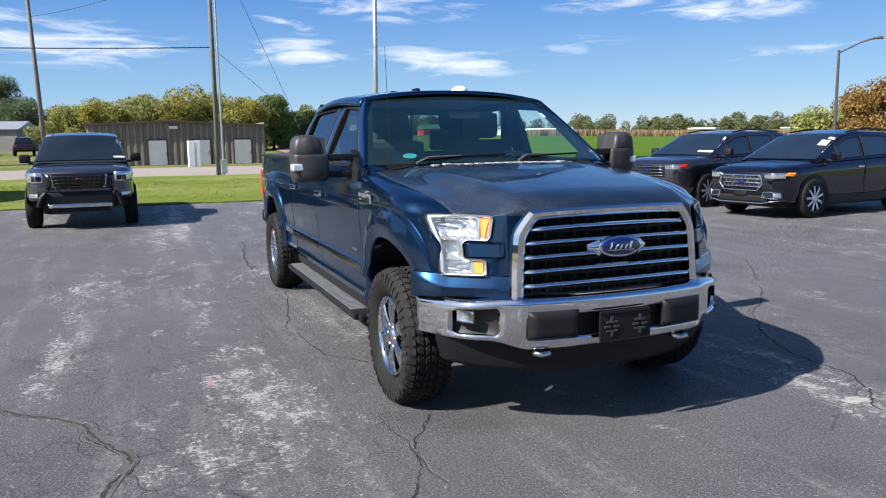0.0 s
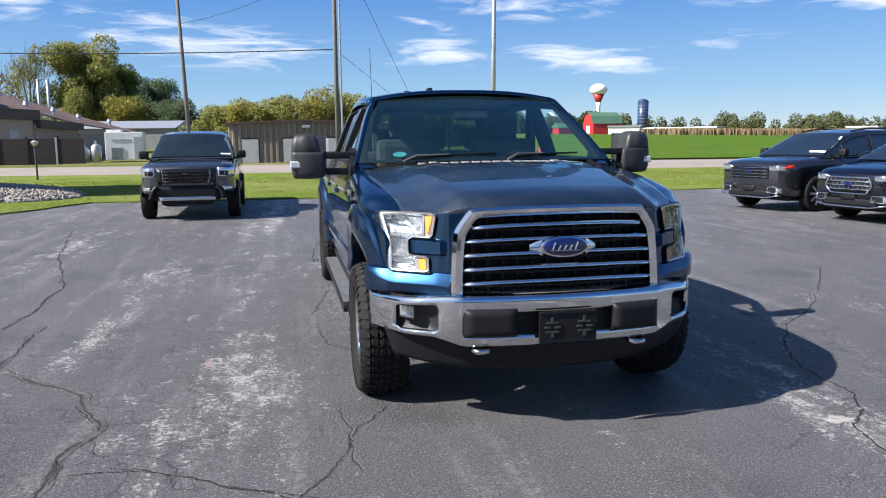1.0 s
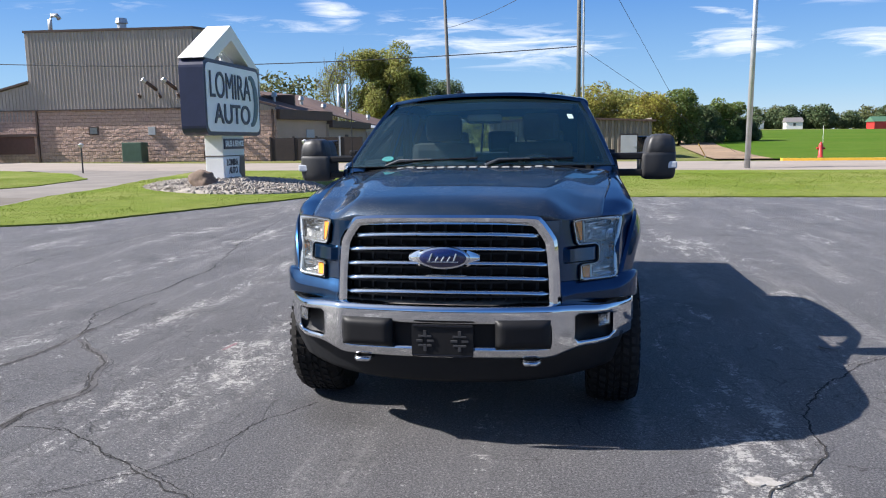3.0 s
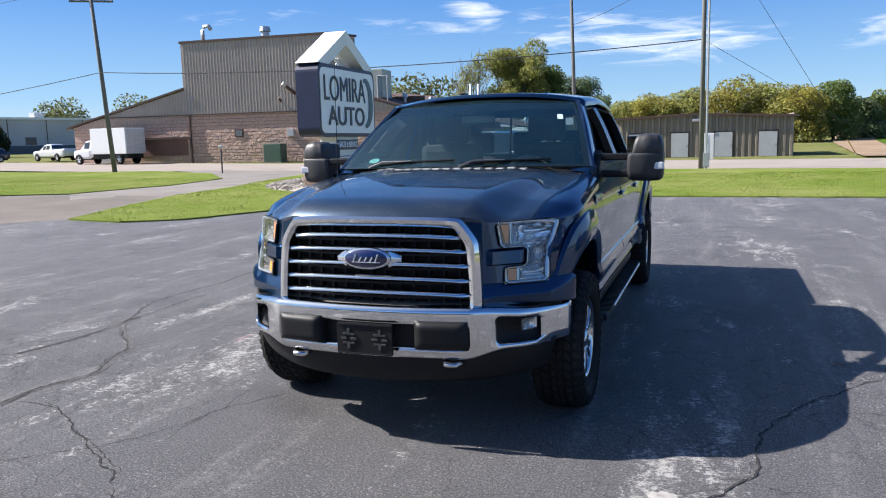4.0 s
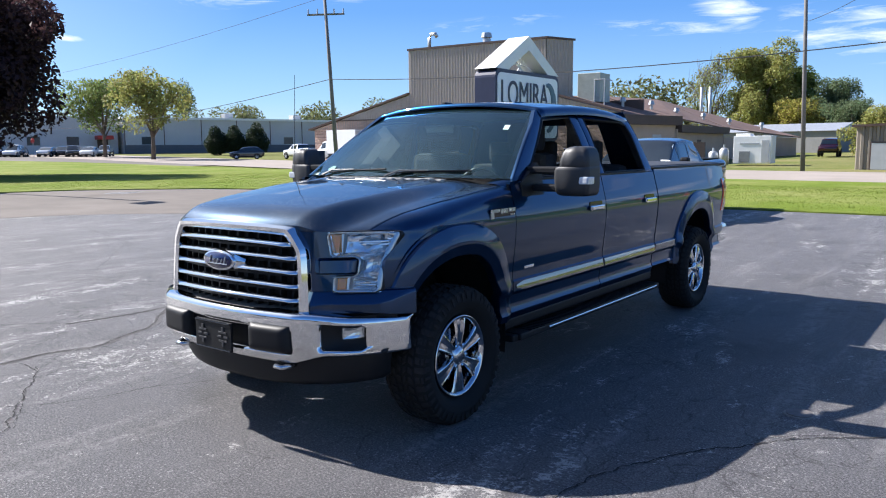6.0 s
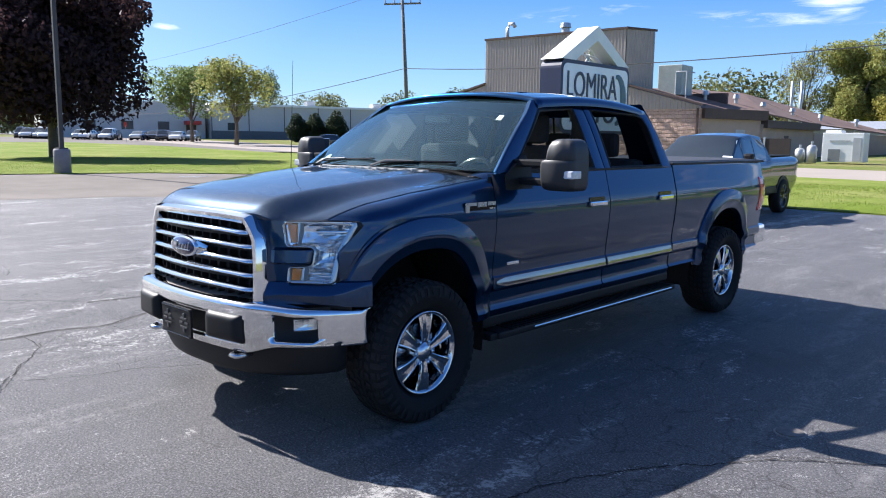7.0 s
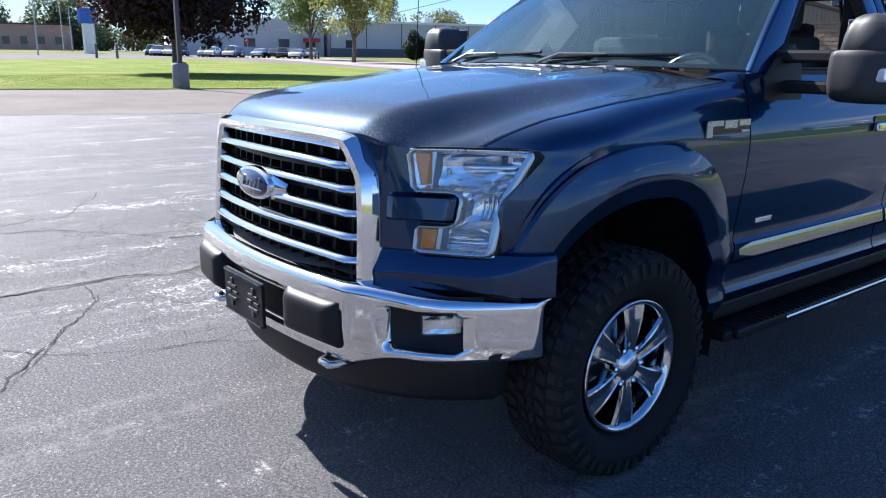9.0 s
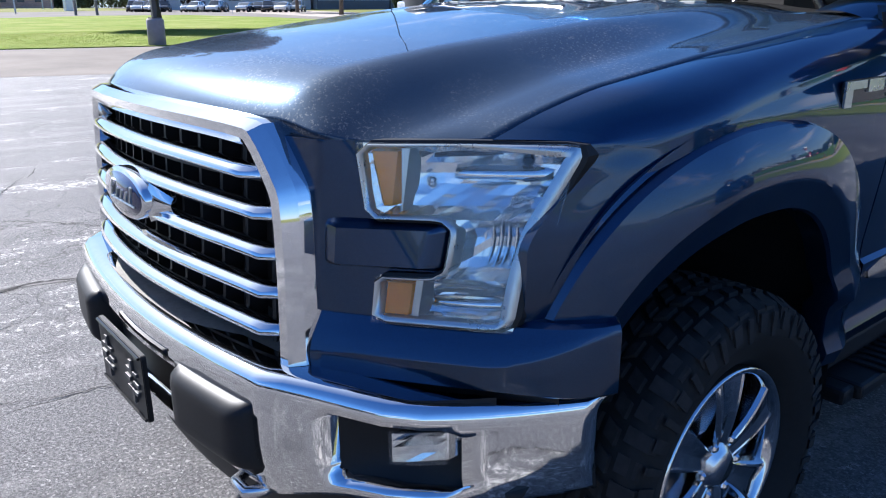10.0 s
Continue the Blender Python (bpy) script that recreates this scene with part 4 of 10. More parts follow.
def build_works():
    """The works across the road: a block base, a tall ribbed upper storey, a low gable and a long low wing. x runs along the front, y away from the road."""
    turn = 4.4
    root = thing("factory_building", pose(-43.38, 58.44, 0.2, 0, 0, turn), "tall taupe metal-clad works on a rough tan block base", "building")
    # x = 0 at the tall part's end, 14.15 at its corner, 20.7 at the corner of the low block
    part("block_wall", slab([(-12.1, 0), (20.7, 0), (20.7, 0.4), (-12.1, 0.4)], -0.4, 3.5), BLOCK, root, "rough split-face tan block wall")
    bm = bmesh.new()
    fr = [bm.verts.new((x, 0.0, z)) for x, z in ((-12.1, 3.5), (20.7, 3.5), (20.7, 4.1), (14.3, 4.33), (-8.8, 4.33))]
    bk = [bm.verts.new((v.co.x, 0.4, v.co.z)) for v in fr]
    bm.faces.new(fr)
    bm.faces.new(bk[::-1])
    for i in range(5):
        bm.faces.new((fr[i], bk[i], bk[(i + 1) % 5], fr[(i + 1) % 5]))
    bmesh.ops.recalc_face_normals(bm, faces=bm.faces)
    part("block_wall", bm, BLOCK, root)
    # split faces of the blocks, each a little proud and broken
    rng = np.random.default_rng(12)
    verts, faces = [], []
    for j in range(14):
        for i in range(55):
            x0 = -12.1 + 0.6 * (i - 0.5 * (j % 2))
            x1, z0 = x0 + 0.585, 0.3 * j
            z1 = z0 + 0.287
            if x0 < -12.0 or x1 > 20.6 or (z1 > 3.45 and x0 < -8.7) or (z0 < 2.4 and -5.4 < x1 and x0 < 0.5):
                continue
            o = len(verts)
            d = rng.uniform(0.008, 0.022)
            for x, z in ((x0, z0), (x1, z0), (x1, z1), (x0, z1)):
                verts.append((x, 0.002, z))
            for x, z in ((x0 + 0.04, z0 + 0.03), (x1 - 0.04, z0 + 0.03), (x1 - 0.04, z1 - 0.03), (x0 + 0.04, z1 - 0.03)):
                verts.append((x + rng.normal() * 0.012, -d + rng.normal() * 0.005, z + rng.normal() * 0.012))
            faces += [(o + 4, o + 5, o + 6, o + 7)] + [(o + k, o + (k + 1) % 4, o + 4 + (k + 1) % 4, o + 4 + k) for k in range(4)]
    tagged(from_arrays("split_block", verts, faces, BLOCK, root), kind="stuff")
    tall = ribbed(14.15, 4.3, 10.6)
    for v in tall.verts:
        v.co.y -= 0.06
    part("siding", tall, SIDING, root, "ribbed taupe metal siding")
    side = ribbed(2.9, 4.2, 10.6)
    bmesh.ops.transform(side, verts=side.verts, matrix=Matrix.Translation((14.2, -0.06, 0)) @ Matrix.Rotation(radians(63), 4, "Z"))
    part("siding", side, SIDING, root)
    other = ribbed(2.6, 4.2, 10.6)
    bmesh.ops.transform(other, verts=other.verts, matrix=Matrix.Translation((-0.02, 2.54, 0)) @ Matrix.Rotation(radians(-90), 4, "Z"))
    part("siding", other, SIDING, root)
    part("rear_cladding", boxed(0.0, 15.4, 2.45, 2.6, 4.0, 10.6), SIDING, root)
    part("flat_roof", slab([(-0.12, -0.18), (14.3, -0.18), (15.65, 2.7), (-0.12, 2.7)], 10.6, 10.78), TRIM_BROWN, root, "dark brown roof edge")
    part("drip_band", boxed(-8.6, 14.3, -0.16, -0.02, 4.28, 4.37), TRIM_BROWN, root)
    gable = ribbed(12.1, 3.45, 6, top=lambda x: 3.5 + 3.0 * x / 12.1)
    bmesh.ops.translate(gable, verts=gable.verts, vec=(-12.1, 0.01, 0))
    part("siding", gable, SIDING, root)
    gable = ribbed(8.8, 4.3, 6, top=lambda x: 4.33 + 2.18 * x / 8.8)
    bmesh.ops.translate(gable, verts=gable.verts, vec=(-8.8, -0.06, 0))
    part("siding", gable, SIDING, root)
    low = ribbed(6.5, 4.05, 6, top=lambda x: 6.0 - 1.75 * x / 6.5)
    bmesh.ops.translate(low, verts=low.verts, vec=(14.2, -0.05, 0))
    part("siding", low, SIDING, root)
    for x0, z0, x1, z1 in ((-12.7, 3.42, 0.0, 6.58), (14.2, 6.08, 20.9, 4.27)):
        bm = bmesh.new()
        vs = [bm.verts.new((x, y, z + dz)) for dz in (0.0, 0.16) for x, z in ((x0, z0), (x1, z1)) for y in (-0.3, 9.0 if x0 < 0 else 0.5)]
        for f in ((0, 1, 3, 2), (4, 6, 7, 5), (0, 2, 6, 4), (1, 5, 7, 3), (0, 4, 5, 1), (2, 3, 7, 6)):
            bm.faces.new([vs[i] for i in f])
        bmesh.ops.recalc_face_normals(bm, faces=bm.faces)
        part("sloped_roof", bm, TRIM_BROWN, root, "dark sloped roof edge")
    # recessed dock and door in the block wall
    part("dock_canopy", boxed(-5.3, 0.4, -0.25, 0.0, 2.2, 2.38), TRIM_BROWN, root)
    part("dock_wall", boxed(-5.2, 0.0, -0.05, 0.01, 0.75, 2.2), surface("red-brown panel", (0.19, 0.1, 0.075), 0.8), root)
    part("side_door", boxed(-9.9, -8.3, -0.06, 0.01, 0.1, 2.4), DOOR_GREY, root)
    part("downspout", boxed(0.35, 0.5, -0.16, -0.02, -0.1, 4.3), TRIM_BROWN, root)
    part("downspout", boxed(20.4, 20.55, -0.14, -0.02, -0.1, 4.1), TRIM_BROWN, root)
    w = part("window", boxed(4.85, 5.7, -0.06, 0.02, 2.25, 2.95), TRIM_BROWN, root)
    part("pane", boxed(4.97, 5.58, -0.075, -0.05, 2.35, 2.85), surface("dusty pane", (0.16, 0.17, 0.18), 0.2), w)
    part("wall_box", boxed(10.0, 10.6, -0.16, 0.0, 2.2, 2.85, 0.02), DOOR_GREY, root)
    part("vent_grille", boxed(14.55, 15.4, -0.07, 0.0, 0.15, 0.8), TRIM_BROWN, root)
    for x in (10.2, 11.9, 13.5):
        # exhaust stubs slant out of the siding
        p = part("exhaust_pipe", tubed([(x + 0.75, 0.1, 5.75), (x, -0.75, 6.55)], 0.14, 10), TRIM_BROWN, root, "slanted dark exhaust pipe with a pale cap", True)
        part("cap", tubed([(x + 0.1, -0.66, 6.45), (x - 0.08, -0.86, 6.65)], 0.18, 10), GALV, p)
        part("exhaust_stub", tubed([(x - 0.7, 0.0, 5.2), (x - 0.7, -0.45, 5.5)], 0.1, 8), TRIM_BROWN, root)
    # roof plant
    part("flue", tubed([(1.5, 1.2, 10.6), (1.5, 1.2, 11.8), (1.7, 1.2, 12.15), (2.15, 1.2, 12.15), (2.35, 1.2, 11.85)], 0.18, 10), GALV, root, "bent galvanised flue", True)
    v = part("roof_vent", tubed([(7.7, 1.2, 10.6), (7.7, 1.2, 11.3)], 0.36, 12), GALV, root)
    part("cap", tubed([(7.7, 1.2, 11.35), (7.7, 1.2, 11.75)], [0.5, 0.42], 12), GALV, v)
    # low wing that runs back from the corner at a slant: tan wall, brown mansard and shingle roof
    def run(x0, y0, x1, y1, out0, out1, z0, z1):
        d = Vector((x1 - x0, y1 - y0)).normalized()
        q = Vector((d.y, -d.x))
        return slab([(x0 + q.x * out0, y0 + q.y * out0), (x1 + q.x * out0, y1 + q.y * out0), (x1 + q.x * out1, y1 + q.y * out1), (x0 + q.x * out1, y0 + q.y * out1)], z0, z1)
    part("wing_wall", run(20.7, 0.4, 23.2, 7.2, 0.0, -0.3, -0.3, 3.3), STUCCO, root, "tan rendered wall")
    part("wing_wall", run(23.3, 7.3, 24.4, 20.0, 0.0, -0.3, -0.3, 2.7), STUCCO, root)
    part("wing_end", boxed(22.6, 23.4, 7.1, 7.4, -0.3, 3.0), STUCCO, root)
    part("rear_wall", run(24.5, 20.0, 28.6, 38.4, 0.0, -0.3, -0.3, 2.4), STUCCO, root)
    part("wall_door", run(22.1, 4.2, 22.5, 5.3, 0.04, -0.02, 0.1, 2.5), DOOR_GREY, root, "pale grey steel door")
    part("wall_window", run(23.75, 12.4, 23.84, 13.4, 0.04, -0.02, 1.2, 2.1), TRIM_BROWN, root)
    part("mansard", run(20.6, 0.3, 23.3, 7.6, 0.45, -0.6, 3.3, 4.1), TRIM_BROWN, root, "dark brown mansard edge")
    part("mansard", run(23.3, 7.3, 24.5, 20.2, 0.45, -0.6, 2.7, 3.35), TRIM_BROWN, root)
    for loop in (((20.5, 0.5, 4.1), (23.3, 7.6, 4.05), (16.0, 9.0, 6.2), (14.6, 0.5, 5.9)), ((23.4, 7.4, 3.95), (24.6, 20.2, 3.3), (17.0, 22.0, 6.5), (16.0, 8.0, 6.2)), ((24.7, 20.2, 3.3), (29.0, 38.8, 2.5), (21.5, 40.5, 4.6), (17.0, 22.0, 6.5))):
        bm = bmesh.new()
        up = [bm.verts.new(c) for c in loop]
        dn = [bm.verts.new((c[0], c[1], c[2] - 0.12)) for c in loop]
        bm.faces.new(up)
        bm.faces.new(dn[::-1])
        for i in range(4):
            bm.faces.new((up[i], dn[i], dn[(i + 1) % 4], up[(i + 1) % 4]))
        bmesh.ops.recalc_face_normals(bm, faces=bm.faces)
        part("shingle_roof", bm, ROOF_BROWN, root, "brown shingle roof")
    part("roof_step", boxed(15.2, 20.6, 6.2, 6.5, 4.2, 5.6), TRIM_BROWN, root)
    unit = part("rooftop_unit", boxed(15.5, 17.6, 3.6, 6.0, 5.4, 7.9, 0.05), surface("pale green steel", (0.4, 0.43, 0.38), 0.6, vary=0.15, scale=2, fine=14), root, "galvanised rooftop unit in a rail cage")
    part("cage", tube(tube(tubed([(17.1, 3.6, 5.2), (17.1, 3.6, 7.3)], 0.05, 6), [(18.0, 3.6, 5.0), (18.0, 3.6, 7.3)], 0.05, 6), [(17.1, 3.6, 7.3), (18.0, 3.6, 7.3), (18.0, 5.4, 7.3)], 0.05, 6), GALV, unit)
    for x, y, z, h in ((19.0, 5.5, 4.9, 0.9), (20.6, 8.5, 4.7, 0.9), (21.6, 13, 4.3, 0.8), (22.6, 19, 4.0, 0.8), (23.8, 25, 3.6, 0.8), (25.8, 32, 3.3, 0.8)):
        s = part("roof_stack", tubed([(x, y, z - 0.6), (x, y, z + h * 0.6)], 0.14, 8), GALV, root)
        part("cap", tubed([(x, y, z + h * 0.6), (x, y, z + h)], [0.28, 0.2], 10), GALV, s)
    for x, y in ((18.2, 35.5), (19.1, 36.0)):
        part("flue", tubed([(x, y, 3), (x, y, 8.6)], 0.17, 10), GALV, root, "tall galvanised stack", True)
    # behind: a low grey hall with a light metal roof
    hall = thing("rear_hall", pose(-16.0, 113, 0.7, 0, 0, -8), "low grey hall with a pale metal gable roof", "building")
    part("wall", slab([(-22, 0), (0, 0), (0, 10), (-22, 10)], -0.4, 3.0), surface("weathered grey siding", (0.24, 0.235, 0.23), 0.8, vary=0.15, scale=0.4, fine=4), hall)
    bm = bmesh.new()
    vs = [bm.verts.new(c) for c in ((-22.3, -0.3, 2.95), (0.3, -0.3, 2.95), (0.3, 5, 4.1), (-22.3, 5, 4.1), (0.3, 10.3, 2.95), (-22.3, 10.3, 2.95))]
    bm.faces.new((vs[0], vs[1], vs[2], vs[3]))
    bm.faces.new((vs[3], vs[2], vs[4], vs[5]))
    bm.faces.new((vs[1], vs[4], vs[2]))
    part("roof", bm, GALV, hall)


build_works()


def build_yard():
    """Fence, chiller and tanks beside the low wing."""
    fence = thing("screen_fence", pose(-21.6, 56.0, 0.2, 0, 0, 2), "dark brown slatted screen fence", "fence")
    for i in range(4):
        part("panel", boxed(i * 1.8, i * 1.8 + 1.7, -0.04, 0.04, 0.05, 1.75), FENCE_BROWN, fence)
        part("post", boxed(i * 1.8 - 0.1, i * 1.8 + 0.02, -0.08, 0.08, 0, 1.85), GALV if i == 3 else FENCE_BROWN, fence)
    ch = thing("chiller_unit", pose(-13.4, 64.0, 0.2, 0, 0, 4), "white metal chiller cabinet in the yard", "machine")
    part("cabinet", boxed(-1.4, 1.4, 0, 2.0, 0.1, 2.25, 0.04), WHITE_PAINT, ch)
    part("louvre", boxed(-0.95, -0.15, -0.04, 0.0, 0.2, 1.05), surface("grey louvre", (0.2, 0.21, 0.21), 0.6), ch)
    part("hatch", boxed(-0.9, 0.5, -0.03, 0.0, 1.6, 1.72), DOOR_GREY, ch)
    part("side_panel", boxed(0.7, 1.25, -0.05, 0.0, 0.2, 1.9), DOOR_GREY, ch)
    part("lid", boxed(-1.3, -0.2, 0.3, 1.7, 2.25, 2.45, 0.04), WHITE_PAINT, ch)
    for x, h, r in ((-15.35, 1.35, 0.36), (-16.2, 1.1, 0.36)):
        tk = thing("tank", pose(x, 63.4, 0.2), "grey upright storage tank", "tank")
        part("shell", tubed([(0, 0, 0), (0, 0, h * 0.85), (0, 0, h)], [r, r, r * 0.5], 14), GALV, tk, smooth=True)
        part("fitting", tubed([(0, 0, h), (0, 0, h + 0.25)], 0.08, 8), GALV, tk)
    bx = thing("transformer_box", pose(-34.0, 57.4, 0.2, 0, 0, 4), "green steel transformer cabinet", "utility box")
    part("cabinet", boxed(-0.82, 0.82, 0, 1.2, 0.05, 1.6, 0.06), UTILITY_GREEN, bx)
    part("plinth", boxed(-0.92, 0.92, -0.1, 1.3, -0.1, 0.06), CONCRETE, bx)


build_yard()


def build_shed():
    root = thing("storage_shed", pose(-5.05, 57.2, 0.1, 0, 0, 1.0), "low brown ribbed metal shed with pale doors", "building")
    W = 11.65
    ht = lambda x: 2.72 + 0.24 * (1 - abs(x - 5.4) / 6.3)
    part("siding", ribbed(W, -0.1, 3, 0.42, 0.11, 0.16, ht), SIDING_DARK, root, "ribbed brown metal siding")
    side = ribbed(8, -0.1, 2.9, 0.42, 0.06, 0.16)
    bmesh.ops.transform(side, verts=side.verts, matrix=Matrix.Translation((W, 0, 0)) @ Matrix.Rotation(radians(90), 4, "Z"))
    part("siding", side, SIDING_DARK, root)
    side = ribbed(8, -0.1, 2.9, 0.42, 0.06, 0.16)
    bmesh.ops.transform(side, verts=side.verts, matrix=Matrix.Translation((0, 8, 0)) @ Matrix.Rotation(radians(-90), 4, "Z"))
    part("siding", side, SIDING_DARK, root)
    bm = bmesh.new()
    a = [bm.verts.new((x, -0.35, z)) for x, z in ((-0.3, 2.85), (5.4, 3.06), (W + 0.3, 2.75), (W + 0.3, 2.62), (5.4, 2.92), (-0.3, 2.7))]
    b = [bm.verts.new((x, 8.3, z)) for x, z in ((-0.3, 2.85), (5.4, 3.06), (W + 0.3, 2.75), (W + 0.3, 2.62), (5.4, 2.92), (-0.3, 2.7))]
    bm.faces.new(a[::-1])
    bm.faces.new(b)
    for i in range(6):
        bm.faces.new((a[i], a[(i + 1) % 6], b[(i + 1) % 6], b[i]))
    bmesh.ops.recalc_face_normals(bm, faces=bm.faces)
    part("roof", bm, TRIM_BROWN, root, "dark low-pitched roof")
    for x in (0.85, 3.75, 6.65, 9.5):
        d = part("door", boxed(x, x + 1.15, -0.15, -0.02, 0.0, 1.68), DOOR_GREY, root, "pale grey steel door")
        part("frame", boxed(x - 0.09, x + 1.24, -0.135, -0.01, -0.02, 1.77), TRIM_BROWN, d)
        part("handle", boxed(x + 0.95, x + 1.06, -0.2, -0.15, 0.8, 0.9), GALV, d)
    part("wall_lamp", boxed(5.15, 5.7, -0.35, -0.06, 2.45, 2.65, 0.03), GALV, root)
    cab = thing("utility_cabinet", pose(1.22, 50.6, 0.1, 0, 0, 3), "tall white utility cabinet before the shed", "utility box")
    part("cabinet", boxed(-0.36, 0.36, 0, 0.6, 0, 1.62, 0.03), WHITE_PAINT, cab)
    part("hinge_strip", boxed(-0.01, 0.01, -0.015, 0, 0.1, 1.5), GALV, cab)


build_shed()


def build_far_buildings():
    w = thing("warehouse", pose(-126, 78, lie(-126, 78), 0, 0, 73.3), "long grey panelled warehouse with a flat roof", "building")
    part("wall", boxed(0, 46, 0, 30, -1.3, 6.2), GREY_WALL, w)
    part("plinth", boxed(-0.05, 46.05, -0.08, 0.0, -0.3, 1.5), surface("dark plinth", (0.13, 0.13, 0.135), 0.8), w)
    part("roof", boxed(-0.3, 46.3, -0.3, 30.3, 6.2, 6.6), WHITE_PAINT, w)
    for i in range(7):
        part("panel_joint", boxed(i * 7.0, 0.15 + i * 7.0, -0.05, 0.0, 1.5, 6.2), TRIM_BROWN, w)
    for i in range(3):
        win = part("window", boxed(3 + i * 14, 5 + i * 14, -0.07, 0, 1.6, 3.0), surface("dark pane", (0.05, 0.06, 0.07), 0.15), w)
        part("frame", boxed(2.85 + i * 14, 5.15 + i * 14, -0.05, 0, 1.45, 3.15), GALV, win)
    for i in range(3):
        part("roof_unit", boxed(6 + i * 15, 7.8 + i * 15, 6, 8, 6.6, 7.8), GALV, w)
    o = thing("office_wing", pose(-127, 76, lie(-127, 76), 0, 0, 73.3), "pale grey office wing with a red entrance canopy", "building")
    part("wall", boxed(-26, 1.5, 1.5, 22, -1.3, 6.6), GREY_WALL, o)
    part("canopy", boxed(-2.4, 0.3, -0.9, 1.5, 2.5, 3.2, 0.05), RED, o, "red entrance canopy")
    for i in range(2, 6):
        win = part("window", boxed(-38 + i * 6.2, -36 + i * 6.2, 1.43, 1.5, 1.5, 3.0), surface("dark pane", (0.05, 0.06, 0.07), 0.15), o)
        part("frame", boxed(-38.15 + i * 6.2, -35.85 + i * 6.2, 1.45, 1.5, 1.35, 3.15), GALV, win)
    part("entrance", boxed(-2.0, -0.2, 1.4, 1.5, 0, 2.5), TRIM_BROWN, o)
    # town end
    t = thing("brick_terrace", pose(-222, 47, lie(-222, 47), 0, 0, 75), "far brown brick row with a flat roof", "building")
    part("wall", boxed(-24, 9, 0, 12, -0.3, 6.3), BLOCK, t)
    part("roof", boxed(-24.4, 9.4, -0.4, 12.4, 6.3, 6.7), TRIM_BROWN, t)
    for i in range(8):
        part("window", boxed(-23 + i * 4, -21.4 + i * 4, -0.07, 0, 1.5, 3.4), surface("dark pane", (0.05, 0.06, 0.07), 0.15), t)
    g = thing("grey_hall", pose(-190, 14, lie(-190, 14), 0, 0, 70), "grey hall with a pale roof", "building")
    part("wall", boxed(-20, 8, 0, 15, -0.3, 8.0), surface("olive wall", (0.24, 0.24, 0.18), 0.8), g)
    part("roof", boxed(-20.5, 8.5, -0.5, 15.5, 8.0, 9.2), GREY_WALL, g)
    part("loading_door", boxed(-16, 4, -0.1, 0.0, 0, 4.2), surface("navy door", (0.02, 0.025, 0.05), 0.5), g)
    # farm
    b = thing("barn", pose(132.0, 307.5, lie(132, 307.5), 0, 0, 2), "red barn with a green gambrel roof", "building")
    part("wall", boxed(-6.4, 6.4, -5, 5, -0.6, 4.2), RED, b)
    bm = bmesh.new()
    prof = [(-5.3, 4.0), (-3.6, 7.2), (0, 8.8), (3.6, 7.2), (5.3, 4.0)]
    a = [bm.verts.new((-6.8, y, z)) for y, z in prof]
    c = [bm.verts.new((6.8, y, z)) for y, z in prof]
    for i in range(4):
        bm.faces.new((a[i], a[i + 1], c[i + 1], c[i]))
    part("roof", bm, GREEN_ROOF, b)
    for x in (-6.45, 6.45):
        bm = bmesh.new()
        bm.faces.new([bm.verts.new((x, y * 0.96, z - 0.1)) for y, z in prof])
        part("gable", bm, RED, b)
    part("barn_door", boxed(-6.52, -6.4, -1.6, 1.6, 0, 3.2), WHITE_PAINT, b)
    lb = thing("small_barn", pose(114.5, 306.0, lie(114.5, 306.0), 0, 0, 12), "small red farm shed with a green roof", "building")
    part("wall", boxed(-4.2, 4.2, -2.5, 2.5, -0.6, 2.4), RED, lb)
    bm = bmesh.new()
    vs = [bm.verts.new(c) for c in ((-4.6, -2.9, 2.3), (4.6, -2.9, 2.3), (4.6, 0, 4.2), (-4.6, 0, 4.2), (4.6, 2.9, 2.3), (-4.6, 2.9, 2.3))]
    bm.faces.new((vs[0], vs[1], vs[2], vs[3]))
    bm.faces.new((vs[3], vs[2], vs[4], vs[5]))
    bm.faces.new((vs[1], vs[4], vs[2]))
    bm.faces.new((vs[0], vs[3], vs[5]))
    part("roof", bm, GREEN_ROOF, lb)
    an = thing("farm_outbuilding", pose(133.5, 289.5, lie(133.5, 289.5), 0, 0, -22), "low white farm outbuilding", "building")
    part("wall", boxed(-6, 6, -3, 3, -0.3, 2.6), WHITE_PAINT, an)
    part("roof", boxed(-6.4, 6.4, -3.4, 3.4, 2.6, 3.2), GALV, an)
    s = thing("silo", pose(164.8, 336.4, lie(164.8, 336.4)), "tall dark blue tower silo", "silo")
    part("shell", tubed([(0, 0, -0.3), (0, 0, 15)], 2.5, 20), BLUE_SILO, s, smooth=True)
    part("dome", tubed([(0, 0, 15), (0, 0, 15.7), (0, 0, 16.2)], [2.55, 1.8, 0.3], 20), BLUE_SILO, s, smooth=True)
    for i in range(9):
        part("band", tubed([(0, 0, 1 + i * 1.5), (0, 0, 1.12 + i * 1.5)], 2.55, 20), GALV, s)
    for i, (x, y, L, c) in enumerate(((161, 293, 31, GALV), (190, 225, 9, GREY_WALL), (232, 222, 11, GREY_WALL), (290, 190, 14, WHITE_PAINT))):
        f = thing("farm_shed", pose(x, y, lie(x, y), 0, 0, -50), "long low pale farm shed", "building", "far farm sheds")
        part("wall", boxed(-L / 2, L / 2, -4, 4, -0.6, 2.0), c, f)
        part("roof", boxed(-L / 2 - 0.4, L / 2 + 0.4, -4.4, 4.4, 2.0, 2.7, 0.3), GALV, f)
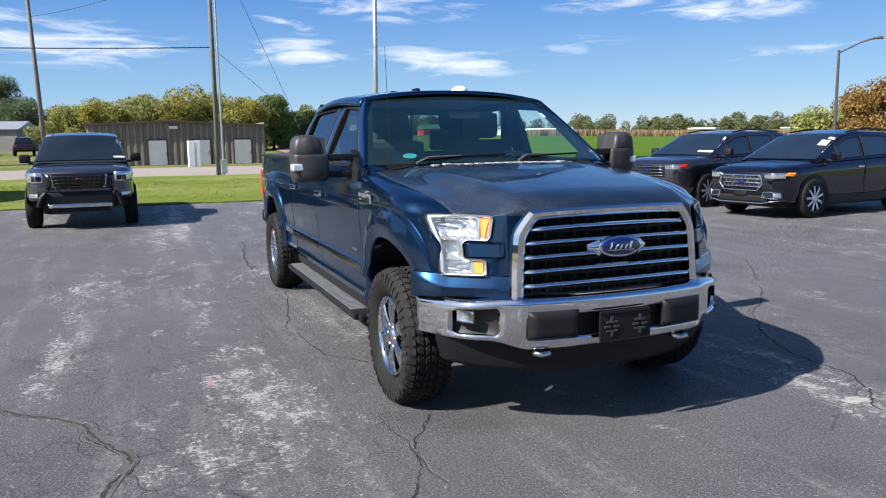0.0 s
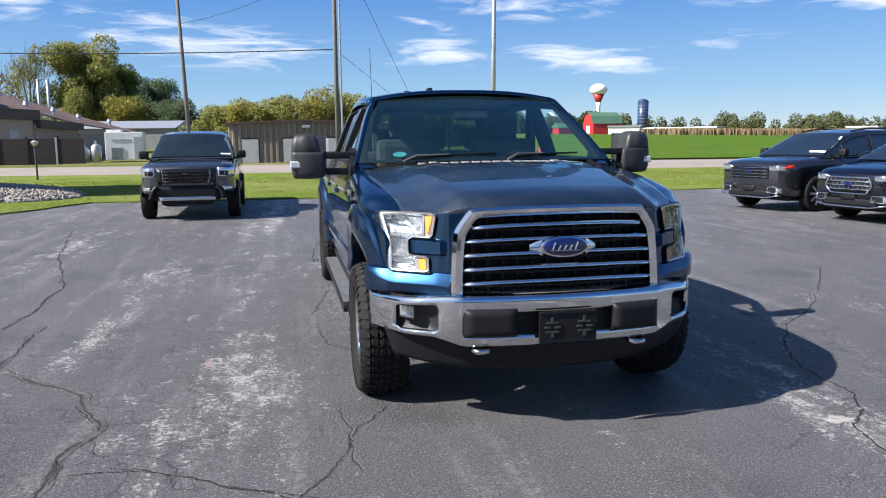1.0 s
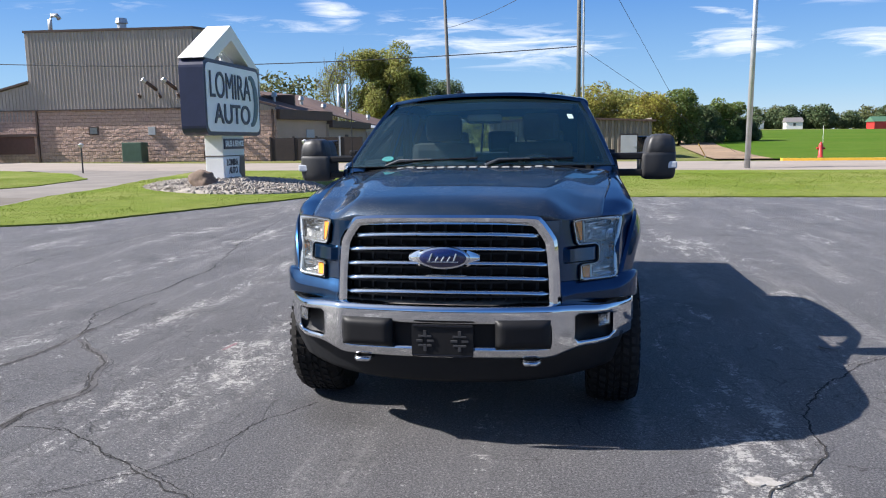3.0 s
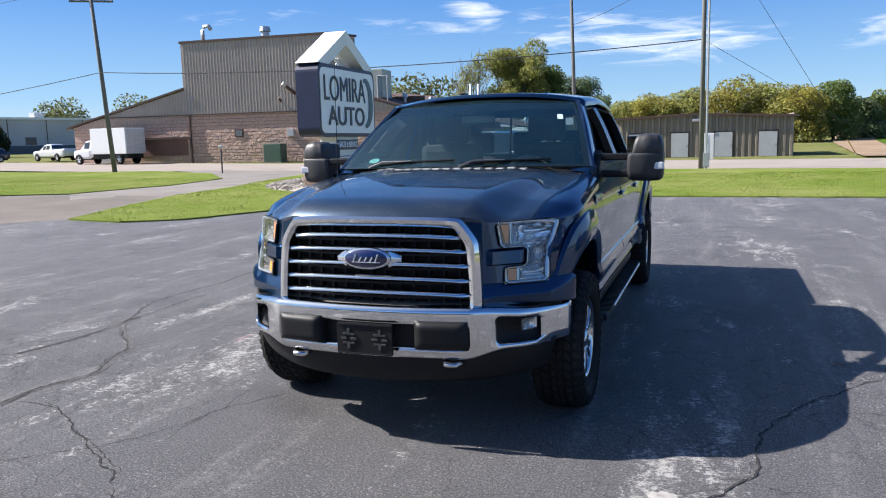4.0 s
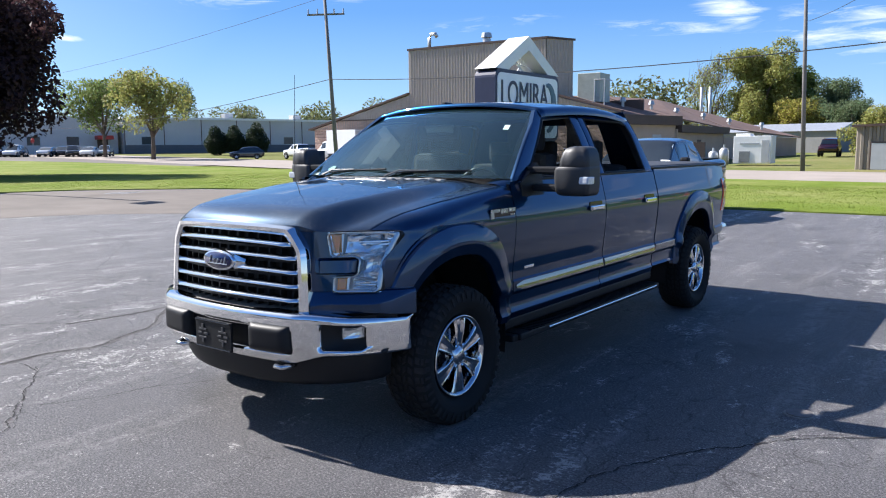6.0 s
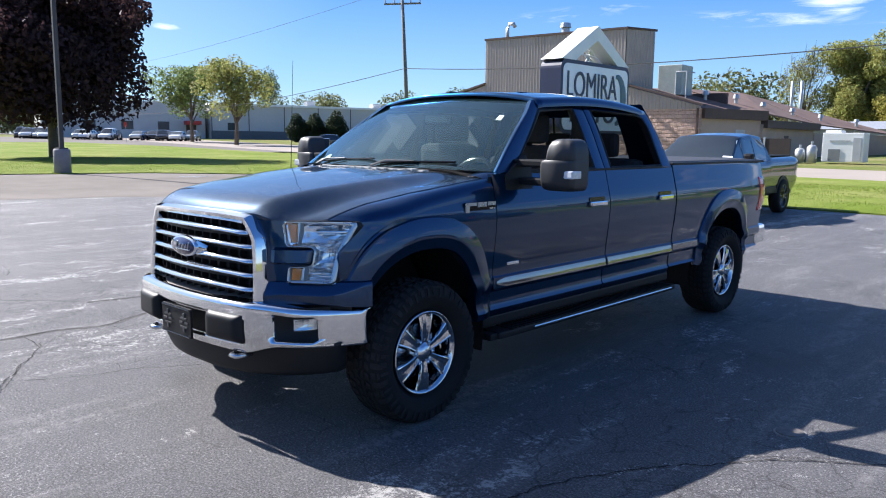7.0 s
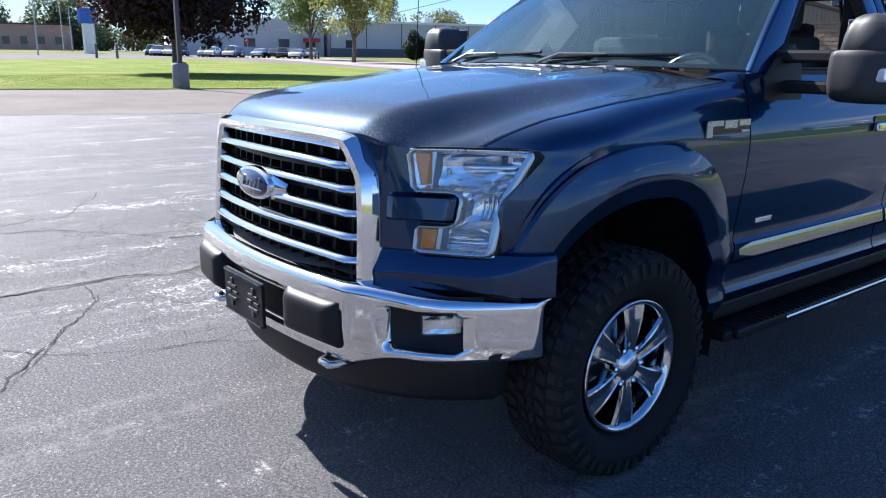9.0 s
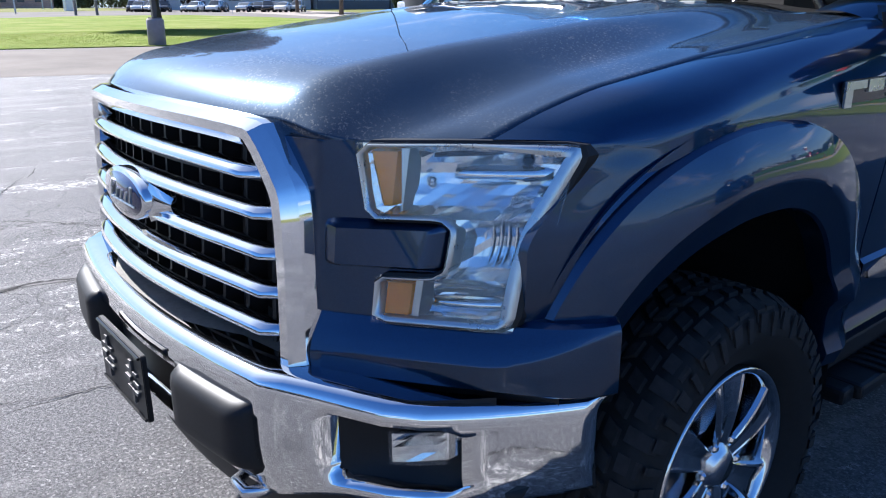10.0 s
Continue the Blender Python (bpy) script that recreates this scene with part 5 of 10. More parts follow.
    for i, (x, y) in enumerate(((86.5, 316), (73.0, 320), (62, 330), (94, 345))):
        h = thing("farmhouse", pose(x, y, lie(x, y), 0, 0, 20 * i) @ Matrix.Scale(0.75, 4), "far white gabled house among trees", "house", "far houses")
        part("wall", boxed(-4, 4, -3, 3, -0.6, 3.2), WHITE_PAINT, h)
        bm = bmesh.new()
        vs = [bm.verts.new(c) for c in ((-4.4, -3.4, 3.1), (4.4, -3.4, 3.1), (4.4, 0, 5.4), (-4.4, 0, 5.4), (4.4, 3.4, 3.1), (-4.4, 3.4, 3.1))]
        bm.faces.new((vs[0], vs[1], vs[2], vs[3]))
        bm.faces.new((vs[3], vs[2], vs[4], vs[5]))
        bm.faces.new((vs[1], vs[4], vs[2]))
        bm.faces.new((vs[0], vs[3], vs[5]))
        part("roof", bm, surface("grey shingle", (0.16, 0.15, 0.15), 0.85), h)
        part("window", boxed(-0.6, 0.6, -3.08, -3, 1.2, 2.6), surface("dark pane", (0.05, 0.06, 0.07), 0.15), h)
    # dry corn at the far end of the field
    rng = np.random.default_rng(77)
    n = 26000
    u, v = rng.uniform(size=n), rng.uniform(size=n)
    px = 110 + u * 190
    py = 203 - u * 75 + v * 26
    hh = rng.uniform(1.3, 2.1, n)
    w = rng.uniform(0.08, 0.2, n)
    ang = rng.uniform(0, math.pi, n)
    dx, dy = np.cos(ang) * w, np.sin(ang) * w
    z = np.array([lie(a, b) - 0.05 for a, b in zip(px, py)])
    vv = np.stack([np.stack([px - dx, py - dy, z], 1), np.stack([px + dx, py + dy, z], 1), np.stack([px + dx * 0.6, py + dy * 0.6, z + hh], 1), np.stack([px - dx * 0.6, py - dy * 0.6, z + hh], 1)], 1).reshape(-1, 3)
    tagged(from_arrays("corn_stand", vv, np.arange(n * 4).reshape(-1, 4), CORN), "standing dry tan corn beyond the field", "corn", kind="stuff")
    wt = thing("water_tower", pose(390, 915, lie(390, 915)), "white water tower with a red collar", "water tower")
    part("column", tubed([(0, 0, -0.5), (0, 0, 37), (0, 0, 43)], [3.0, 2.6, 3.2], 20), WHITE_PAINT, wt, smooth=True)
    part("collar", tubed([(0, 0, 43), (0, 0, 53.15)], [3.1, 7.5], 24), RED, wt, "dark red cone", True)
    ang = [radians(a) for a in range(-48, 91, 6)]
    part("tank", tubed([(0, 0, 58.6 + 7.4 * math.sin(a)) for a in ang], [max(0.2, 11.0 * math.cos(a)) for a in ang], 28), WHITE_PAINT, wt, smooth=True)


build_far_buildings()

# ---- sign, poles, street things ----


def letters(text, size, depth, m, material, parent, name="lettering", squeeze=1.0, bold=0.0):
    cu = bpy.data.curves.new(name, "FONT")
    cu.body, cu.size, cu.extrude, cu.offset = text, size, depth, bold
    cu.align_x, cu.align_y = "CENTER", "CENTER"
    tmp = new("tmp", cu)
    dg = bpy.context.evaluated_depsgraph_get()
    me = bpy.data.meshes.new_from_object(tmp.evaluated_get(dg))
    bpy.data.objects.remove(tmp)
    me.transform(m @ Matrix.Diagonal((squeeze, 1, 1, 1)))
    me.materials.clear()
    me.materials.append(material)
    ob = new(name, me)
    ob.parent = parent
    return ob


def rounded(w, h, r, n=6):
    pts = []
    for cx, cy, a0 in ((w / 2 - r, h / 2 - r, 0), (-w / 2 + r, h / 2 - r, 90), (-w / 2 + r, -h / 2 + r, 180), (w / 2 - r, -h / 2 + r, 270)):
        for i in range(n + 1):
            a = radians(a0 + 90 * i / n)
            pts.append((cx + r * math.cos(a), cy + r * math.sin(a)))
    return pts


def plate(outline, depth, m, bevel=0.0):
    """A plate with that outline in its own x, y, going down by depth, at m."""
    bm = slab(outline, -depth, 0)
    if bevel:
        bmesh.ops.bevel(bm, geom=[e for e in bm.edges if all(v.co.z > -1e-6 for v in e.verts)], offset=bevel, segments=2, affect="EDGES")
    bmesh.ops.transform(bm, verts=bm.verts, matrix=m)
    return bm


FACE_X = Matrix(((0, 0, 1, 0), (1, 0, 0, 0), (0, 1, 0, 0), (0, 0, 0, 1)))  # its x along y, its y up, facing +x


LETTER = surface("faded slate letters", (0.045, 0.055, 0.085), 0.5, vary=0.2, scale=3, fine=30)


def build_sign():
    root = thing("roadside_sign", pose(-10.95, 25.0, 0.2), "large white and navy roadside sign on a white pylon", "sign")
    T = Matrix.Translation
    part("sign_box", plate(rounded(4.35, 2.4, 0.3), 0.82, T((0.42, 0, 2.85)) @ FACE_X), NAVY, root, "deep navy sign box")
    for s in (1, -1):
        f = part("sign_face", plate(rounded(4.1, 2.15, 0.24), 0.02, T((0.44 * s if s > 0 else -0.42, 0, 2.85)) @ FACE_X), SIGN_WHITE, root, "white sign face")
        if s > 0:
            letters("LOMIRA", 1.2, 0.01, T((0.46, -0.3, 3.22)) @ FACE_X, LETTER, f, squeeze=0.74)
            letters("AUTO", 0.9, 0.01, T((0.46, -0.2, 2.32)) @ FACE_X, LETTER, f, squeeze=1.12, bold=0.012)
            bm = bmesh.new()
            tube(bm, [(0.455, 1.3 + 0.48 * math.cos(a), 2.85 + 0.82 * math.sin(a)) for a in [radians(d) for d in range(-95, 115, 14)]], [0.07 + 0.13 * math.sin(math.pi * i / 14) for i in range(15)], 6)
            for v in bm.verts:
                v.co.x = 0.452 + (v.co.x - 0.455) * 0.1
            part("swoosh", bm, surface("sign teal", (0.06, 0.12, 0.16), 0.4), f)
    # gable frame over the box: white board with a lattice behind
    bm = bmesh.new()
    outer = [(-2.15, 0.0), (0.0, 1.24), (2.15, 0.0)]
    inner = [(-1.35, 0.0), (0.0, 0.76), (1.35, 0.0)]
    for x in (0.42, -0.42):
        o = [bm.verts.new((x, y, z + 4.05)) for y, z in outer]
        i2 = [bm.verts.new((x, y, z + 4.05)) for y, z in inner]
        bm.faces.new((o[0], o[1], i2[1], i2[0]))
        bm.faces.new((o[1], o[2], i2[2], i2[1]))
    bm.verts.ensure_lookup_table()
    v = bm.verts
    for a, b in ((0, 1), (1, 2), (3, 4), (4, 5)):
        bm.faces.new((v[a], v[b], v[b + 6], v[a + 6]))
    bmesh.ops.recalc_face_normals(bm, faces=bm.faces)
    part("gable_frame", bm, WHITE_PAINT, root, "white gable frame with open lattice")
    bm = bmesh.new()
    for y0, z0, y1, z1 in ((-0.9, 0, 0.1, 0.85), (0.9, 0, -0.1, 0.85), (-0.6, 0.35, 0.6, 0.35), (-0.3, 0, 0.45, 0.6), (0.3, 0, -0.45, 0.6), (0, 0, 0, 0.9)):
        tube(bm, [(0.1, y0, 0.8 * z0 + 4.05), (-0.1, y1, 0.8 * z1 + 4.05)], 0.028, 6)
    part("lattice", bm, WHITE_PAINT, root)
    part("pylon", boxed(-0.32, 0.32, -0.85, 0.85, -0.2, 1.7, 0.02), WHITE_PAINT, root, "white panelled pylon")
    part("pylon_seam", boxed(-0.33, 0.33, -0.86, 0.86, 0.96, 0.99), TRIM_BROWN, root)
    p = part("service_panel", boxed(0.32, 0.36, -0.8, 0.75, 1.2, 1.55), NAVY, root)
    letters("SALES & SERVICE", 0.27, 0.005, T((0.368, -0.02, 1.375)) @ FACE_X, SIGN_WHITE, p, squeeze=0.72, bold=0.006)
    p = part("name_panel", boxed(0.32, 0.35, -0.75, 0.75, 0.15, 0.95), SIGN_WHITE, root)
    letters("LOMIRA", 0.3, 0.005, T((0.358, -0.25, 0.75)) @ FACE_X, NAVY, p, squeeze=0.8, bold=0.008)
    letters("AUTO", 0.3, 0.005, T((0.358, -0.2, 0.48)) @ FACE_X, NAVY, p, squeeze=0.8, bold=0.008)
    bm = bmesh.new()
    bm.faces.new([bm.verts.new((0.356, y, z)) for y, z in ((0.35, 0.95), (0.75, 0.95), (0.75, 0.15), (0.6, 0.15), (0.25, 0.4))][::-1])
    bmesh.ops.recalc_face_normals(bm, faces=bm.faces)
    part("corner_flash", bm, NAVY, p)
    # mound of pale stone
    rng = np.random.default_rng(4)
    bm = bmesh.new()
    bmesh.ops.create_uvsphere(bm, u_segments=28, v_segments=10, radius=1.0)
    bmesh.ops.transform(bm, verts=bm.verts, matrix=Matrix.Translation((-10.6, 24.6, 0.03)) @ Matrix.Rotation(radians(-30), 4, "Z") @ Matrix.Diagonal((4.0, 2.5, 0.38, 1)))
    for q in bm.verts:
        q.co.z += noise.noise(q.co * 1.7) * 0.06
    tagged(link("gravel_bed", bm, GRAVEL, smooth=True), "mounded bed of pale limestone gravel", "gravel", kind="stuff")
    n = 4200
    ang, rad = rng.uniform(0, math.tau, n), np.sqrt(rng.uniform(0, 1.0, n))
    lx, ly = rad * np.cos(ang) * 3.95, rad * np.sin(ang) * 2.45
    c, s = math.cos(radians(-30)), math.sin(radians(-30))
    gx, gy = -10.6 + lx * c - ly * s, 24.6 + lx * s + ly * c
    gz = 0.05 + 0.38 * np.sqrt(np.maximum(0, 1 - rad ** 2))
    verts, faces = [], []
    for i in range(n):
        r = rng.uniform(0.025, 0.065)
        o = len(verts)
        off = rng.normal(size=(6, 3)) * 0.2
        for q, d in enumerate(((1, 0, 0), (-1, 0, 0), (0, 1, 0), (0, -1, 0), (0, 0, 1), (0, 0, -1))):
            verts.append((gx[i] + (d[0] + off[q][0]) * r, gy[i] + (d[1] + off[q][1]) * r, gz[i] + (d[2] + off[q][2]) * r * 0.8))
        faces += [(o + a, o + b, o + e) for a, b, e in ((0, 2, 4), (2, 1, 4), (1, 3, 4), (3, 0, 4), (2, 0, 5), (1, 2, 5), (3, 1, 5), (0, 3, 5))]
    tagged(from_arrays("gravel_stones", verts, faces, GRAVEL), "loose pale limestone pieces", "gravel", kind="stuff")
    bm = bmesh.new()
    bmesh.ops.create_icosphere(bm, subdivisions=4, radius=1.0)
    for q in bm.verts:
        q.co *= 1 + 0.28 * noise.noise(q.co * 1.3) + 0.1 * noise.noise(q.co * 3.5)
    bmesh.ops.transform(bm, verts=bm.verts, matrix=Matrix.Translation((-10.75, 22.9, 0.36)) @ Matrix.Diagonal((0.44, 0.4, 0.4, 1)))
    tagged(link("boulder", bm, ROCK, smooth=True), "brown field boulder in the gravel bed", "rock")


build_sign()


def pole(x, y, h, r, label, lean=(0, 0), arms=(), material=WOOD_POLE, base_z=None):
    root = thing("utility_pole", pose(x, y, lie(x, y)), label, "pole")
    top = Vector((lean[0], lean[1], h))
    part("shaft", tubed([(0, 0, -0.3), top * 0.5, top], [r, r * 0.85, r * 0.65], 12), material, root, smooth=True)
    for z, half, turn in arms:
        c = top * (z / h)
        dx, dy = math.cos(radians(turn)) * half, math.sin(radians(turn)) * half
        arm = part("crossarm", tubed([(c.x - dx, c.y - dy, z), (c.x + dx, c.y + dy, z)], 0.07, 6), WOOD_POLE, root)
        for k in (-0.95, -0.45, 0.45, 0.95):
            part("insulator", tubed([(c.x + dx * k, c.y + dy * k, z + 0.05), (c.x + dx * k, c.y + dy * k, z + 0.38)], [0.06, 0.035], 8), GALV, arm)
    return root


def cable(a, b, sag, r=0.02, n=18, label="thin black overhead cable"):
    a, b = Vector(a), Vector(b)
    pts = []
    for i in range(n + 1):
        u = i / n
        p = a.lerp(b, u)
        p.z -= sag * 4 * u * (1 - u)
        pts.append(p)
    tagged(link("overhead_cable", tubed(pts, r, 5), WIRE), label, "cable")


def build_poles():
    m = pole(1.1, 35.4, 12.5, 0.11, "tall weathered wooden utility pole with a grey riser pipe", (0.0, 0.0), ((11.2, 1.2, -9),))
    part("riser_pipe", tubed([(0.2, -0.05, 0), (0.2, -0.05, 8.5)], 0.05, 8), GALV, m)
    part("meter_box", boxed(0.08, 0.34, -0.3, -0.1, 0.1, 0.7, 0.02), GALV, m)
    part("transformer", tubed([(-0.5, 0, 8.9), (-0.5, 0, 10.0)], 0.3, 14), GALV, m, "grey transformer can", True)
    pole(-7.13, 52.0, 13.5, 0.14, "leaning weathered wooden utility pole across the road", (-0.45, 0.2))
    b = pole(8.6, 36.3, 12.0, 0.13, "slim grey utility pole with a lamp", (0.15, 0.0), (), GALV)
    part("lamp_arm", tubed([(0.1, 0, 10.6), (-0.9, -0.4, 11.0)], 0.05, 8), GALV, b)
    part("lamp_head", boxed(-1.3, -0.7, -0.65, -0.3, 10.9, 11.1, 0.05), GALV, b)
    pole(-34.5, 39.6, 12.6, 0.155, "weathered wooden utility pole with two crossarms", (-1.1, 0.2), ((11.9, 1.3, -9), (10.7, 1.3, 30)))
    # cables along the road
    cable((1.1, 35.4, 9.2), (-7.4, 52.1, 9.0), 0.35, 0.014)
    cable((1.1, 35.4, 5.6), (13.5, 62.0, 0.3), 0.0, 0.01, 4, "thin service cable of the pole")
    cable((1.1, 35.4, 5.62), (-35, 39.6, 6.45), 0.5, 0.024)
    cable((-35, 39.6, 6.45), (-140, 57, 7.2), 2.4, 0.024)
    cable((1.1, 35.4, 11.4), (-35.2, 39.6, 12.0), 0.6, 0.014)
    cable((1.1, 35.4, 11.4), (8.75, 36.3, 11.6), 0.3, 0.014)
    cable((8.75, 36.3, 11.6), (120, 15, 11.6), 1.0, 0.014)
    cable((-35.2, 39.6, 12.0), (-140, 57, 12.4), 1.2, 0.014)
    # stays of the middle pole, with a yellow guard at the foot
    for i, (x, y) in enumerate(((10.6, 58.6),)):
        cable((1.1, 35.4, 10.6 - i * 1.5), (x, y, lie(x, y)), 0.0, 0.012, 4, "steel stay cable of the pole")
        g = thing("stay_guard", pose(x, y, lie(x, y)), "yellow plastic stay guard", "guard")
        d = (Vector((1.1, 35.4, 10.6 - i * 1.5)) - Vector((x, y, 0))).normalized()
        part("sleeve", tubed([(0, 0, 0), d * 2.4], 0.03, 8), YELLOW, g)
        part("anchor", tubed([(0, 0, -0.2), (0, 0, 0.08)], 0.05, 8), GALV, g)


build_poles()


def build_street_things():
    l = thing("lot_lamp", pose(-26.3, 13.2, lie(-26.3, 13.2)), "dark lamp post on a grey concrete pier", "lamp post")
    part("pier", tubed([(0, 0, -0.4), (0, 0, 0.85), (0, 0, 0.93)], [0.3, 0.3, 0.27], 20), surface("pier concrete", (0.2, 0.19, 0.2), 0.85, bump=0.004), l, "grey round concrete pier", True)
    part("shaft", boxed(-0.075, 0.075, -0.075, 0.075, 0.9, 7.6, 0.01), DARK_POLE, l)
    part("base_plate", boxed(-0.17, 0.17, -0.17, 0.17, 0.93, 0.97), DARK_POLE, l)
    part("lamp_head", boxed(-0.3, 0.3, -0.9, -0.1, 7.4, 7.6, 0.03), DARK_POLE, l)
    s = thing("lot_lamp", pose(42.8, 40.0, lie(42.8, 40.0)), "tall dark lamp post with a slim arm", "lamp post")
    part("shaft", tubed([(0, 0, -0.2), (0, 0, 7.1)], [0.13, 0.08], 10), DARK_POLE, s)
    part("arm", tubed([(0, 0, 6.9), (0.9, -0.8, 7.5), (1.5, -1.3, 7.75), (2.0, -1.7, 7.8)], [0.06, 0.05, 0.07, 0.1], 8), DARK_POLE, s)
    for x, y in ((-10.9, 33.0), (-24.4, 36.8)):
        p = thing("solar_light", pose(x, y, lie(x, y)), "short dark garden lamp post with a small lantern", "lamp post", "garden lamps by the drive")
        part("stem", tubed([(0, 0, -0.1), (0, 0, 1.35)], 0.04, 8), DARK_POLE, p)
        part("lantern", tubed([(0, 0, 1.35), (0, 0, 1.5), (0, 0, 1.58)], [0.06, 0.15, 0.02], 6), GALV, p)
    h = thing("fire_hydrant", pose(16.4, 51.8, lie(16.4, 51.8)), "red fire hydrant beside a yellow kerb", "hydrant")
    part("barrel", tubed([(0, 0, -0.1), (0, 0, 0.08), (0, 0, 0.1), (0, 0, 0.75), (0, 0, 0.9), (0, 0, 1.0)], [0.2, 0.2, 0.14, 0.14, 0.1, 0.03], 12), RED, h, smooth=True)
    for dx in (-1, 1):
        part("outlet", tubed([(0.1 * dx, 0, 0.6), (0.25 * dx, 0, 0.6)], 0.07, 8), RED, h)
    part("marker_rod", tubed([(0.1, 0, 0.9), (0.1, 0, 2.0)], 0.012, 6), WHITE_PAINT, h)
    k = sheet("kerb", [(12.8, far_road(12.8) - 0.2), (18.5, far_road(18.5) - 0.2), (18.5, far_road(18.5) + 0.3), (12.8, far_road(12.8) + 0.3)], 0.14, YELLOW, 1, 0.3, "yellow painted kerb")


build_street_things()


def build_town_end():
    """Signs, posts and trees where the street runs into the town."""
    p = thing("pylon_sign", pose(-142.3, 39.9, lie(-142, 40), 0, 0, -70), "tall white roadside pylon with a blue sign box", "sign")
    part("column", boxed(-0.9, 0.9, -0.35, 0.35, -0.3, 7.6, 0.03), WHITE_PAINT, p)
    part("sign_box", boxed(-1.7, 1.5, -0.45, 0.45, 4.9, 7.4, 0.05), surface("sign blue", (0.02, 0.12, 0.45), 0.4), p, "blue sign box")
    for i, z in enumerate((6.6, 6.0)):
        part("sign_bar", boxed(-1.3, 0.7 - 0.5 * i, -0.5, -0.45, z, z + 0.3), WHITE_PAINT, p, "white strip")
    for x, y, h in ((-114.7, 26.2, 9.6), (-150.0, 43.0, 9.0), (-162.8, 40.4, 8.0), (-165.0, 42.5, 8.0)):
        l = thing("street_pole", pose(x, y, lie(x, y)), "slim grey pole beside the town street", "pole", "poles at the town end")
        part("shaft", tubed([(0, 0, -0.3), (0, 0, h)], [0.11, 0.07], 8), GALV, l)
        part("cap", tubed([(0, 0, h), (0, 0, h + 0.15)], [0.1, 0.02], 8), GALV, l)
    st = thing("stop_sign", pose(-97.0, 48.3, lie(-97, 48), 0, 0, -60), "red octagonal stop sign on a steel post", "road sign")
    part("post", tubed([(0, 0, -0.2), (0, 0, 2.2)], 0.03, 6), GALV, st)
    bm = bmesh.new()
    ring = [(0.38 * math.cos(radians(22.5 + 45 * i)), 0.38 * math.sin(radians(22.5 + 45 * i))) for i in range(8)]
    f = [bm.verts.new((x, -0.05, 2.3 + z)) for x, z in ring]
    k = [bm.verts.new((x, -0.03, 2.3 + z)) for x, z in ring]
    bm.faces.new(f)
    bm.faces.new(k[::-1])
    for i in range(8):
        bm.faces.new((f[i], k[i], k[(i + 1) % 8], f[(i + 1) % 8]))
    bmesh.ops.recalc_face_normals(bm, faces=bm.faces)
    part("plate", bm, RED, st, "red octagonal plate")
    for x, y in ((-97.9, 31.6), (-99.0, 29.5)):
        b = thing("marker_post", pose(x, y, lie(x, y)), "short grey timber marker post", "post", "posts by the town street")
        part("shaft", boxed(-0.14, 0.14, -0.14, 0.14, -0.2, 1.7, 0.02), WOOD_POLE, b)
        part("cap", boxed(-0.17, 0.17, -0.17, 0.17, 1.7, 1.78, 0.01), GALV, b)
    tree_line("far_woods", [(-245, 20), (-236, 45), (-232, 62)], 15, 9, LEAF_DARK, "tall trees behind the brick row", 66, 14000, 0.5)


build_town_end()


# ---- the dark blue pickup ----


def car_paint(name, colour, rough=0.27, metal=0.55, dust=0.0, coat=1.62):
    m = bpy.data.materials.new(name)
    m.use_nodes = True
    t = m.node_tree
    p = t.nodes["Principled BSDF"]
    co = t.nodes.new("ShaderNodeTexCoord")
    flake = wire(t, "ShaderNodeTexNoise", Scale=900.0, Detail=1.0)
    film = wire(t, "ShaderNodeTexNoise", Scale=2.2, Detail=5.0, Roughness=0.6)
    specks = wire(t, "ShaderNodeTexNoise", Scale=160.0, Detail=2.0, Roughness=0.7)
    for n in (flake, film, specks):
        t.links.new(co.outputs["Object"], n.inputs["Vector"])
    hi = tuple(min(1, c * 1.6 + 0.004) for c in colour)
    c = ramp(t, flake.outputs[0], [(0.35, colour), (0.7, hi)])
    dirt = maths(t, "MULTIPLY", ramp(t, film.outputs[0], [(0.4, 0.0), (0.75, 1.0)]), maths(t, "MULTIPLY_ADD", ramp(t, specks.outputs[0], [(0.56, 0.0), (0.66, 1.0)]), 0.92, 0.08))
    c = mixed(t, maths(t, "MULTIPLY", dirt, dust), c, (0.3, 0.28, 0.25))
    t.links.new(c, p.inputs["Base Color"])
    p.inputs["Metallic"].default_value = metal
    p.inputs["Specular IOR Level"].default_value = 0.1
    p.inputs["Roughness"].default_value = rough
    p.inputs["Coat Weight"].default_value = 1.0
    p.inputs["Coat IOR"].default_value = coat
    p.inputs["Specular Tint"].default_value = (*(0.2 + 0.44 * (q / max(colour)) ** 0.5 for q in colour), 1)
    t.links.new(maths(t, "MULTIPLY_ADD", dirt, 0.5 * dust + 0.02, 0.025), p.inputs["Coat Roughness"])
    return m


PAINT = car_paint("dark blue metallic paint", (0.0056, 0.0255, 0.066), rough=0.3, metal=0.88, dust=0.02, coat=1.47)
# body paint again for the hood: dusty, base greyed for sky glare on it
HOOD_PAINT = car_paint("dusty blue metallic paint, sky-greyed", (0.0085, 0.019, 0.037), rough=0.4, metal=0.4, dust=0.8, coat=1.5)
CHROME = surface("chrome", (0.74, 0.745, 0.75), 0.05, 1.0, vary=0.04, scale=5, fine=60)
DULL_CHROME = surface("satin silver", (0.62, 0.63, 0.65), 0.22, 1.0, vary=0.06, scale=8, fine=60)
BLACK = surface("black plastic", (0.011, 0.011, 0.012), 0.5, vary=0.2, scale=6, fine=200, bump=0.0006, Specular_IOR_Level=0.25)
MIRROR_PLASTIC = surface("grained mirror plastic", (0.03, 0.03, 0.031), 0.5, vary=0.15, scale=6, fine=260, bump=0.0005)
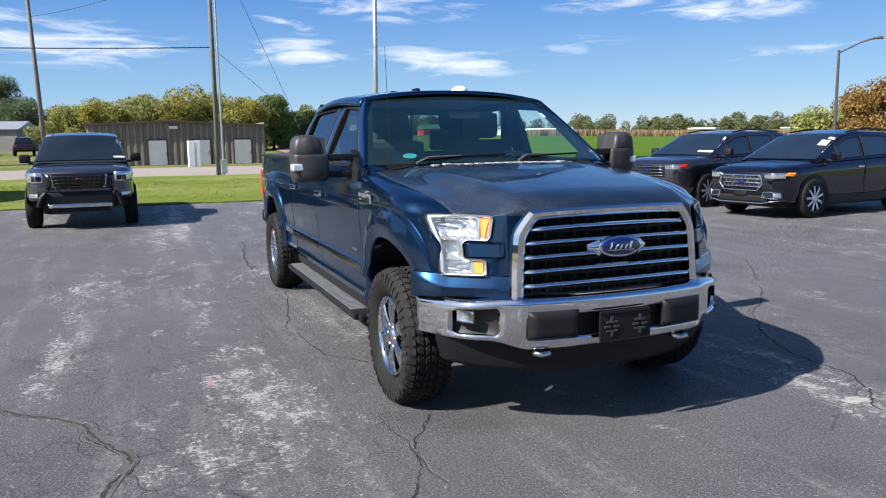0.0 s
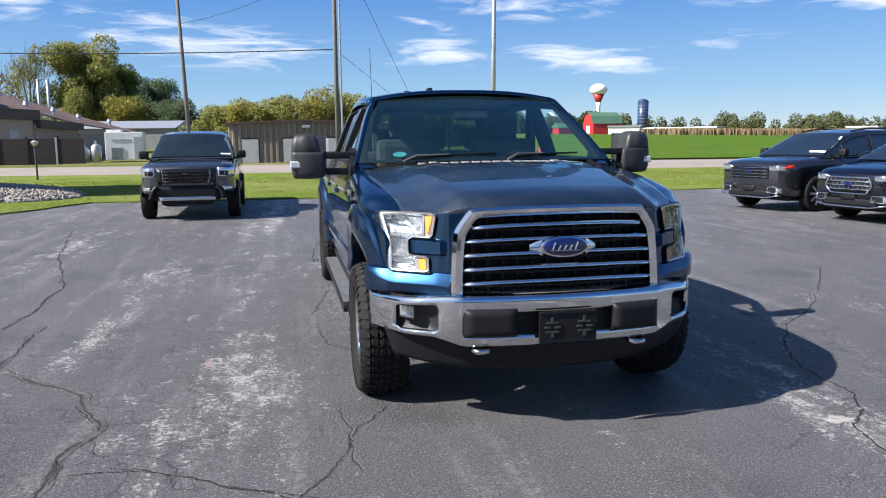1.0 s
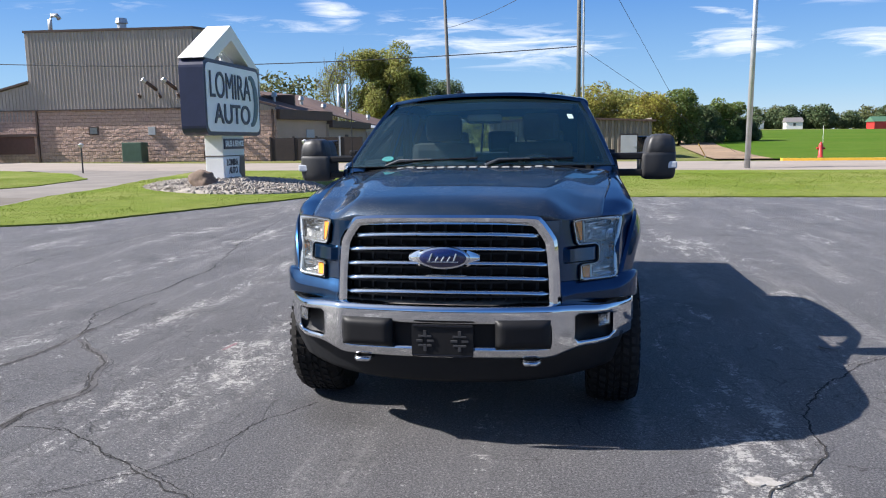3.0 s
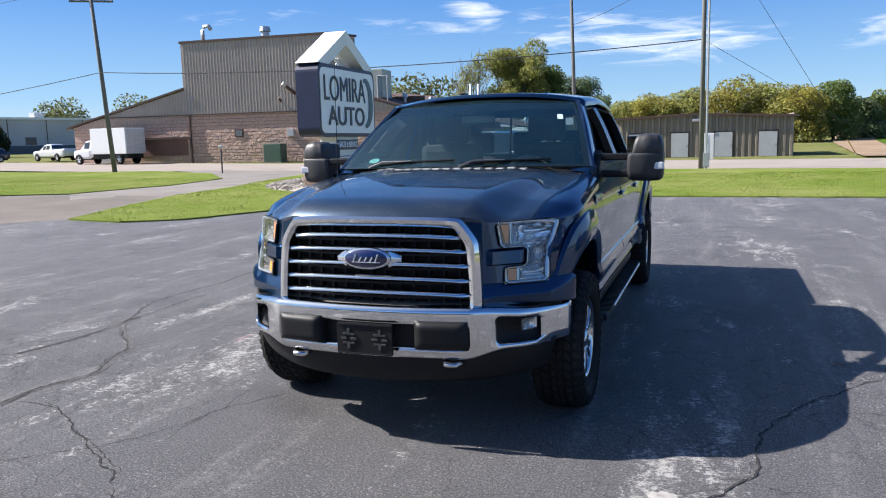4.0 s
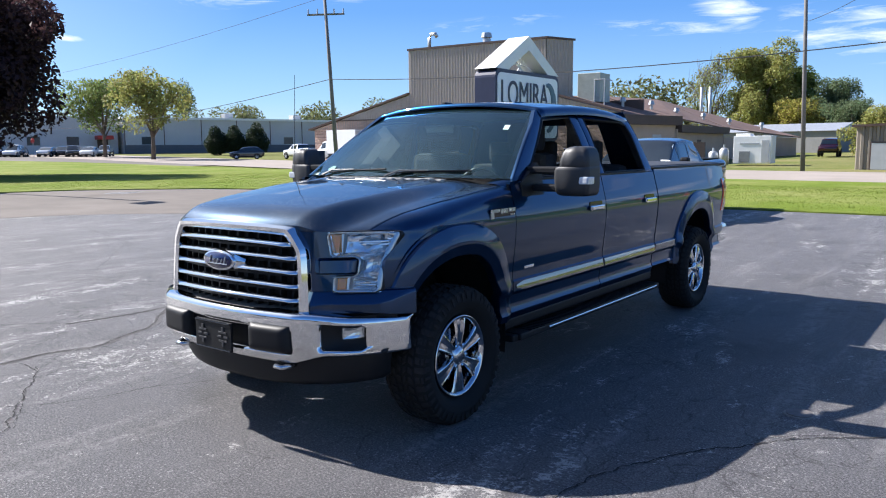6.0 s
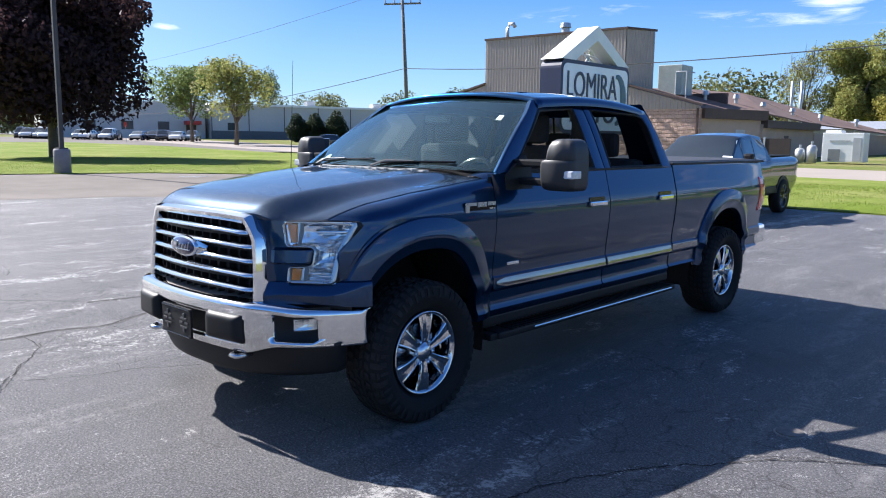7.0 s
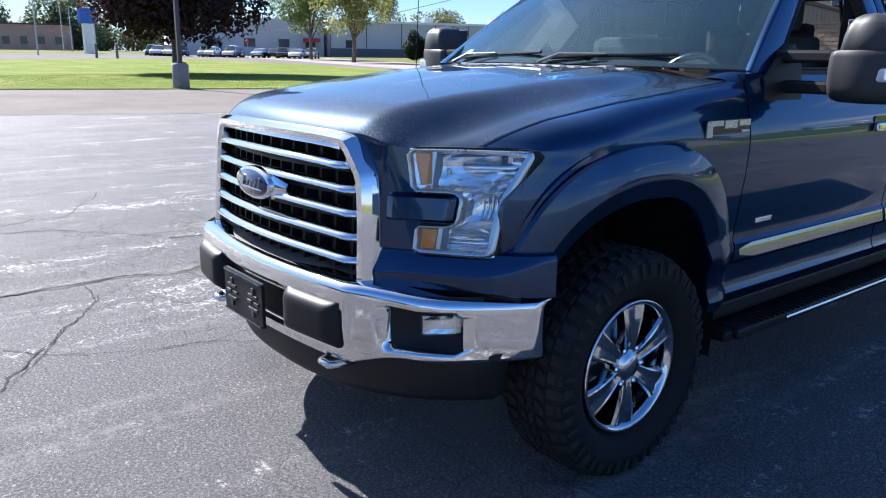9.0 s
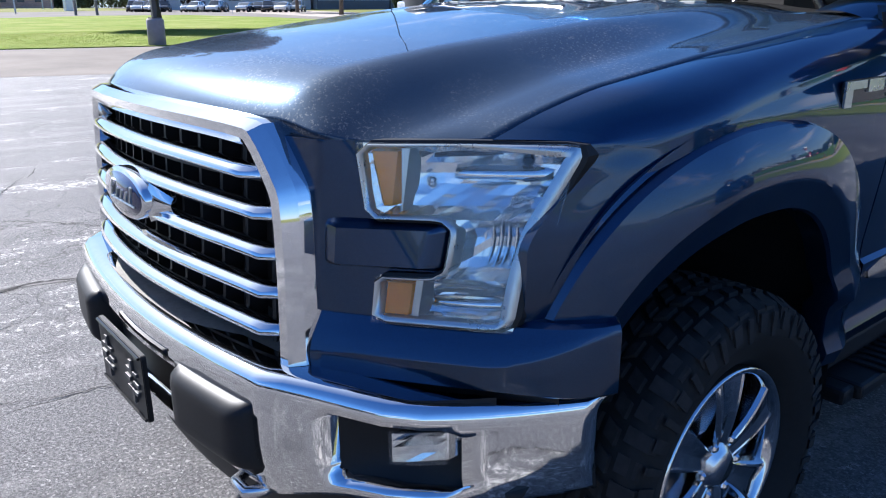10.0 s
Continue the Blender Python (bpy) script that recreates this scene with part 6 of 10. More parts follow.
GLOSS_BLACK = surface("gloss black", (0.008, 0.008, 0.009), 0.12, vary=0.1)
SOFT_BLACK = surface("dark cloth", (0.035, 0.035, 0.037), 0.85, vary=0.2, scale=10, fine=150, bump=0.001, Specular_IOR_Level=0.1)
DASH = surface("grey dashboard", (0.26, 0.27, 0.25), 0.7, vary=0.1, scale=8, fine=120)
RUBBER = surface("tyre rubber", (0.013, 0.0125, 0.012), 0.75, vary=0.3, scale=5, fine=80, bump=0.0015, Specular_IOR_Level=0.2)
DUSTY_RUBBER = surface("dusty tread rubber", (0.024, 0.0225, 0.0215), 0.9, vary=0.4, scale=7, fine=60, bump=0.002, Specular_IOR_Level=0.2)
CABIN_GLASS = glass("clear glass", (0.78, 0.83, 0.81))
# windshield: teal film and bluish gloss paint in the reflected sky
DUSTY_SKY_GLASS = glass("dusty sky-tinted windshield glass", (0.72, 0.95, 0.92), 0.016, ior=1.75, film_colour=(0.16, 0.5, 0.56), gloss_colour=(0.74, 0.95, 1.0))
TINTED_GLASS = glass("tinted glass", (0.42, 0.46, 0.46))
LENS = glass("hazed lamp lens", (0.98, 0.99, 0.99), 0.04, film_colour=(0.75, 0.78, 0.8))
AMBER = surface("amber reflector", (0.92, 0.3, 0.012), 0.2, vary=0.1, coat=0.5)
TAIL_RED = surface("red tail lens", (0.65, 0.03, 0.015), 0.25, vary=0.1, coat=1.0)
BADGE_BLUE = surface("badge blue", (0.006, 0.012, 0.07), 0.15, vary=0.1, coat=1.0)
REFLECTOR = surface("lamp reflector", (0.66, 0.68, 0.7), 0.1, 1.0, vary=0.1, scale=30, fine=120, bump=0.002)
LAMP_BASE = surface("lamp reflector bowl", (0.76, 0.78, 0.8), 0.14, 0.87, vary=0.08, scale=20, fine=120)
ALLOY = surface("dark chromed alloy", (0.58, 0.59, 0.61), 0.08, 1.0, vary=0.12, scale=9, fine=90)
LAMP_RIM = surface("pale silver rim", (0.5, 0.525, 0.53), 0.28, 0.85, vary=0.08, scale=12, fine=60)
SIGNAL = surface("pale lens", (0.6, 0.62, 0.65), 0.12, vary=0.2, scale=40, fine=150, coat=1.0)
CARRIER_GREY = surface("worn grey plastic", (0.04, 0.04, 0.042), 0.5, vary=0.2)
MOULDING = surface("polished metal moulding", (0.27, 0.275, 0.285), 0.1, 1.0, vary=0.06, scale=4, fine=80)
TEAL = surface("teal sticker", (0.015, 0.17, 0.17), 0.5, vary=0.4, scale=60)


def grid(bm, nu, nv, at, keep=None):
    """A skin of nu by nv cells; at(u, v) gives the place for u, v from 0 to 1; keep(i, j) tells which cells stay."""
    rows = [[bm.verts.new(at(i / nu, j / nv)) for j in range(nv + 1)] for i in range(nu + 1)]
    for i in range(nu):
        for j in range(nv):
            if keep is None or keep(i, j):
                bm.faces.new((rows[i][j], rows[i + 1][j], rows[i + 1][j + 1], rows[i][j + 1]))
    loose = [v for v in bm.verts if not v.link_faces]
    if loose:
        bmesh.ops.delete(bm, geom=loose, context="VERTS")
    return rows


def facing(bm, way):
    """Turns all faces of a pane to one side."""
    bm.normal_update()
    bmesh.ops.reverse_faces(bm, faces=[f for f in bm.faces if f.normal.dot(Vector(way)) < 0])
    return bm


def fold(bm, vec):
    """Turns the open rim of a skin inwards, so that the sheet has an edge."""
    rim = [e for e in bm.edges if len(e.link_faces) == 1]
    made = bmesh.ops.extrude_edge_only(bm, edges=rim)["geom"]
    for v in (g for g in made if isinstance(g, bmesh.types.BMVert)):
        v.co += vec(v.co) if callable(vec) else Vector(vec)
    return bm


def curve(points):
    """Piecewise-linear function through points, softened."""
    xs, ys = [p[0] for p in points], [p[1] for p in points]
    return lambda q: float(np.interp(q, xs, ys))


SIDE = [(0.46, 0.92), (0.51, 0.952), (0.55, 0.965), (0.575, 0.948), (0.672, 0.956), (0.684, 0.983), (0.748, 0.985), (0.76, 0.974), (0.80, 0.974), (0.90, 0.985), (1.02, 0.998), (1.12, 1.003), (1.18, 0.999), (1.24, 0.985), (1.31, 0.967), (1.40, 0.945)]
side_z = curve(SIDE)


def side_x(Y, z):
    x = side_z(z)
    if Y < -0.12:
        x *= 1 - 0.097 * ((-Y - 0.12) / 0.42) ** 1.42
    if Y > 4.3:
        x *= 1 - 0.035 * ((Y - 4.3) / 0.7) ** 2
    return x


def front_y(x, z):
    """The nose: nearly flat across the grille, swept back past it."""
    ax = abs(x)
    return -0.865 + 0.27 * x * x + 0.067 * (z - 0.95) + (0.36 + 0.87 * (z - 0.86)) * max(0.0, ax - 0.585)


def nose_y(x):
    return front_y(x, 1.19) + 0.012


seam_z = curve([(-0.7, 1.160), (-0.525, 1.186), (-0.3, 1.243), (0.0, 1.292), (0.3, 1.328), (0.62, 1.362)])
crown_z = curve([(-0.9, 1.235), (-0.8, 1.262), (-0.65, 1.292), (-0.4, 1.328), (0.0, 1.375), (0.3, 1.402), (0.6, 1.42)])


def seam_x(Y):
    return 0.80 + 0.085 * smoothstep(-0.6, 0.3, Y)


def hood_z(x, Y):
    ax = abs(x)
    k = smoothstep(-0.85, 0.5, Y)
    e0, e1 = 0.49 + 0.12 * k, 0.68 + 0.10 * k
    t = min(1.0, max(0.0, (ax - e0) / (e1 - e0)))
    s = 1 - (0.45 * t + 0.55 * t * t * (3 - 2 * t))
    z = seam_z(Y) + (crown_z(Y) - seam_z(Y)) * s - 0.02 * (ax / 0.6) ** 2 * s
    z += 0.010 * (1 - s) * (1 - smoothstep(e1, e1 + 0.12, ax))
    # two folds that run forward from the cowl
    fold_x = 0.43 + 0.1 * (0.5 - Y)
    z += 0.007 * smoothstep(-0.3, 0.5, Y) * (1 - smoothstep(0.0, 0.09, abs(ax - fold_x)))
    nose = Y - nose_y(x)
    z -= (0.014 + 0.044 * s) * math.exp(-max(0.0, nose) / 0.05)
    return z


def arch(Y, centre, a, b):
    d = (Y - centre) / a
    return 0.42 + b * max(0.0, 1 - abs(d) ** 2.3) ** (1 / 2.3) if abs(d) < 1 else 0.0


def stations(y0, y1, centre=None, a=0.0, n=24):
    ys = set(round(y0 + (y1 - y0) * i / n, 4) for i in range(n + 1))
    if centre is not None:
        ys = {y for y in ys if abs(y - centre) > a + 0.01} | {y0, y1}
        for i in range(41):
            y = centre - a * math.cos(math.pi * i / 40)
            if y0 < y < y1:
                ys.add(round(y, 4))
        for y in (centre - a - 0.001, centre + a + 0.001):
            if y0 < y < y1:
                ys.add(round(y, 4))
    return sorted(ys)


TRUCK_Y = 4.76
WHEEL_Z = 0.398
REAR = 4.03


def body_panel(name, s, ys, low, high, root, label="", rows=40, rear_cut=None):
    """A door, fender or bed side. low(Y), high(Y): its edges."""
    bm = bmesh.new()
    cols = []
    for Y in ys:
        z0, z1 = low(Y), high(Y)
        zs = [z0 + (z1 - z0) * j / rows for j in range(rows + 1)]
        for z, _ in SIDE[4:8]:
            j = round((z - z0) / (z1 - z0) * rows)
            if 0 < j < rows:
                zs[j] = z
        cols.append([bm.verts.new((s * side_x(Y, z), Y, z)) for z in zs])
    for a, b in zip(cols, cols[1:]):
        for j in range(rows):
            bm.faces.new((a[j], b[j], b[j + 1], a[j + 1]))
    fold(bm, (-0.03 * s, 0, 0))
    bmesh.ops.recalc_face_normals(bm, faces=bm.faces)
    ob = part(name, bm, PAINT, root, label, True)
    ob.data.set_sharp_from_angle(angle=radians(28))
    return ob


def build_fender(s, root):
    """Side skin over the wheel, rolled over on top to meet the hood."""
    ys = stations(-0.535, 0.598, 0.0, 0.49)
    bm = bmesh.new()
    cols = []
    for Y in ys:
        z0 = max(0.50, arch(Y, 0.0, 0.49, 0.64))
        if Y < -0.3:
            z0 = max(z0, 0.864)
        k = 1 - smoothstep(-0.535, -0.2, Y)
        back = lambda z: 0.125 * k * smoothstep(0.98, 1.165, z)
        zt = (seam_z(Y) - 0.085) * (1 - k) + 1.163 * k
        zs = [z0 + (zt - z0) * j / 30 for j in range(31)]
        col = [(s * (side_x(Y + back(z), z) - 0.03 * k * smoothstep(0.9, 1.16, z)), Y + back(z), z) for z in zs]
        x1, z1 = seam_x(Y) + 0.004, hood_z(seam_x(Y), max(Y, nose_y(seam_x(Y)))) - 0.001
        y_side = col[-1][1]
        x0 = abs(col[-1][0])
        for j in range(1, 15):
            a = math.pi / 2 * j / 14
            k2 = math.cos(a) ** 0.9
            col.append((s * (x1 + (x0 - x1) * k2), Y + (y_side - Y) * k2, zt + (z1 - zt) * math.sin(a)))
        cols.append([bm.verts.new(c) for c in col])
    for a, b in zip(cols, cols[1:]):
        for j in range(len(a) - 1):
            bm.faces.new((a[j], b[j], b[j + 1], a[j + 1]))
    fold(bm, lambda c: Vector((-0.02 * s, 0, -0.015 if c.z > 1.1 else 0)))
    bmesh.ops.recalc_face_normals(bm, faces=bm.faces)
    part("fender", bm, PAINT, root, "", True).data.set_sharp_from_angle(angle=radians(32))


def build_flare(s, centre, root):
    """Painted flare round a wheel opening: a swept band that stands proud."""
    bm = bmesh.new()
    n = 48
    prof = [(0.0, 0.000), (0.006, -0.014), (0.016, -0.008), (0.024, 0.006), (0.06, 0.020), (0.10, 0.031), (0.116, 0.034), (0.121, 0.032), (0.145, 0.026), (0.168, 0.020), (0.172, 0.012), (0.172, -0.04)]
    first, last = (31.0, 176.0) if centre < 1 else (4.0, 176.0)
    rows = []
    for i in range(n + 1):
        th = radians(first + (last - first) * i / n)
        c, q = math.cos(th), math.sin(th)
        e = 2 / 2.5
        ring = []
        for d, out in prof:
            w = d * (0.62 + 0.38 * max(0.0, q))
            fade = 1 - d / 0.172
            a, b = 0.575 + (0.045 * fade if c < 0 else 0.0) * abs(c) ** 0.5 - w, 0.757 + 0.016 * fade - w * 1.08
            Y = centre - a * math.copysign(abs(c) ** e, c)
            z = 0.42 + b * math.copysign(abs(q) ** e, q)
            if z < 0.42:
                z = 0.42 + (z - 0.42) * 0.6
            x = side_x(Y, max(0.5, z)) + out + (0.008 if d > 0.02 else 0)
            ring.append(bm.verts.new((s * x, Y, z)))
        rows.append(ring)
    for a, b in zip(rows, rows[1:]):
        for j in range(len(prof) - 1):
            bm.faces.new((a[j], b[j], b[j + 1], a[j + 1]))
    bmesh.ops.recalc_face_normals(bm, faces=bm.faces)
    part("wheel_flare", bm, PAINT, root, "", True).data.set_sharp_from_angle(angle=radians(28))
    # dark liner
    bm = bmesh.new()
    lo = 0.13 if centre < 1 else -0.06
    grid(bm, 24, 1, lambda u, v: Vector((s * (0.88 + 0.09 * smoothstep(0.0, 0.25, u) - 0.45 * v), centre - 0.53 * math.cos(math.pi * (lo + (1.06 - lo) * u)), 0.42 + 0.62 * math.sin(math.pi * (lo + (1.06 - lo) * u)))))
    ring = [bm.verts.new((s * 0.47, centre - 0.53 * math.cos(math.pi * i / 16), 0.42 + 0.62 * math.sin(math.pi * i / 16))) for i in range(17)]
    bm.faces.new(ring)
    part("wheel_liner", bm, BLACK, root)


def hood_rear(x):
    return 0.33 + 0.28 * x * x + 0.09 * smoothstep(0.45, 0.8, abs(x))


def build_hood(root):
    bm = bmesh.new()

    def at(u, v):
        w = 2 * u - 1
        x = w * 0.84
        y0, y1 = nose_y(x), hood_rear(x)
        Y = y0 + (y1 - y0) * (v ** 1.6)
        x = w * seam_x(Y)
        y0 = nose_y(x)
        y1 = hood_rear(x)
        Y = y0 + (y1 - y0) * (v ** 1.6)
        return Vector((x, Y, hood_z(x, Y)))
    grid(bm, 72, 48, at)
    fold(bm, lambda c: Vector((0, 0.012 if c.y < -0.3 else 0, -0.03)))
    bmesh.ops.recalc_face_normals(bm, faces=bm.faces)
    part("hood", bm, HOOD_PAINT, root, "dark blue hood with raised centre and dust", True)
    # cowl panel with louvres, under the wipers
    cowl = bmesh.new()
    def tray(x, v):
        return Vector((x, hood_rear(x) - 0.01 + 0.15 * v, hood_z(x, hood_rear(x)) - 0.014 + 0.018 * v))
    grid(cowl, 30, 4, lambda u, v: tray((2 * u - 1) * 0.8, v))
    c = part("cowl", cowl, BLACK, root, "black cowl with pale louvres", True)
    for i in range(-7, 8):
        x = i * 0.072
        c0 = tray(x, 0.3)
        part("louvre", boxed(x - 0.024, x + 0.024, c0.y, c0.y + 0.055, c0.z, c0.z + 0.012, 0.003), surface("dusty grey plastic", (0.38, 0.38, 0.37), 0.7) if i == -7 else bpy.data.materials["dusty grey plastic"], c)


def windshield(u, v):
    """u across from the right, v up."""
    w = 2 * u - 1
    half = 0.912 - 0.2 * v
    x = w * half
    Y = (0.44 + 0.23 * w * w) + (0.83 - 0.19 * w * w) * v
    z = 1.412 - 0.012 * w * w + (0.478 - 0.025 * w * w) * v + 0.025 * math.sin(math.pi * v)
    return Vector((x, Y, z))


def green_x(z):
    return 0.945 - 0.385 * (z - 1.385) - 0.09 * max(0.0, z - 1.6) ** 2 * 4


def ring_panel(outer, inner, s, root, name, material, lift=0.0, n=10, depth=0.03):
    """A flat frame between two loops given in Y and z, laid on the slope of the cab's side."""
    bm = bmesh.new()

    def loop(pts):
        out = []
        k = len(pts)
        for i in range(k):
            a, b = pts[i], pts[(i + 1) % k]
            for j in range(n):
                out.append((a[0] + (b[0] - a[0]) * j / n, a[1] + (b[1] - a[1]) * j / n))
        return out
    o, i2 = loop(outer), loop(inner)
    vo = [bm.verts.new((s * (green_x(z) + lift), Y, z)) for Y, z in o]
    vm = [bm.verts.new((s * (green_x((z + q) / 2) + lift + 0.006), (Y + p) / 2, (z + q) / 2)) for (Y, z), (p, q) in zip(o, i2)]
    vi = [bm.verts.new((s * (green_x(z) + lift), Y, z)) for Y, z in i2]
    k = len(vo)
    for a, b in ((vo, vm), (vm, vi)):
        for i in range(k):
            bm.faces.new((a[i], a[(i + 1) % k], b[(i + 1) % k], b[i]))
    fold(bm, (-depth * s, 0, -0.004))
    bmesh.ops.recalc_face_normals(bm, faces=bm.faces)
    ob = part(name, bm, material, root, "", True)
    ob.data.set_sharp_from_angle(angle=radians(32))
    return ob


def inset(pts, d):
    c = (sum(p[0] for p in pts) / len(pts), sum(p[1] for p in pts) / len(pts))
    out = []
    for p in pts:
        r = math.hypot(p[0] - c[0], p[1] - c[1])
        out.append((p[0] + (c[0] - p[0]) * d / r, p[1] + (c[1] - p[1]) * d / r))
    return out


def build_cab(root):
    # glass in front
    bm = bmesh.new()
    grid(bm, 24, 16, windshield)
    w = part("windshield", facing(bm, (0, -1, 1)), DUSTY_SKY_GLASS, root, "clear laminated windshield", True)
    w.visible_shadow = False
    bm = bmesh.new()
    for u0, u1, v0, v1 in ((0, 1, 0, 0.035), (0, 1, 0.955, 1), (0, 0.022, 0, 1), (0.978, 1, 0, 1)):
        grid(bm, 24, 16, lambda u, v: windshield(u0 + (u1 - u0) * u, v0 + (v1 - v0) * v) + Vector((0, 0.004, -0.004)))
    part("glass_border", bm, GLOSS_BLACK, w)
    bm = bmesh.new()
    grid(bm, 8, 6, lambda u, v: windshield(0.1475 + 0.025 * (2 * u - 1) * math.sqrt(1 - (0.96 * (2 * v - 1)) ** 2), 0.088 + 0.03 * (2 * v - 1)) + Vector((0, -0.003, 0.003)))
    part("round_sticker", bm, TEAL, w, "teal sticker")
    bm = bmesh.new()
    grid(bm, 2, 2, lambda u, v: windshield(0.896 + 0.025 * u, 0.64 + 0.08 * v) + Vector((0, -0.003, 0.003)))
    part("paper_sticker", bm, surface("faded paper", (0.42, 0.55, 0.52), 0.7), w, "pale service sticker")
    # roof
    bm = bmesh.new()

    def roof(u, v):
        w2 = 2 * u - 1
        y0 = windshield(u, 1.0).y
        Y = y0 + (2.825 - 0.03 * w2 * w2 - y0) * v
        x = w2 * (0.685 + 0.01 * math.sin(math.pi * v))
        z = 1.878 + 0.05 * (1 - abs(w2) ** 2.6) + 0.042 * math.sin(math.pi * min(1.0, v * 0.86 + 0.06)) - 0.02 * v ** 4
        if v == 0:
            z -= 0.006
        return Vector((x, Y, z))
    grid(bm, 36, 24, roof)
    # roll the rim down to the door frames
    for s in (-1, 1):
        u = 0.0 if s < 0 else 1.0
        grid(bm, 24, 6, lambda a, b: roof(u, a) + Vector((s * 0.085 * math.sin(b * math.pi / 2), 0, -0.05 * (1 - math.cos(b * math.pi / 2)))))
    bmesh.ops.remove_doubles(bm, verts=bm.verts, dist=0.0006)
    fold(bm, (0, 0, -0.02))
    bmesh.ops.recalc_face_normals(bm, faces=bm.faces)
    r = part("roof", bm, PAINT, root, "", True)
    for x in (-0.42, 0.42):
        part("roof_rib", boxed(x - 0.02, x + 0.02, 1.55, 2.6, 1.938, 1.945, 0.003), PAINT, r)
    part("antenna_fin", boxed(-0.26, -0.22, 1.5, 1.6, 1.94, 1.968, 0.01), BLACK, r)
    for s in (-1, 1):
        # front pillar between glass and door
        bm = bmesh.new()

        def pillar(a, b):
            p = windshield(1.0 if s > 0 else 0.0, a)
            z = 1.39 + (1.862 - 1.39) * a
            q = Vector((s * green_x(z), 0.66 + (1.28 - 0.66) * a, z))
            m = p.lerp(q, b)
            return m + Vector((s * 0.006, -0.004, 0.003)) * math.sin(math.pi * b)
        grid(bm, 14, 8, pillar)
        fold(bm, (0, 0.02, -0.01))
        part("front_pillar", bm, PAINT, root, "", True).data.set_sharp_from_angle(angle=radians(32))
        # painted corner between hood, pillar and door, and the dark gap before the door
        bm = bmesh.new()
        c4 = [Vector((s * x, y, z)) for x, y, z in ((0.79, 0.56, 1.372), (0.925, 0.585, 1.345), (0.95, 0.69, 1.39), (0.80, 0.70, 1.406))]
        grid(bm, 8, 6, lambda u, v: c4[0].lerp(c4[1], u).lerp(c4[3].lerp(c4[2], u), v) + Vector((0, 0, 0.012 * math.sin(math.pi * u))))
        part("cowl_corner", facing(bm, (0, 0, 1)), PAINT, root, "", True)
        bm = bmesh.new()
        grid(bm, 2, 30, lambda u, v: Vector((s * (side_x(0.6, 0.52 + 0.85 * v) - 0.009), 0.575 + 0.055 * u, 0.52 + 0.85 * v)))
        part("door_gap", facing(bm, (s, 0, 0)), BLACK, root)
        front_o = [(0.66, 1.388), (1.28, 1.865), (1.87, 1.885), (1.918, 1.388)]
        front_i = [(0.84, 1.405), (1.315, 1.80), (1.745, 1.825), (1.785, 1.405)]
        rear_o = [(1.93, 1.388), (1.882, 1.885), (2.74, 1.868), (2.825, 1.83), (2.862, 1.74), (2.966, 1.388)]
        rear_i = [(2.01, 1.405), (1.975, 1.822), (2.64, 1.81), (2.73, 1.785), (2.765, 1.71), (2.80, 1.405)]
        door_f = body_panel("front_door", s, stations(0.605, 1.915, None, n=26), lambda Y: 0.50, lambda Y: 1.386, root)
        door_r = body_panel("rear_door", s, stations(1.925, 2.965, REAR, 0.6, n=22), lambda Y: 0.50, lambda Y: 1.386, root)
        for door, o, i2, tint in ((door_f, front_o, front_i, CABIN_GLASS), (door_r, rear_o, rear_i, TINTED_GLASS if s < 0 else CABIN_GLASS)):
            ring_panel(o, i2, s, door, "window_frame", PAINT)
            ring_panel(inset(i2, -0.012), inset(i2, 0.014), s, door, "window_seal", BLACK, 0.002, depth=0.05)
            if s > 0:
                continue  # the driver's side windows are wound down
            bm = bmesh.new()
            f = bm.faces.new([bm.verts.new((s * (green_x(z) - 0.014), Y, z)) for Y, z in i2])
            f.normal_update()
            if f.normal.x * s < 0:
                f.normal_flip()
            g = part("side_glass", bm, tint, door)
            g.visible_shadow = False
        # belt strip
        part("belt_strip", boxed(s * 0.945 - 0.008, s * 0.945 + 0.008, 0.86, 2.8, 1.383, 1.4, 0.004), BLACK, door_f)
        for Y, door in ((1.74, door_f), (2.77, door_r)):
            x = side_x(Y, 1.15)
            cup = part("handle_cup", plate(rounded(0.21, 0.095, 0.02), 0.012, Matrix.Translation((s * (x + 0.001), Y, 1.152)) @ (FACE_X if s > 0 else FACE_X @ Matrix.Rotation(math.pi, 4, "Y"))), GLOSS_BLACK, door)
            part("handle", boxed(s * (x + 0.016) - 0.012, s * (x + 0.016) + 0.012, Y - 0.115, Y + 0.105, 1.133, 1.172, 0.01), CHROME, cup, "chrome handle")
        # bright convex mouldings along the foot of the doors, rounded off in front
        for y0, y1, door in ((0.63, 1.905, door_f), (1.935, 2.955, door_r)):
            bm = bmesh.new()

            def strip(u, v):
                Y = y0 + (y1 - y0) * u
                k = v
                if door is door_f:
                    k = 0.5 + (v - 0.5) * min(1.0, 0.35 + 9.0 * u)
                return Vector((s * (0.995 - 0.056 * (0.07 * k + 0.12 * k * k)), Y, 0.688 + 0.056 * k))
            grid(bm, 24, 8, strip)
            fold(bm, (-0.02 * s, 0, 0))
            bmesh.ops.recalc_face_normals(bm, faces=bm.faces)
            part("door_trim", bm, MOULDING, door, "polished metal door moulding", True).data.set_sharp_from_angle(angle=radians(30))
        part("rocker", boxed(s * 0.90 - 0.045, s * 0.90 + 0.045, 0.52, 3.0, 0.43, 0.51, 0.02), BLACK, root)
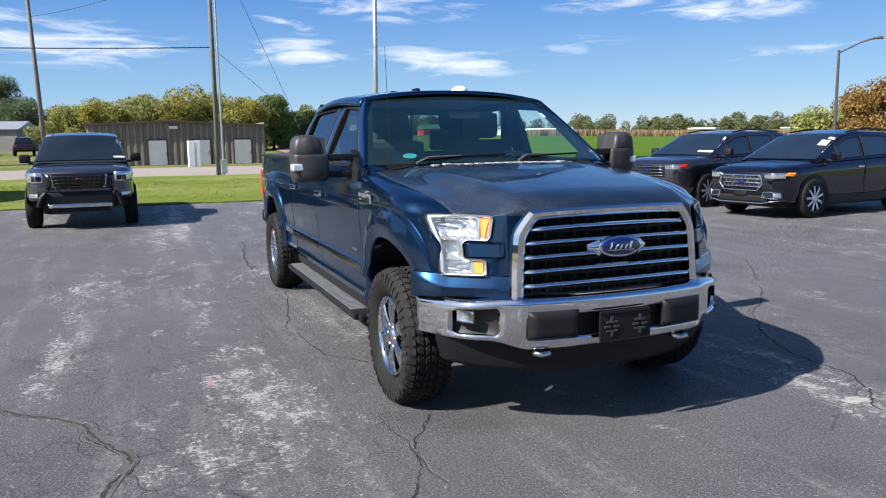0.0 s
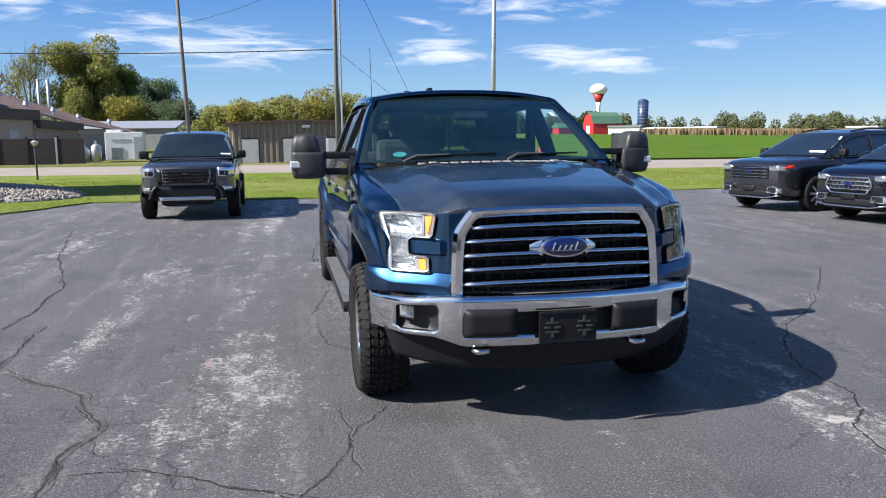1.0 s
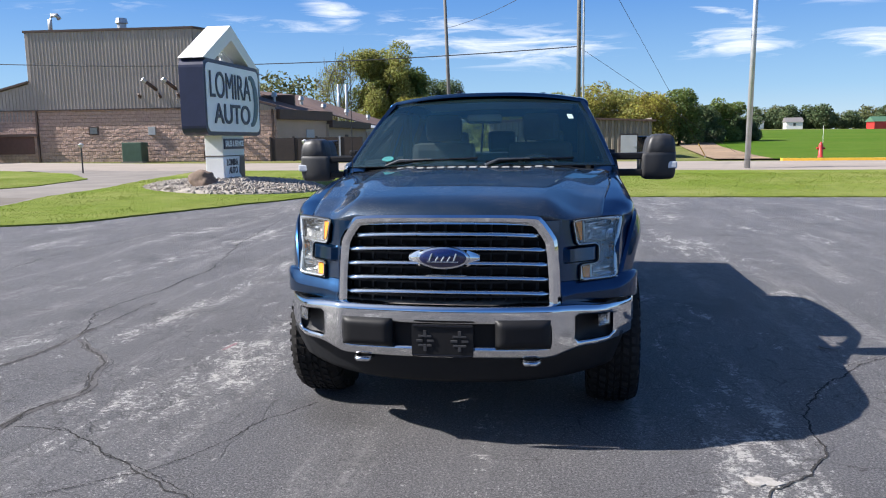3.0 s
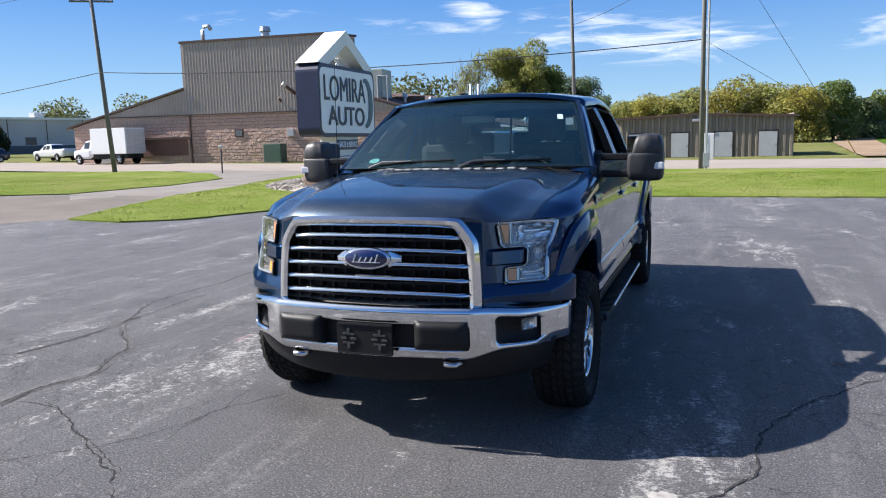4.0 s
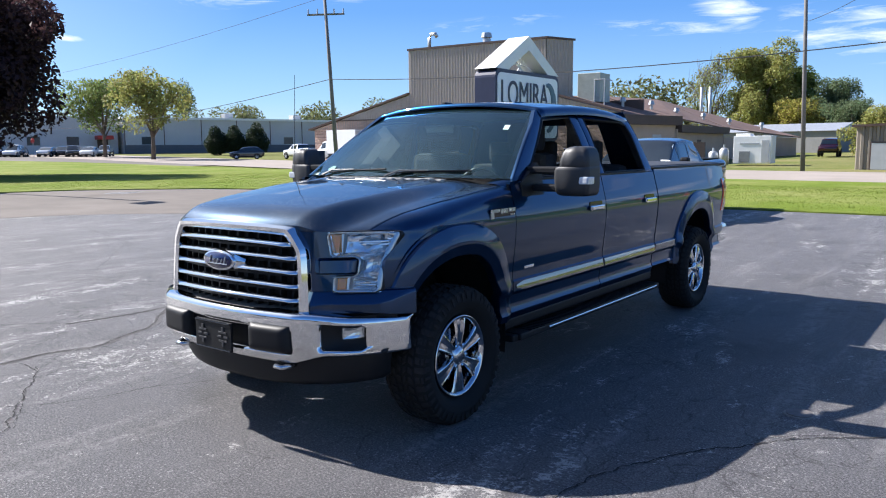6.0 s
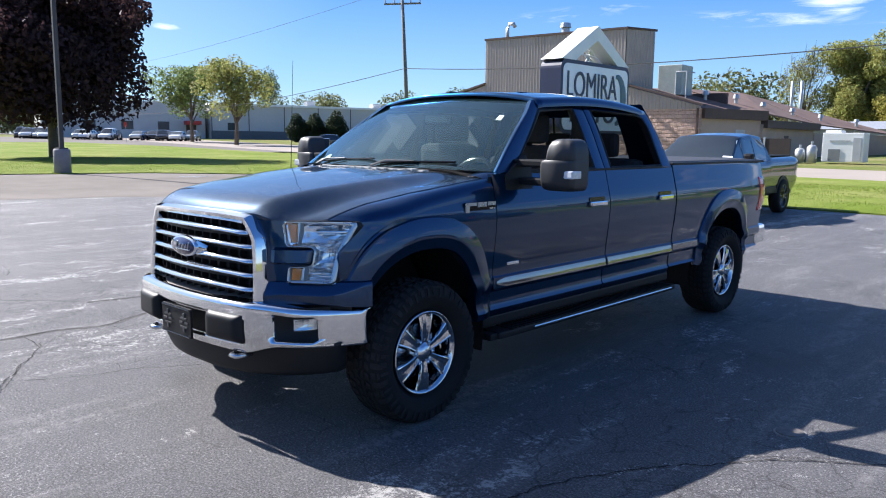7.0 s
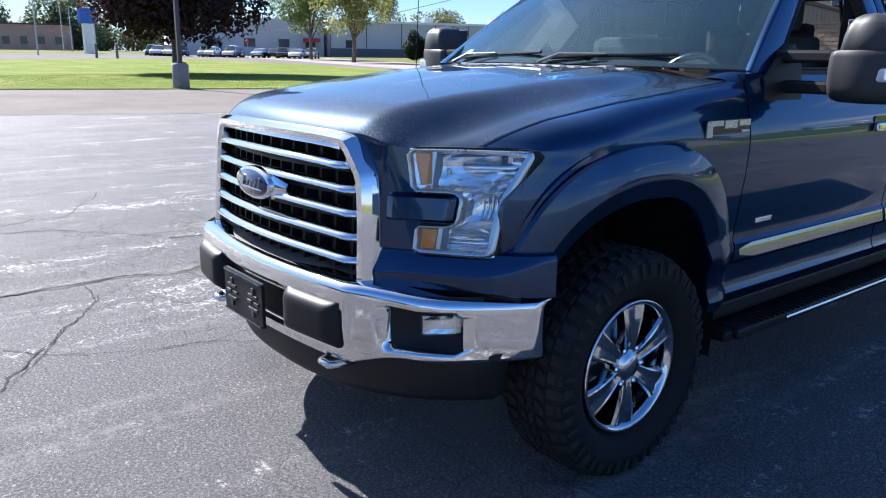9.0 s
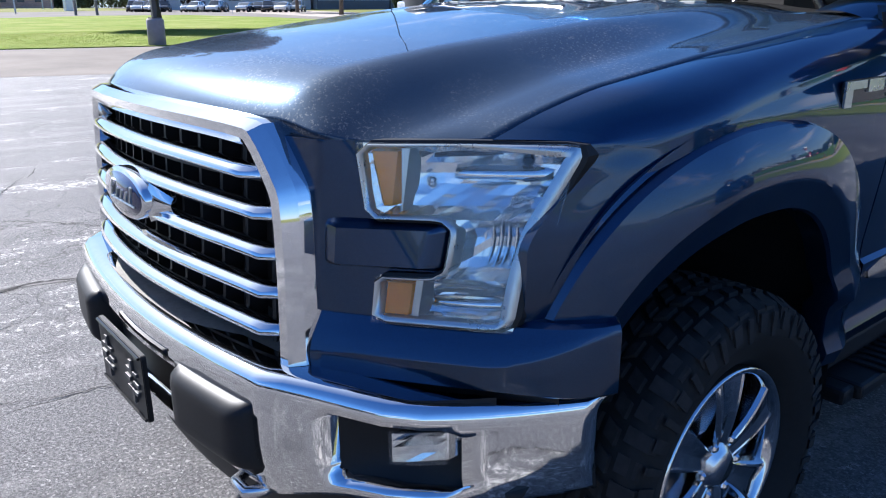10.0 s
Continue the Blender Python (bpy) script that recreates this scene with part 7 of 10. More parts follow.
        # side emblem: plain pale and dark shapes of its size
        e = part("fender_badge", plate(rounded(0.28, 0.05, 0.012), 0.006, Matrix.Translation((s * (side_x(0.44, 1.205) + 0.007), 0.45, 1.205)) @ (FACE_X if s > 0 else FACE_X @ Matrix.Rotation(math.pi, 4, "Y"))), GLOSS_BLACK, root)
        for k, (y0, y1, z0, z1) in enumerate(((0.31, 0.345, 1.172, 1.228), (0.345, 0.41, 1.21, 1.228), (0.42, 0.5, 1.2, 1.228), (0.51, 0.585, 1.206, 1.228), (0.53, 0.58, 1.183, 1.192))):
            part("badge_bar", boxed(s * (side_x(0.44, 1.205) + 0.009) - 0.002, s * (side_x(0.44, 1.205) + 0.009) + 0.003, y0, y1, z0, z1), LAMP_RIM, e)
        b = part("door_badge", boxed(s * (side_x(0.8, 0.82) + 0.003) - 0.003, s * (side_x(0.8, 0.82) + 0.003) + 0.003, 0.74, 0.86, 0.815, 0.835, 0.002), DULL_CHROME, door_f)
    # back of the cab
    bm = bmesh.new()
    def back(u, v):
        w2 = 2 * u - 1
        z = 1.0 + 0.9 * v
        half = 0.93 if z < 1.385 else green_x(z)
        return Vector((w2 * half, (2.965 if z < 1.385 else 2.965 - 0.27 * (z - 1.385)) + 0.02 * (1 - w2 * w2), z))
    grid(bm, 20, 18, back, lambda i, j: not (4 <= i < 16 and 9 <= j < 16))
    part("cab_back", bm, PAINT, root, "", True)
    bm = bmesh.new()
    grid(bm, 12, 7, lambda u, v: back(0.2 + 0.6 * u, 0.5 + 0.39 * v) + Vector((0, 0.005, 0)))
    g = part("rear_window", facing(bm, (0, 1, 0.3)), TINTED_GLASS, root)
    g.visible_shadow = False
    for x in (-0.2, 0.2):
        part("slider_bar", tubed([back(0.5 + x / 1.6, 0.5) + Vector((0, 0.01, 0)), back(0.5 + x / 1.6, 0.89) + Vector((0, 0.01, 0))], 0.012, 6), GLOSS_BLACK, g)


def build_interior(root):
    inn = part("cabin_floor", boxed(-0.88, 0.88, 0.5, 2.92, 0.55, 0.62), SOFT_BLACK, root)
    part("firewall", boxed(-0.86, 0.86, 0.5, 0.56, 0.6, 1.34), SOFT_BLACK, inn)
    for s in (-1, 1):
        part("door_lining", boxed(s * 0.87 - 0.03, s * 0.87 + 0.03, 0.7, 2.9, 0.6, 1.36, 0.02), SOFT_BLACK, inn)
        part("b_pillar_lining", boxed(s * 0.74 - 0.04, s * 0.74 + 0.02, 1.82, 1.95, 1.3, 1.8, 0.02), SOFT_BLACK, inn)
    bm = bmesh.new()
    grid(bm, 24, 8, lambda u, v: Vector(((2 * u - 1) * 0.76, 0.56 + 0.17 * (2 * u - 1) ** 2 + 0.5 * v, 1.31 + 0.05 * math.sin(v * 2.4) - 0.14 * v ** 3 + 0.025 * math.exp(-((2 * u - 1) * 0.84 - 0.4) ** 2 / 0.04) * math.sin(math.pi * v))))
    part("dashboard", bm, DASH, inn, "", True)
    # steering wheel
    bm = bmesh.new()
    ring = [Vector((0.4 + 0.19 * math.cos(a), 1.05 + 0.19 * math.sin(a) * 0.38, 1.28 + 0.19 * math.sin(a) * 0.92)) for a in [i * math.tau / 24 for i in range(25)]]
    tube(bm, ring, 0.017, 8)
    for a in (200, 340, 270):
        tube(bm, [(0.4, 1.06, 1.27), Vector((0.4 + 0.19 * math.cos(radians(a)), 1.05 + 0.19 * math.sin(radians(a)) * 0.38, 1.28 + 0.19 * math.sin(radians(a)) * 0.92))], 0.02, 6)
    part("steering_wheel", bm, GLOSS_BLACK, inn, "", True)
    part("mirror_inside", boxed(-0.13, 0.13, 1.12, 1.15, 1.70, 1.77, 0.02), GLOSS_BLACK, inn)
    for x in (-0.4, 0.4):
        seat = part("seat", boxed(x - 0.26, x + 0.26, 1.25, 1.8, 0.85, 1.02, 0.05), SOFT_BLACK, inn)
        part("backrest", boxed(x - 0.26, x + 0.26, 1.6, 1.78, 0.98, 1.56, 0.06), SOFT_BLACK, seat)
        part("headrest", boxed(x - 0.15, x + 0.15, 1.66, 1.79, 1.57, 1.79, 0.05), SOFT_BLACK, seat)
    bench = part("rear_bench", boxed(-0.75, 0.75, 2.2, 2.7, 0.85, 1.02, 0.05), SOFT_BLACK, inn)
    part("bench_back", boxed(-0.78, 0.78, 2.66, 2.84, 1.0, 1.45, 0.06), SOFT_BLACK, bench)
    for x in (-0.45, 0.0, 0.45):
        part("headrest", boxed(x - 0.13, x + 0.13, 2.66, 2.76, 1.46, 1.66, 0.04), SOFT_BLACK, bench)
    bm = bmesh.new()
    grid(bm, 8, 8, lambda u, v: Vector(((2 * u - 1) * 0.66, 1.32 + 1.35 * v, 1.865 + 0.03 * math.sin(math.pi * v) - 0.02 * (2 * u - 1) ** 2)))
    part("headliner", bm, surface("grey headliner", (0.3, 0.295, 0.28), 0.9), inn)


def build_bed(root):
    for s in (-1, 1):
        bs = body_panel("bed_side", s, stations(2.985, 4.99, REAR, 0.49, n=28), lambda Y: max(0.55, arch(Y, REAR, 0.49, 0.64)), lambda Y: 1.405, root)
        part("bed_rail", boxed(s * 0.915 - 0.04, s * 0.915 + 0.035, 2.99, 4.99, 1.402, 1.425, 0.008), BLACK, bs)
        # tail lamp wraps the rear corner
        bm = bmesh.new()
        grid(bm, 6, 12, lambda u, v: Vector((s * (side_x(4.85 + 0.15 * u, 0.92 + 0.34 * v) + 0.006 - 0.03 * max(0, u - 0.8) * 3), 4.83 + 0.19 * u + (0.03 * math.sin(v * math.pi)), 0.92 + 0.34 * v)))
        fold(bm, (-0.04 * s, 0, 0))
        part("tail_lamp", bm, TAIL_RED, bs, "red tail lamp", True)
        if s > 0:
            lid = bmesh.new()
            grid(lid, 16, 8, lambda u, v: Vector((side_x(3.42, 1.13 + 0.09 * v * math.sin(u * math.tau)) + 0.002, 3.42 + 0.085 * v * math.cos(u * math.tau), 1.13 + 0.09 * v * math.sin(u * math.tau))))
            bmesh.ops.remove_doubles(lid, verts=lid.verts, dist=0.0005)
            part("fuel_door", facing(lid, (1, 0, 0)), PAINT, bs, "", True)
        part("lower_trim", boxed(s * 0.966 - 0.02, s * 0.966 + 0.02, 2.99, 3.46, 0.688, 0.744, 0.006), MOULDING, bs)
    # tonneau cover, tailgate, bumper
    bm = bmesh.new()
    grid(bm, 20, 24, lambda u, v: Vector(((2 * u - 1) * 0.885, 2.99 + 1.99 * v, 1.428 + 0.012 * (1 - (2 * u - 1) ** 4))))
    fold(bm, (0, 0, -0.02))
    part("tonneau_cover", bm, surface("black vinyl cover", (0.03, 0.03, 0.032), 0.6, vary=0.2, scale=5, fine=90, bump=0.001), root, "soft black tonneau cover", True)
    part("tailgate", boxed(-0.86, 0.86, 4.97, 5.02, 0.75, 1.42, 0.02), PAINT, root)
    bm = boxed(-0.94, 0.94, 4.93, 5.2, 0.56, 0.76, 0.04)
    part("rear_bumper", bm, CHROME, root, "chrome rear bumper")
    part("bed_floor", boxed(-0.8, 0.8, 3.0, 4.97, 0.72, 0.78), BLACK, root)
    bm = bmesh.new()
    for s in (-1, 1):
        box(bm, s * 0.45 - 0.06, s * 0.45 + 0.06, -0.6, 5.0, 0.5, 0.68)
    part("chassis", bm, BLACK, root)
    part("underbody", boxed(-0.45, 0.45, -0.5, 4.9, 0.52, 0.66), BLACK, root)
    for Y in (0.0, REAR):
        part("axle", tubed([(-0.8, Y, WHEEL_Z), (0.8, Y, WHEEL_Z)], 0.05, 10), BLACK, root)


def on_front(x, z, out=0.0):
    return Vector((x, front_y(x, z) - out, z))


def chaikin(pts):
    """Cuts the corners of an open line once."""
    out = [pts[0]]
    for (ax, az), (bx, bz) in zip(pts, pts[1:]):
        out += [(0.75 * ax + 0.25 * bx, 0.75 * az + 0.25 * bz), (0.25 * ax + 0.75 * bx, 0.25 * az + 0.75 * bz)]
    return out + [pts[-1]]


def build_grille(root):
    gr = part("grille", boxed(-0.52, 0.52, -0.72, -0.70, 0.72, 1.17), BLACK, root, "chrome-barred grille with dark mesh")
    # surround
    bm = bmesh.new()
    half_o = [(0.0, 1.207), (0.3, 1.204), (0.462, 1.196), (0.492, 1.186), (0.556, 1.096), (0.571, 1.06), (0.582, 0.9), (0.588, 0.752)]
    half_i = [(0.0, 1.157), (0.28, 1.154), (0.432, 1.146), (0.452, 1.138), (0.498, 1.07), (0.508, 1.04), (0.522, 0.9), (0.527, 0.752)]
    outer = [(-x, z) for x, z in half_o[:0:-1]] + half_o
    inner = [(-x, z) for x, z in half_i[:0:-1]] + half_i
    outer, inner = chaikin(outer), chaikin(inner)
    rows = []
    for (ax, az), (bx, bz) in zip(outer, inner):
        ring = []
        for k, out in ((-0.02, -0.045), (0.0, 0.012), (0.25, 0.036), (0.6, 0.034), (0.92, 0.02), (1.0, -0.05)):
            x, z = ax + (bx - ax) * k, az + (bz - az) * k
            ring.append(bm.verts.new(on_front(x, z, out)))
        rows.append(ring)
    for a, b in zip(rows, rows[1:]):
        for j in range(5):
            bm.faces.new((a[j], b[j], b[j + 1], a[j + 1]))
    for r in (rows[0], rows[-1]):
        bm.faces.new(r)
    bmesh.ops.subdivide_edges(bm, edges=[e for e in bm.edges if e.calc_length() > 0.1], cuts=2, use_grid_fill=True)
    bmesh.ops.recalc_face_normals(bm, faces=bm.faces)
    part("surround", bm, CHROME, gr, "chrome grille surround", True).data.set_sharp_from_angle(angle=radians(22))
    # bars
    for k, z in enumerate((1.116, 1.044, 0.97, 0.896, 0.822)):
        bm = bmesh.new()
        half = 0.478 if z > 1.08 else (0.518 if z > 1.0 else 0.532)

        def bar(u, v):
            w = 2 * u - 1
            a = v * math.tau
            zz = z - 0.012 * w * w - 0.006 * abs(w) ** 6
            p = on_front(w * half, zz, 0.012 - 0.034 * smoothstep(0.94, 1.0, abs(w)))
            sq = abs(math.sin(a)) ** 0.6 * math.copysign(1, math.sin(a))
            return p + Vector((0, -0.017 * math.cos(a) - 0.004 + 0.012 * sq, 0.0125 * sq))
        grid(bm, 32, 16, bar)
        part("bar", bm, CHROME, gr, "", True)
    # dark mesh behind: upright slats and thin shelves
    for i in range(-6, 7):
        x = i * 0.078
        top = 1.15 if abs(x) < 0.44 else 1.06
        bm = bmesh.new()
        grid(bm, 1, 6, lambda u, v: on_front(x + (u - 0.5) * 0.01, 0.76 + (top - 0.76) * v, -0.02))
        fold(bm, (0, 0.04, 0))
        part("slat", bm, BLACK, gr)
    for z in (1.08, 1.006, 0.932, 0.858, 0.786):
        bm = bmesh.new()
        grid(bm, 16, 1, lambda u, v: on_front((2 * u - 1) * 0.51, z + (v - 0.5) * 0.012, -0.018))
        fold(bm, (0, 0.03, 0))
        part("shelf", bm, BLACK, gr)
    # oval badge with plain shapes
    def oval(rx, rz, y, depth, mat, name, label=""):
        bm = bmesh.new()
        c = on_front(0, 0.993)
        n = 40
        a = [bm.verts.new((rx * math.cos(i * math.tau / n), c.y - y, c.z + rz * math.sin(i * math.tau / n))) for i in range(n)]
        m = [bm.verts.new((rx * 1.04 * math.cos(i * math.tau / n), c.y - y + 0.006, c.z + rz * 1.06 * math.sin(i * math.tau / n))) for i in range(n)]
        b = [bm.verts.new((rx * 1.04 * math.cos(i * math.tau / n), c.y - y + depth, c.z + rz * 1.06 * math.sin(i * math.tau / n))) for i in range(n)]
        bm.faces.new(a)
        for i in range(n):
            j = (i + 1) % n
            bm.faces.new((a[i], m[i], m[j], a[j]))
            bm.faces.new((m[i], b[i], b[j], m[j]))
        bmesh.ops.recalc_face_normals(bm, faces=bm.faces)
        return part(name, bm, mat, gr if name == "badge" else bd, label, True)
    bd = None
    bd = oval(0.130, 0.054, 0.05, 0.07, CHROME, "badge", "oval blue badge with a chrome rim")
    oval(0.118, 0.0455, 0.0525, 0.02, BADGE_BLUE, "badge_field")
    c = on_front(0, 0.993)
    for k in range(5):
        x = -0.062 + 0.031 * k
        part("badge_stroke", tubed([(x - 0.007, c.y - 0.0535, c.z - 0.014), (x + 0.007, c.y - 0.0535, c.z + (0.024 if k in (0, 4) else 0.008))], 0.0042, 6), LAMP_RIM, bd)
    part("badge_stroke", tubed([(-0.08, c.y - 0.0535, c.z - 0.019), (0.078, c.y - 0.0535, c.z - 0.019)], 0.0026, 6), LAMP_RIM, bd)
    for s in (-1, 1):
        bm = bmesh.new()
        grid(bm, 10, 4, lambda u, v: on_front(s * (0.12 + 0.062 * u), 0.99 + (v - 0.5) * (0.085 - 0.055 * u), 0.036 - 0.024 * u + 0.008 * math.sin(math.pi * v)))
        part("badge_wing", bm, CHROME, bd, "", True)
    # filler between grille and bumper
    bm = bmesh.new()
    grid(bm, 24, 2, lambda u, v: Vector(((2 * u - 1) * 0.62, bumper_y((2 * u - 1) * 0.62, 0.6) + 0.034 + 0.2 * v, 0.753 + 0.01 * v - 0.01 * (2 * u - 1) ** 2)))
    part("filler", bm, surface("dusty bumper pad", (0.15, 0.14, 0.125), 0.8, vary=0.3, scale=9, fine=90, bump=0.001), gr, "dusty black plastic filler")


def cee(bm, s, rects, out, cells=6):
    """Parts of the lamp's C, as skins on the nose of the truck. rects: x0, x1, z0, z1 with own slants."""
    for (x0, x1, z0, z1, sl) in rects:
        grid(bm, cells, cells, lambda u, v: on_front(s * (x0 + (x1 - x0) * u + sl * (1 - v) * (1 - u)), z0 + (z1 - z0) * v, out))


def soften(loop, q=0.13):
    """Cuts the corners of a closed line once."""
    out = []
    for (ax, az), (bx, bz) in zip(loop, loop[1:] + loop[:1]):
        out += [(ax + (bx - ax) * q, az + (bz - az) * q), (bx + (ax - bx) * q, bz + (az - bz) * q)]
    return out


LAMP_CELLS = ((0.648, 0.906, 1.036, 1.164, 0.028, 14, 7, 0.05), (0.778, 0.886, 0.934, 1.036, 0.0, 7, 6, 0.045), (0.686, 0.882, 0.851, 0.934, 0.0, 11, 5, 0.04))


def build_lamps(s, root):
    # blue nose panel beside the lamp, open where the lamp sits
    bm = bmesh.new()
    inner_x = curve([(0.85, 0.555), (1.055, 0.545), (1.13, 0.512), (1.17, 0.475)])

    def nose(u, v):
        z = 0.855 + 0.312 * v
        return inner_x(z) * (1 - u) + 0.80 * u, z

    def solid(i, j):
        x, z = nose((i + 0.5) / 44, (j + 0.5) / 40)
        if z > 1.035:
            return x < 0.652 + 0.028 * (1.164 - z) / 0.128
        return x < (0.690 if z < 0.934 else 0.783)

    grid(bm, 44, 40, lambda u, v: on_front(s * nose(u, v)[0], nose(u, v)[1], -0.014), solid)
    fold(bm, (0, 0.03, 0))
    bmesh.ops.recalc_face_normals(bm, faces=bm.faces)
    part("nose_panel", bm, PAINT, root, "", True).data.set_sharp_from_angle(angle=radians(40))
    bm = bmesh.new()
    # each row: height and set-back from the ridge, on the nose and on the side of the wheel opening
    prof = [((0.742, -0.06), (0.730, -0.05)), ((0.740, -0.011), (0.728, -0.003)), ((0.744, -0.005), (0.732, 0.0)), ((0.790, 0.0), (0.842, 0.0)), ((0.796, -0.002), (0.848, -0.001)), ((0.826, -0.020), (0.854, -0.003)), ((0.856, -0.036), (0.860, -0.006)), ((0.866, -0.052), (0.864, -0.016))]
    rows = []
    for i in range(41):
        u = i / 40
        if u < 0.6:
            x = 0.594 + 0.286 * u / 0.6
            y = front_y(x, 0.8) - 0.014
            d = Vector((1, 0.54 * x + 0.308)).normalized()
        else:
            v = (u - 0.6) / 0.4
            p0, p1, p2 = Vector((0.88, front_y(0.88, 0.8) - 0.014)), Vector((0.978, -0.512)), Vector((1.0, -0.405))
            q = p0 * (1 - v) ** 2 + p1 * 2 * v * (1 - v) + p2 * v * v
            x, y = q
            d = ((p1 - p0) * (1 - v) + (p2 - p1) * v).normalized()
        k = smoothstep(0.55, 1.0, u)
        drop = 0.018 * max(0.0, (0.66 - x) / 0.07)
        row = []
        for (z0, o0), (z1, o1) in prof:
            z, o = z0 + (z1 - z0) * k, o0 + (o1 - o0) * k
            row.append(bm.verts.new((s * (x + d.y * o), y - d.x * o, z - drop * (0.866 - z) / 0.11)))
        rows.append(row)
    for p, q in zip(rows, rows[1:]):
        for j in range(len(prof) - 1):
            bm.faces.new((p[j], q[j], q[j + 1], p[j + 1]))
    fold(bm, lambda c: Vector((-0.02 * s, 0.02, 0)))
    bmesh.ops.recalc_face_normals(bm, faces=bm.faces)
    part("lower_brow", bm, PAINT, root, "", True).data.set_sharp_from_angle(angle=radians(22))
    # black strip added behind the gap under the brow, to keep it dark
    bm = bmesh.new()
    grid(bm, 20, 1, lambda u, v: Vector((s * (0.56 + 0.38 * u), front_y(0.56 + 0.38 * u, 0.8) + 0.035, 0.68 + 0.09 * v)))
    part("gap_backing", bm, BLACK, root, "", True)
    bm = bmesh.new()

    def finger(u, v):
        e = min(1.0, 12 * (1 - u), 4.5 * u) * min(1.0, 7 * v) * min(1.0, 7 * (1 - v))
        return on_front(s * (0.594 + 0.182 * u), 0.942 + 0.09 * v, -0.016 + 0.036 * e)
    grid(bm, 27, 14, finger)
    fold(bm, (0, 0.02, 0))
    bmesh.ops.recalc_face_normals(bm, faces=bm.faces)
    part("lamp_finger", bm, PAINT, root, "", True).data.set_sharp_from_angle(angle=radians(35))
    # three deep faceted reflector bowls that make up the C
    rng = random.Random(21)
    bm = bmesh.new()
    for x0, x1, z0, z1, sl, nx, nz, deep in LAMP_CELLS:
        jit = {}

        def bowl(u, v):
            z = z0 + (z1 - z0) * v
            lean = sl * (1 - v) * (1 - u)
            k = (max(0.0, math.sin(math.pi * u)) ** 0.55) * (max(0.0, math.sin(math.pi * v)) ** 0.55)
            d = jit.setdefault((round(u, 3), round(v, 3)), rng.uniform(-0.0035, 0.0035)) * min(1.0, 3 * k)
            return on_front(s * (x0 + (x1 - x0) * u + lean), z, -0.004 - deep * k + d)
        grid(bm, nx, nz, bowl)
    bmesh.ops.recalc_face_normals(bm, faces=bm.faces)
    lamp = part("headlight", bm, LAMP_BASE, root, "clear C-shaped headlight with amber corners")
    # silver rim, wider along the outer side and the foot
    loop = soften([(0.668, 1.035), (0.646, 1.163), (0.77, 1.165), (0.908, 1.162), (0.914, 1.142), (0.899, 1.075), (0.885, 1.02), (0.882, 0.94), (0.885, 0.866), (0.866, 0.853), (0.688, 0.853), (0.688, 0.934), (0.765, 0.936), (0.782, 0.95), (0.782, 1.018), (0.765, 1.035)])
    n = len(loop)
    bm = bmesh.new()
    rings = []
    for i, (x, z) in enumerate(loop):
        px, pz = loop[i - 1]
        qx, qz = loop[(i + 1) % n]
        d = Vector((qx - px, qz - pz)).normalized()
        nx, nz = d.y, -d.x
        k = 1.9 if x > 0.876 and z > 0.86 else (1.0 if z < 0.87 else 0.55)
        ring = []
        for w, out in ((0.0, -0.022), (0.0, 0.007), (0.002, 0.011), (0.005, 0.011), (0.0095, 0.007), (0.0115, -0.014)):
            ring.append(bm.verts.new(on_front(s * (x + nx * w * k), z + nz * w * k, out)))
        rings.append(ring)
    for i in range(n):
        p, q = rings[i], rings[(i + 1) % n]
        for j in range(5):
            bm.faces.new((p[j], q[j], q[j + 1], p[j + 1]))
    bmesh.ops.recalc_face_normals(bm, faces=bm.faces)
    part("rim", bm, LAMP_RIM, lamp, "pale silver rim", True).data.set_sharp_from_angle(angle=radians(40))
    # dark gasket round the lamp
    bm = bmesh.new()
    rings = []
    for i, (x, z) in enumerate(loop):
        d = Vector((loop[(i + 1) % n][0] - loop[i - 1][0], loop[(i + 1) % n][1] - loop[i - 1][1])).normalized()
        rings.append([bm.verts.new(on_front(s * (x - d.y * w), z + d.x * w, out)) for w, out in ((0.006, -0.03), (0.006, 0.001), (0.0, 0.004), (-0.001, -0.03))])
    for i in range(n):
        for j in range(3):
            bm.faces.new((rings[i][j], rings[(i + 1) % n][j], rings[(i + 1) % n][j + 1], rings[i][j + 1]))
    bmesh.ops.recalc_face_normals(bm, faces=bm.faces)
    part("gasket", bm, BLACK, lamp, "thin black gasket")
    # amber markers at the inner ends, in pale frames
    for x0, x1, z0, z1, sl in ((0.662, 0.694, 1.058, 1.15, 0.022), (0.70, 0.735, 0.866, 0.922, 0.0)):
        bm = bmesh.new()
        cee(bm, s, [(x0, x1, z0, z1, sl)], -0.002, 4)
        fold(bm, (0, 0.03, 0))
        mk = part("marker", bm, AMBER, lamp, "amber marker")
        bm = bmesh.new()
        cee(bm, s, [(x1 + 0.002, x1 + 0.012, z0 - 0.01, z1 + 0.005, sl * 0.4)], -0.006, 4)
        fold(bm, (0, 0.03, 0))
        part("marker_frame", bm, LAMP_RIM, mk)
    # clear bulb shields and bulbs before the bowls
    for x0, x1, z, h in ((0.755, 0.872, 1.112, 0.014), (0.752, 0.862, 0.888, 0.012)):
        bm = bmesh.new()
        grid(bm, 12, 8, lambda u, v: on_front(s * (x0 + (x1 - x0) * u), z + h * (2 * v - 1) * (1 - 0.4 * abs(2 * u - 1) ** 3), -0.026 + 0.012 * math.sin(math.pi * v) * math.sin(math.pi * u) ** 0.5))
        bmesh.ops.recalc_face_normals(bm, faces=bm.faces)
        part("light_blade", bm, CHROME, lamp, "", True)
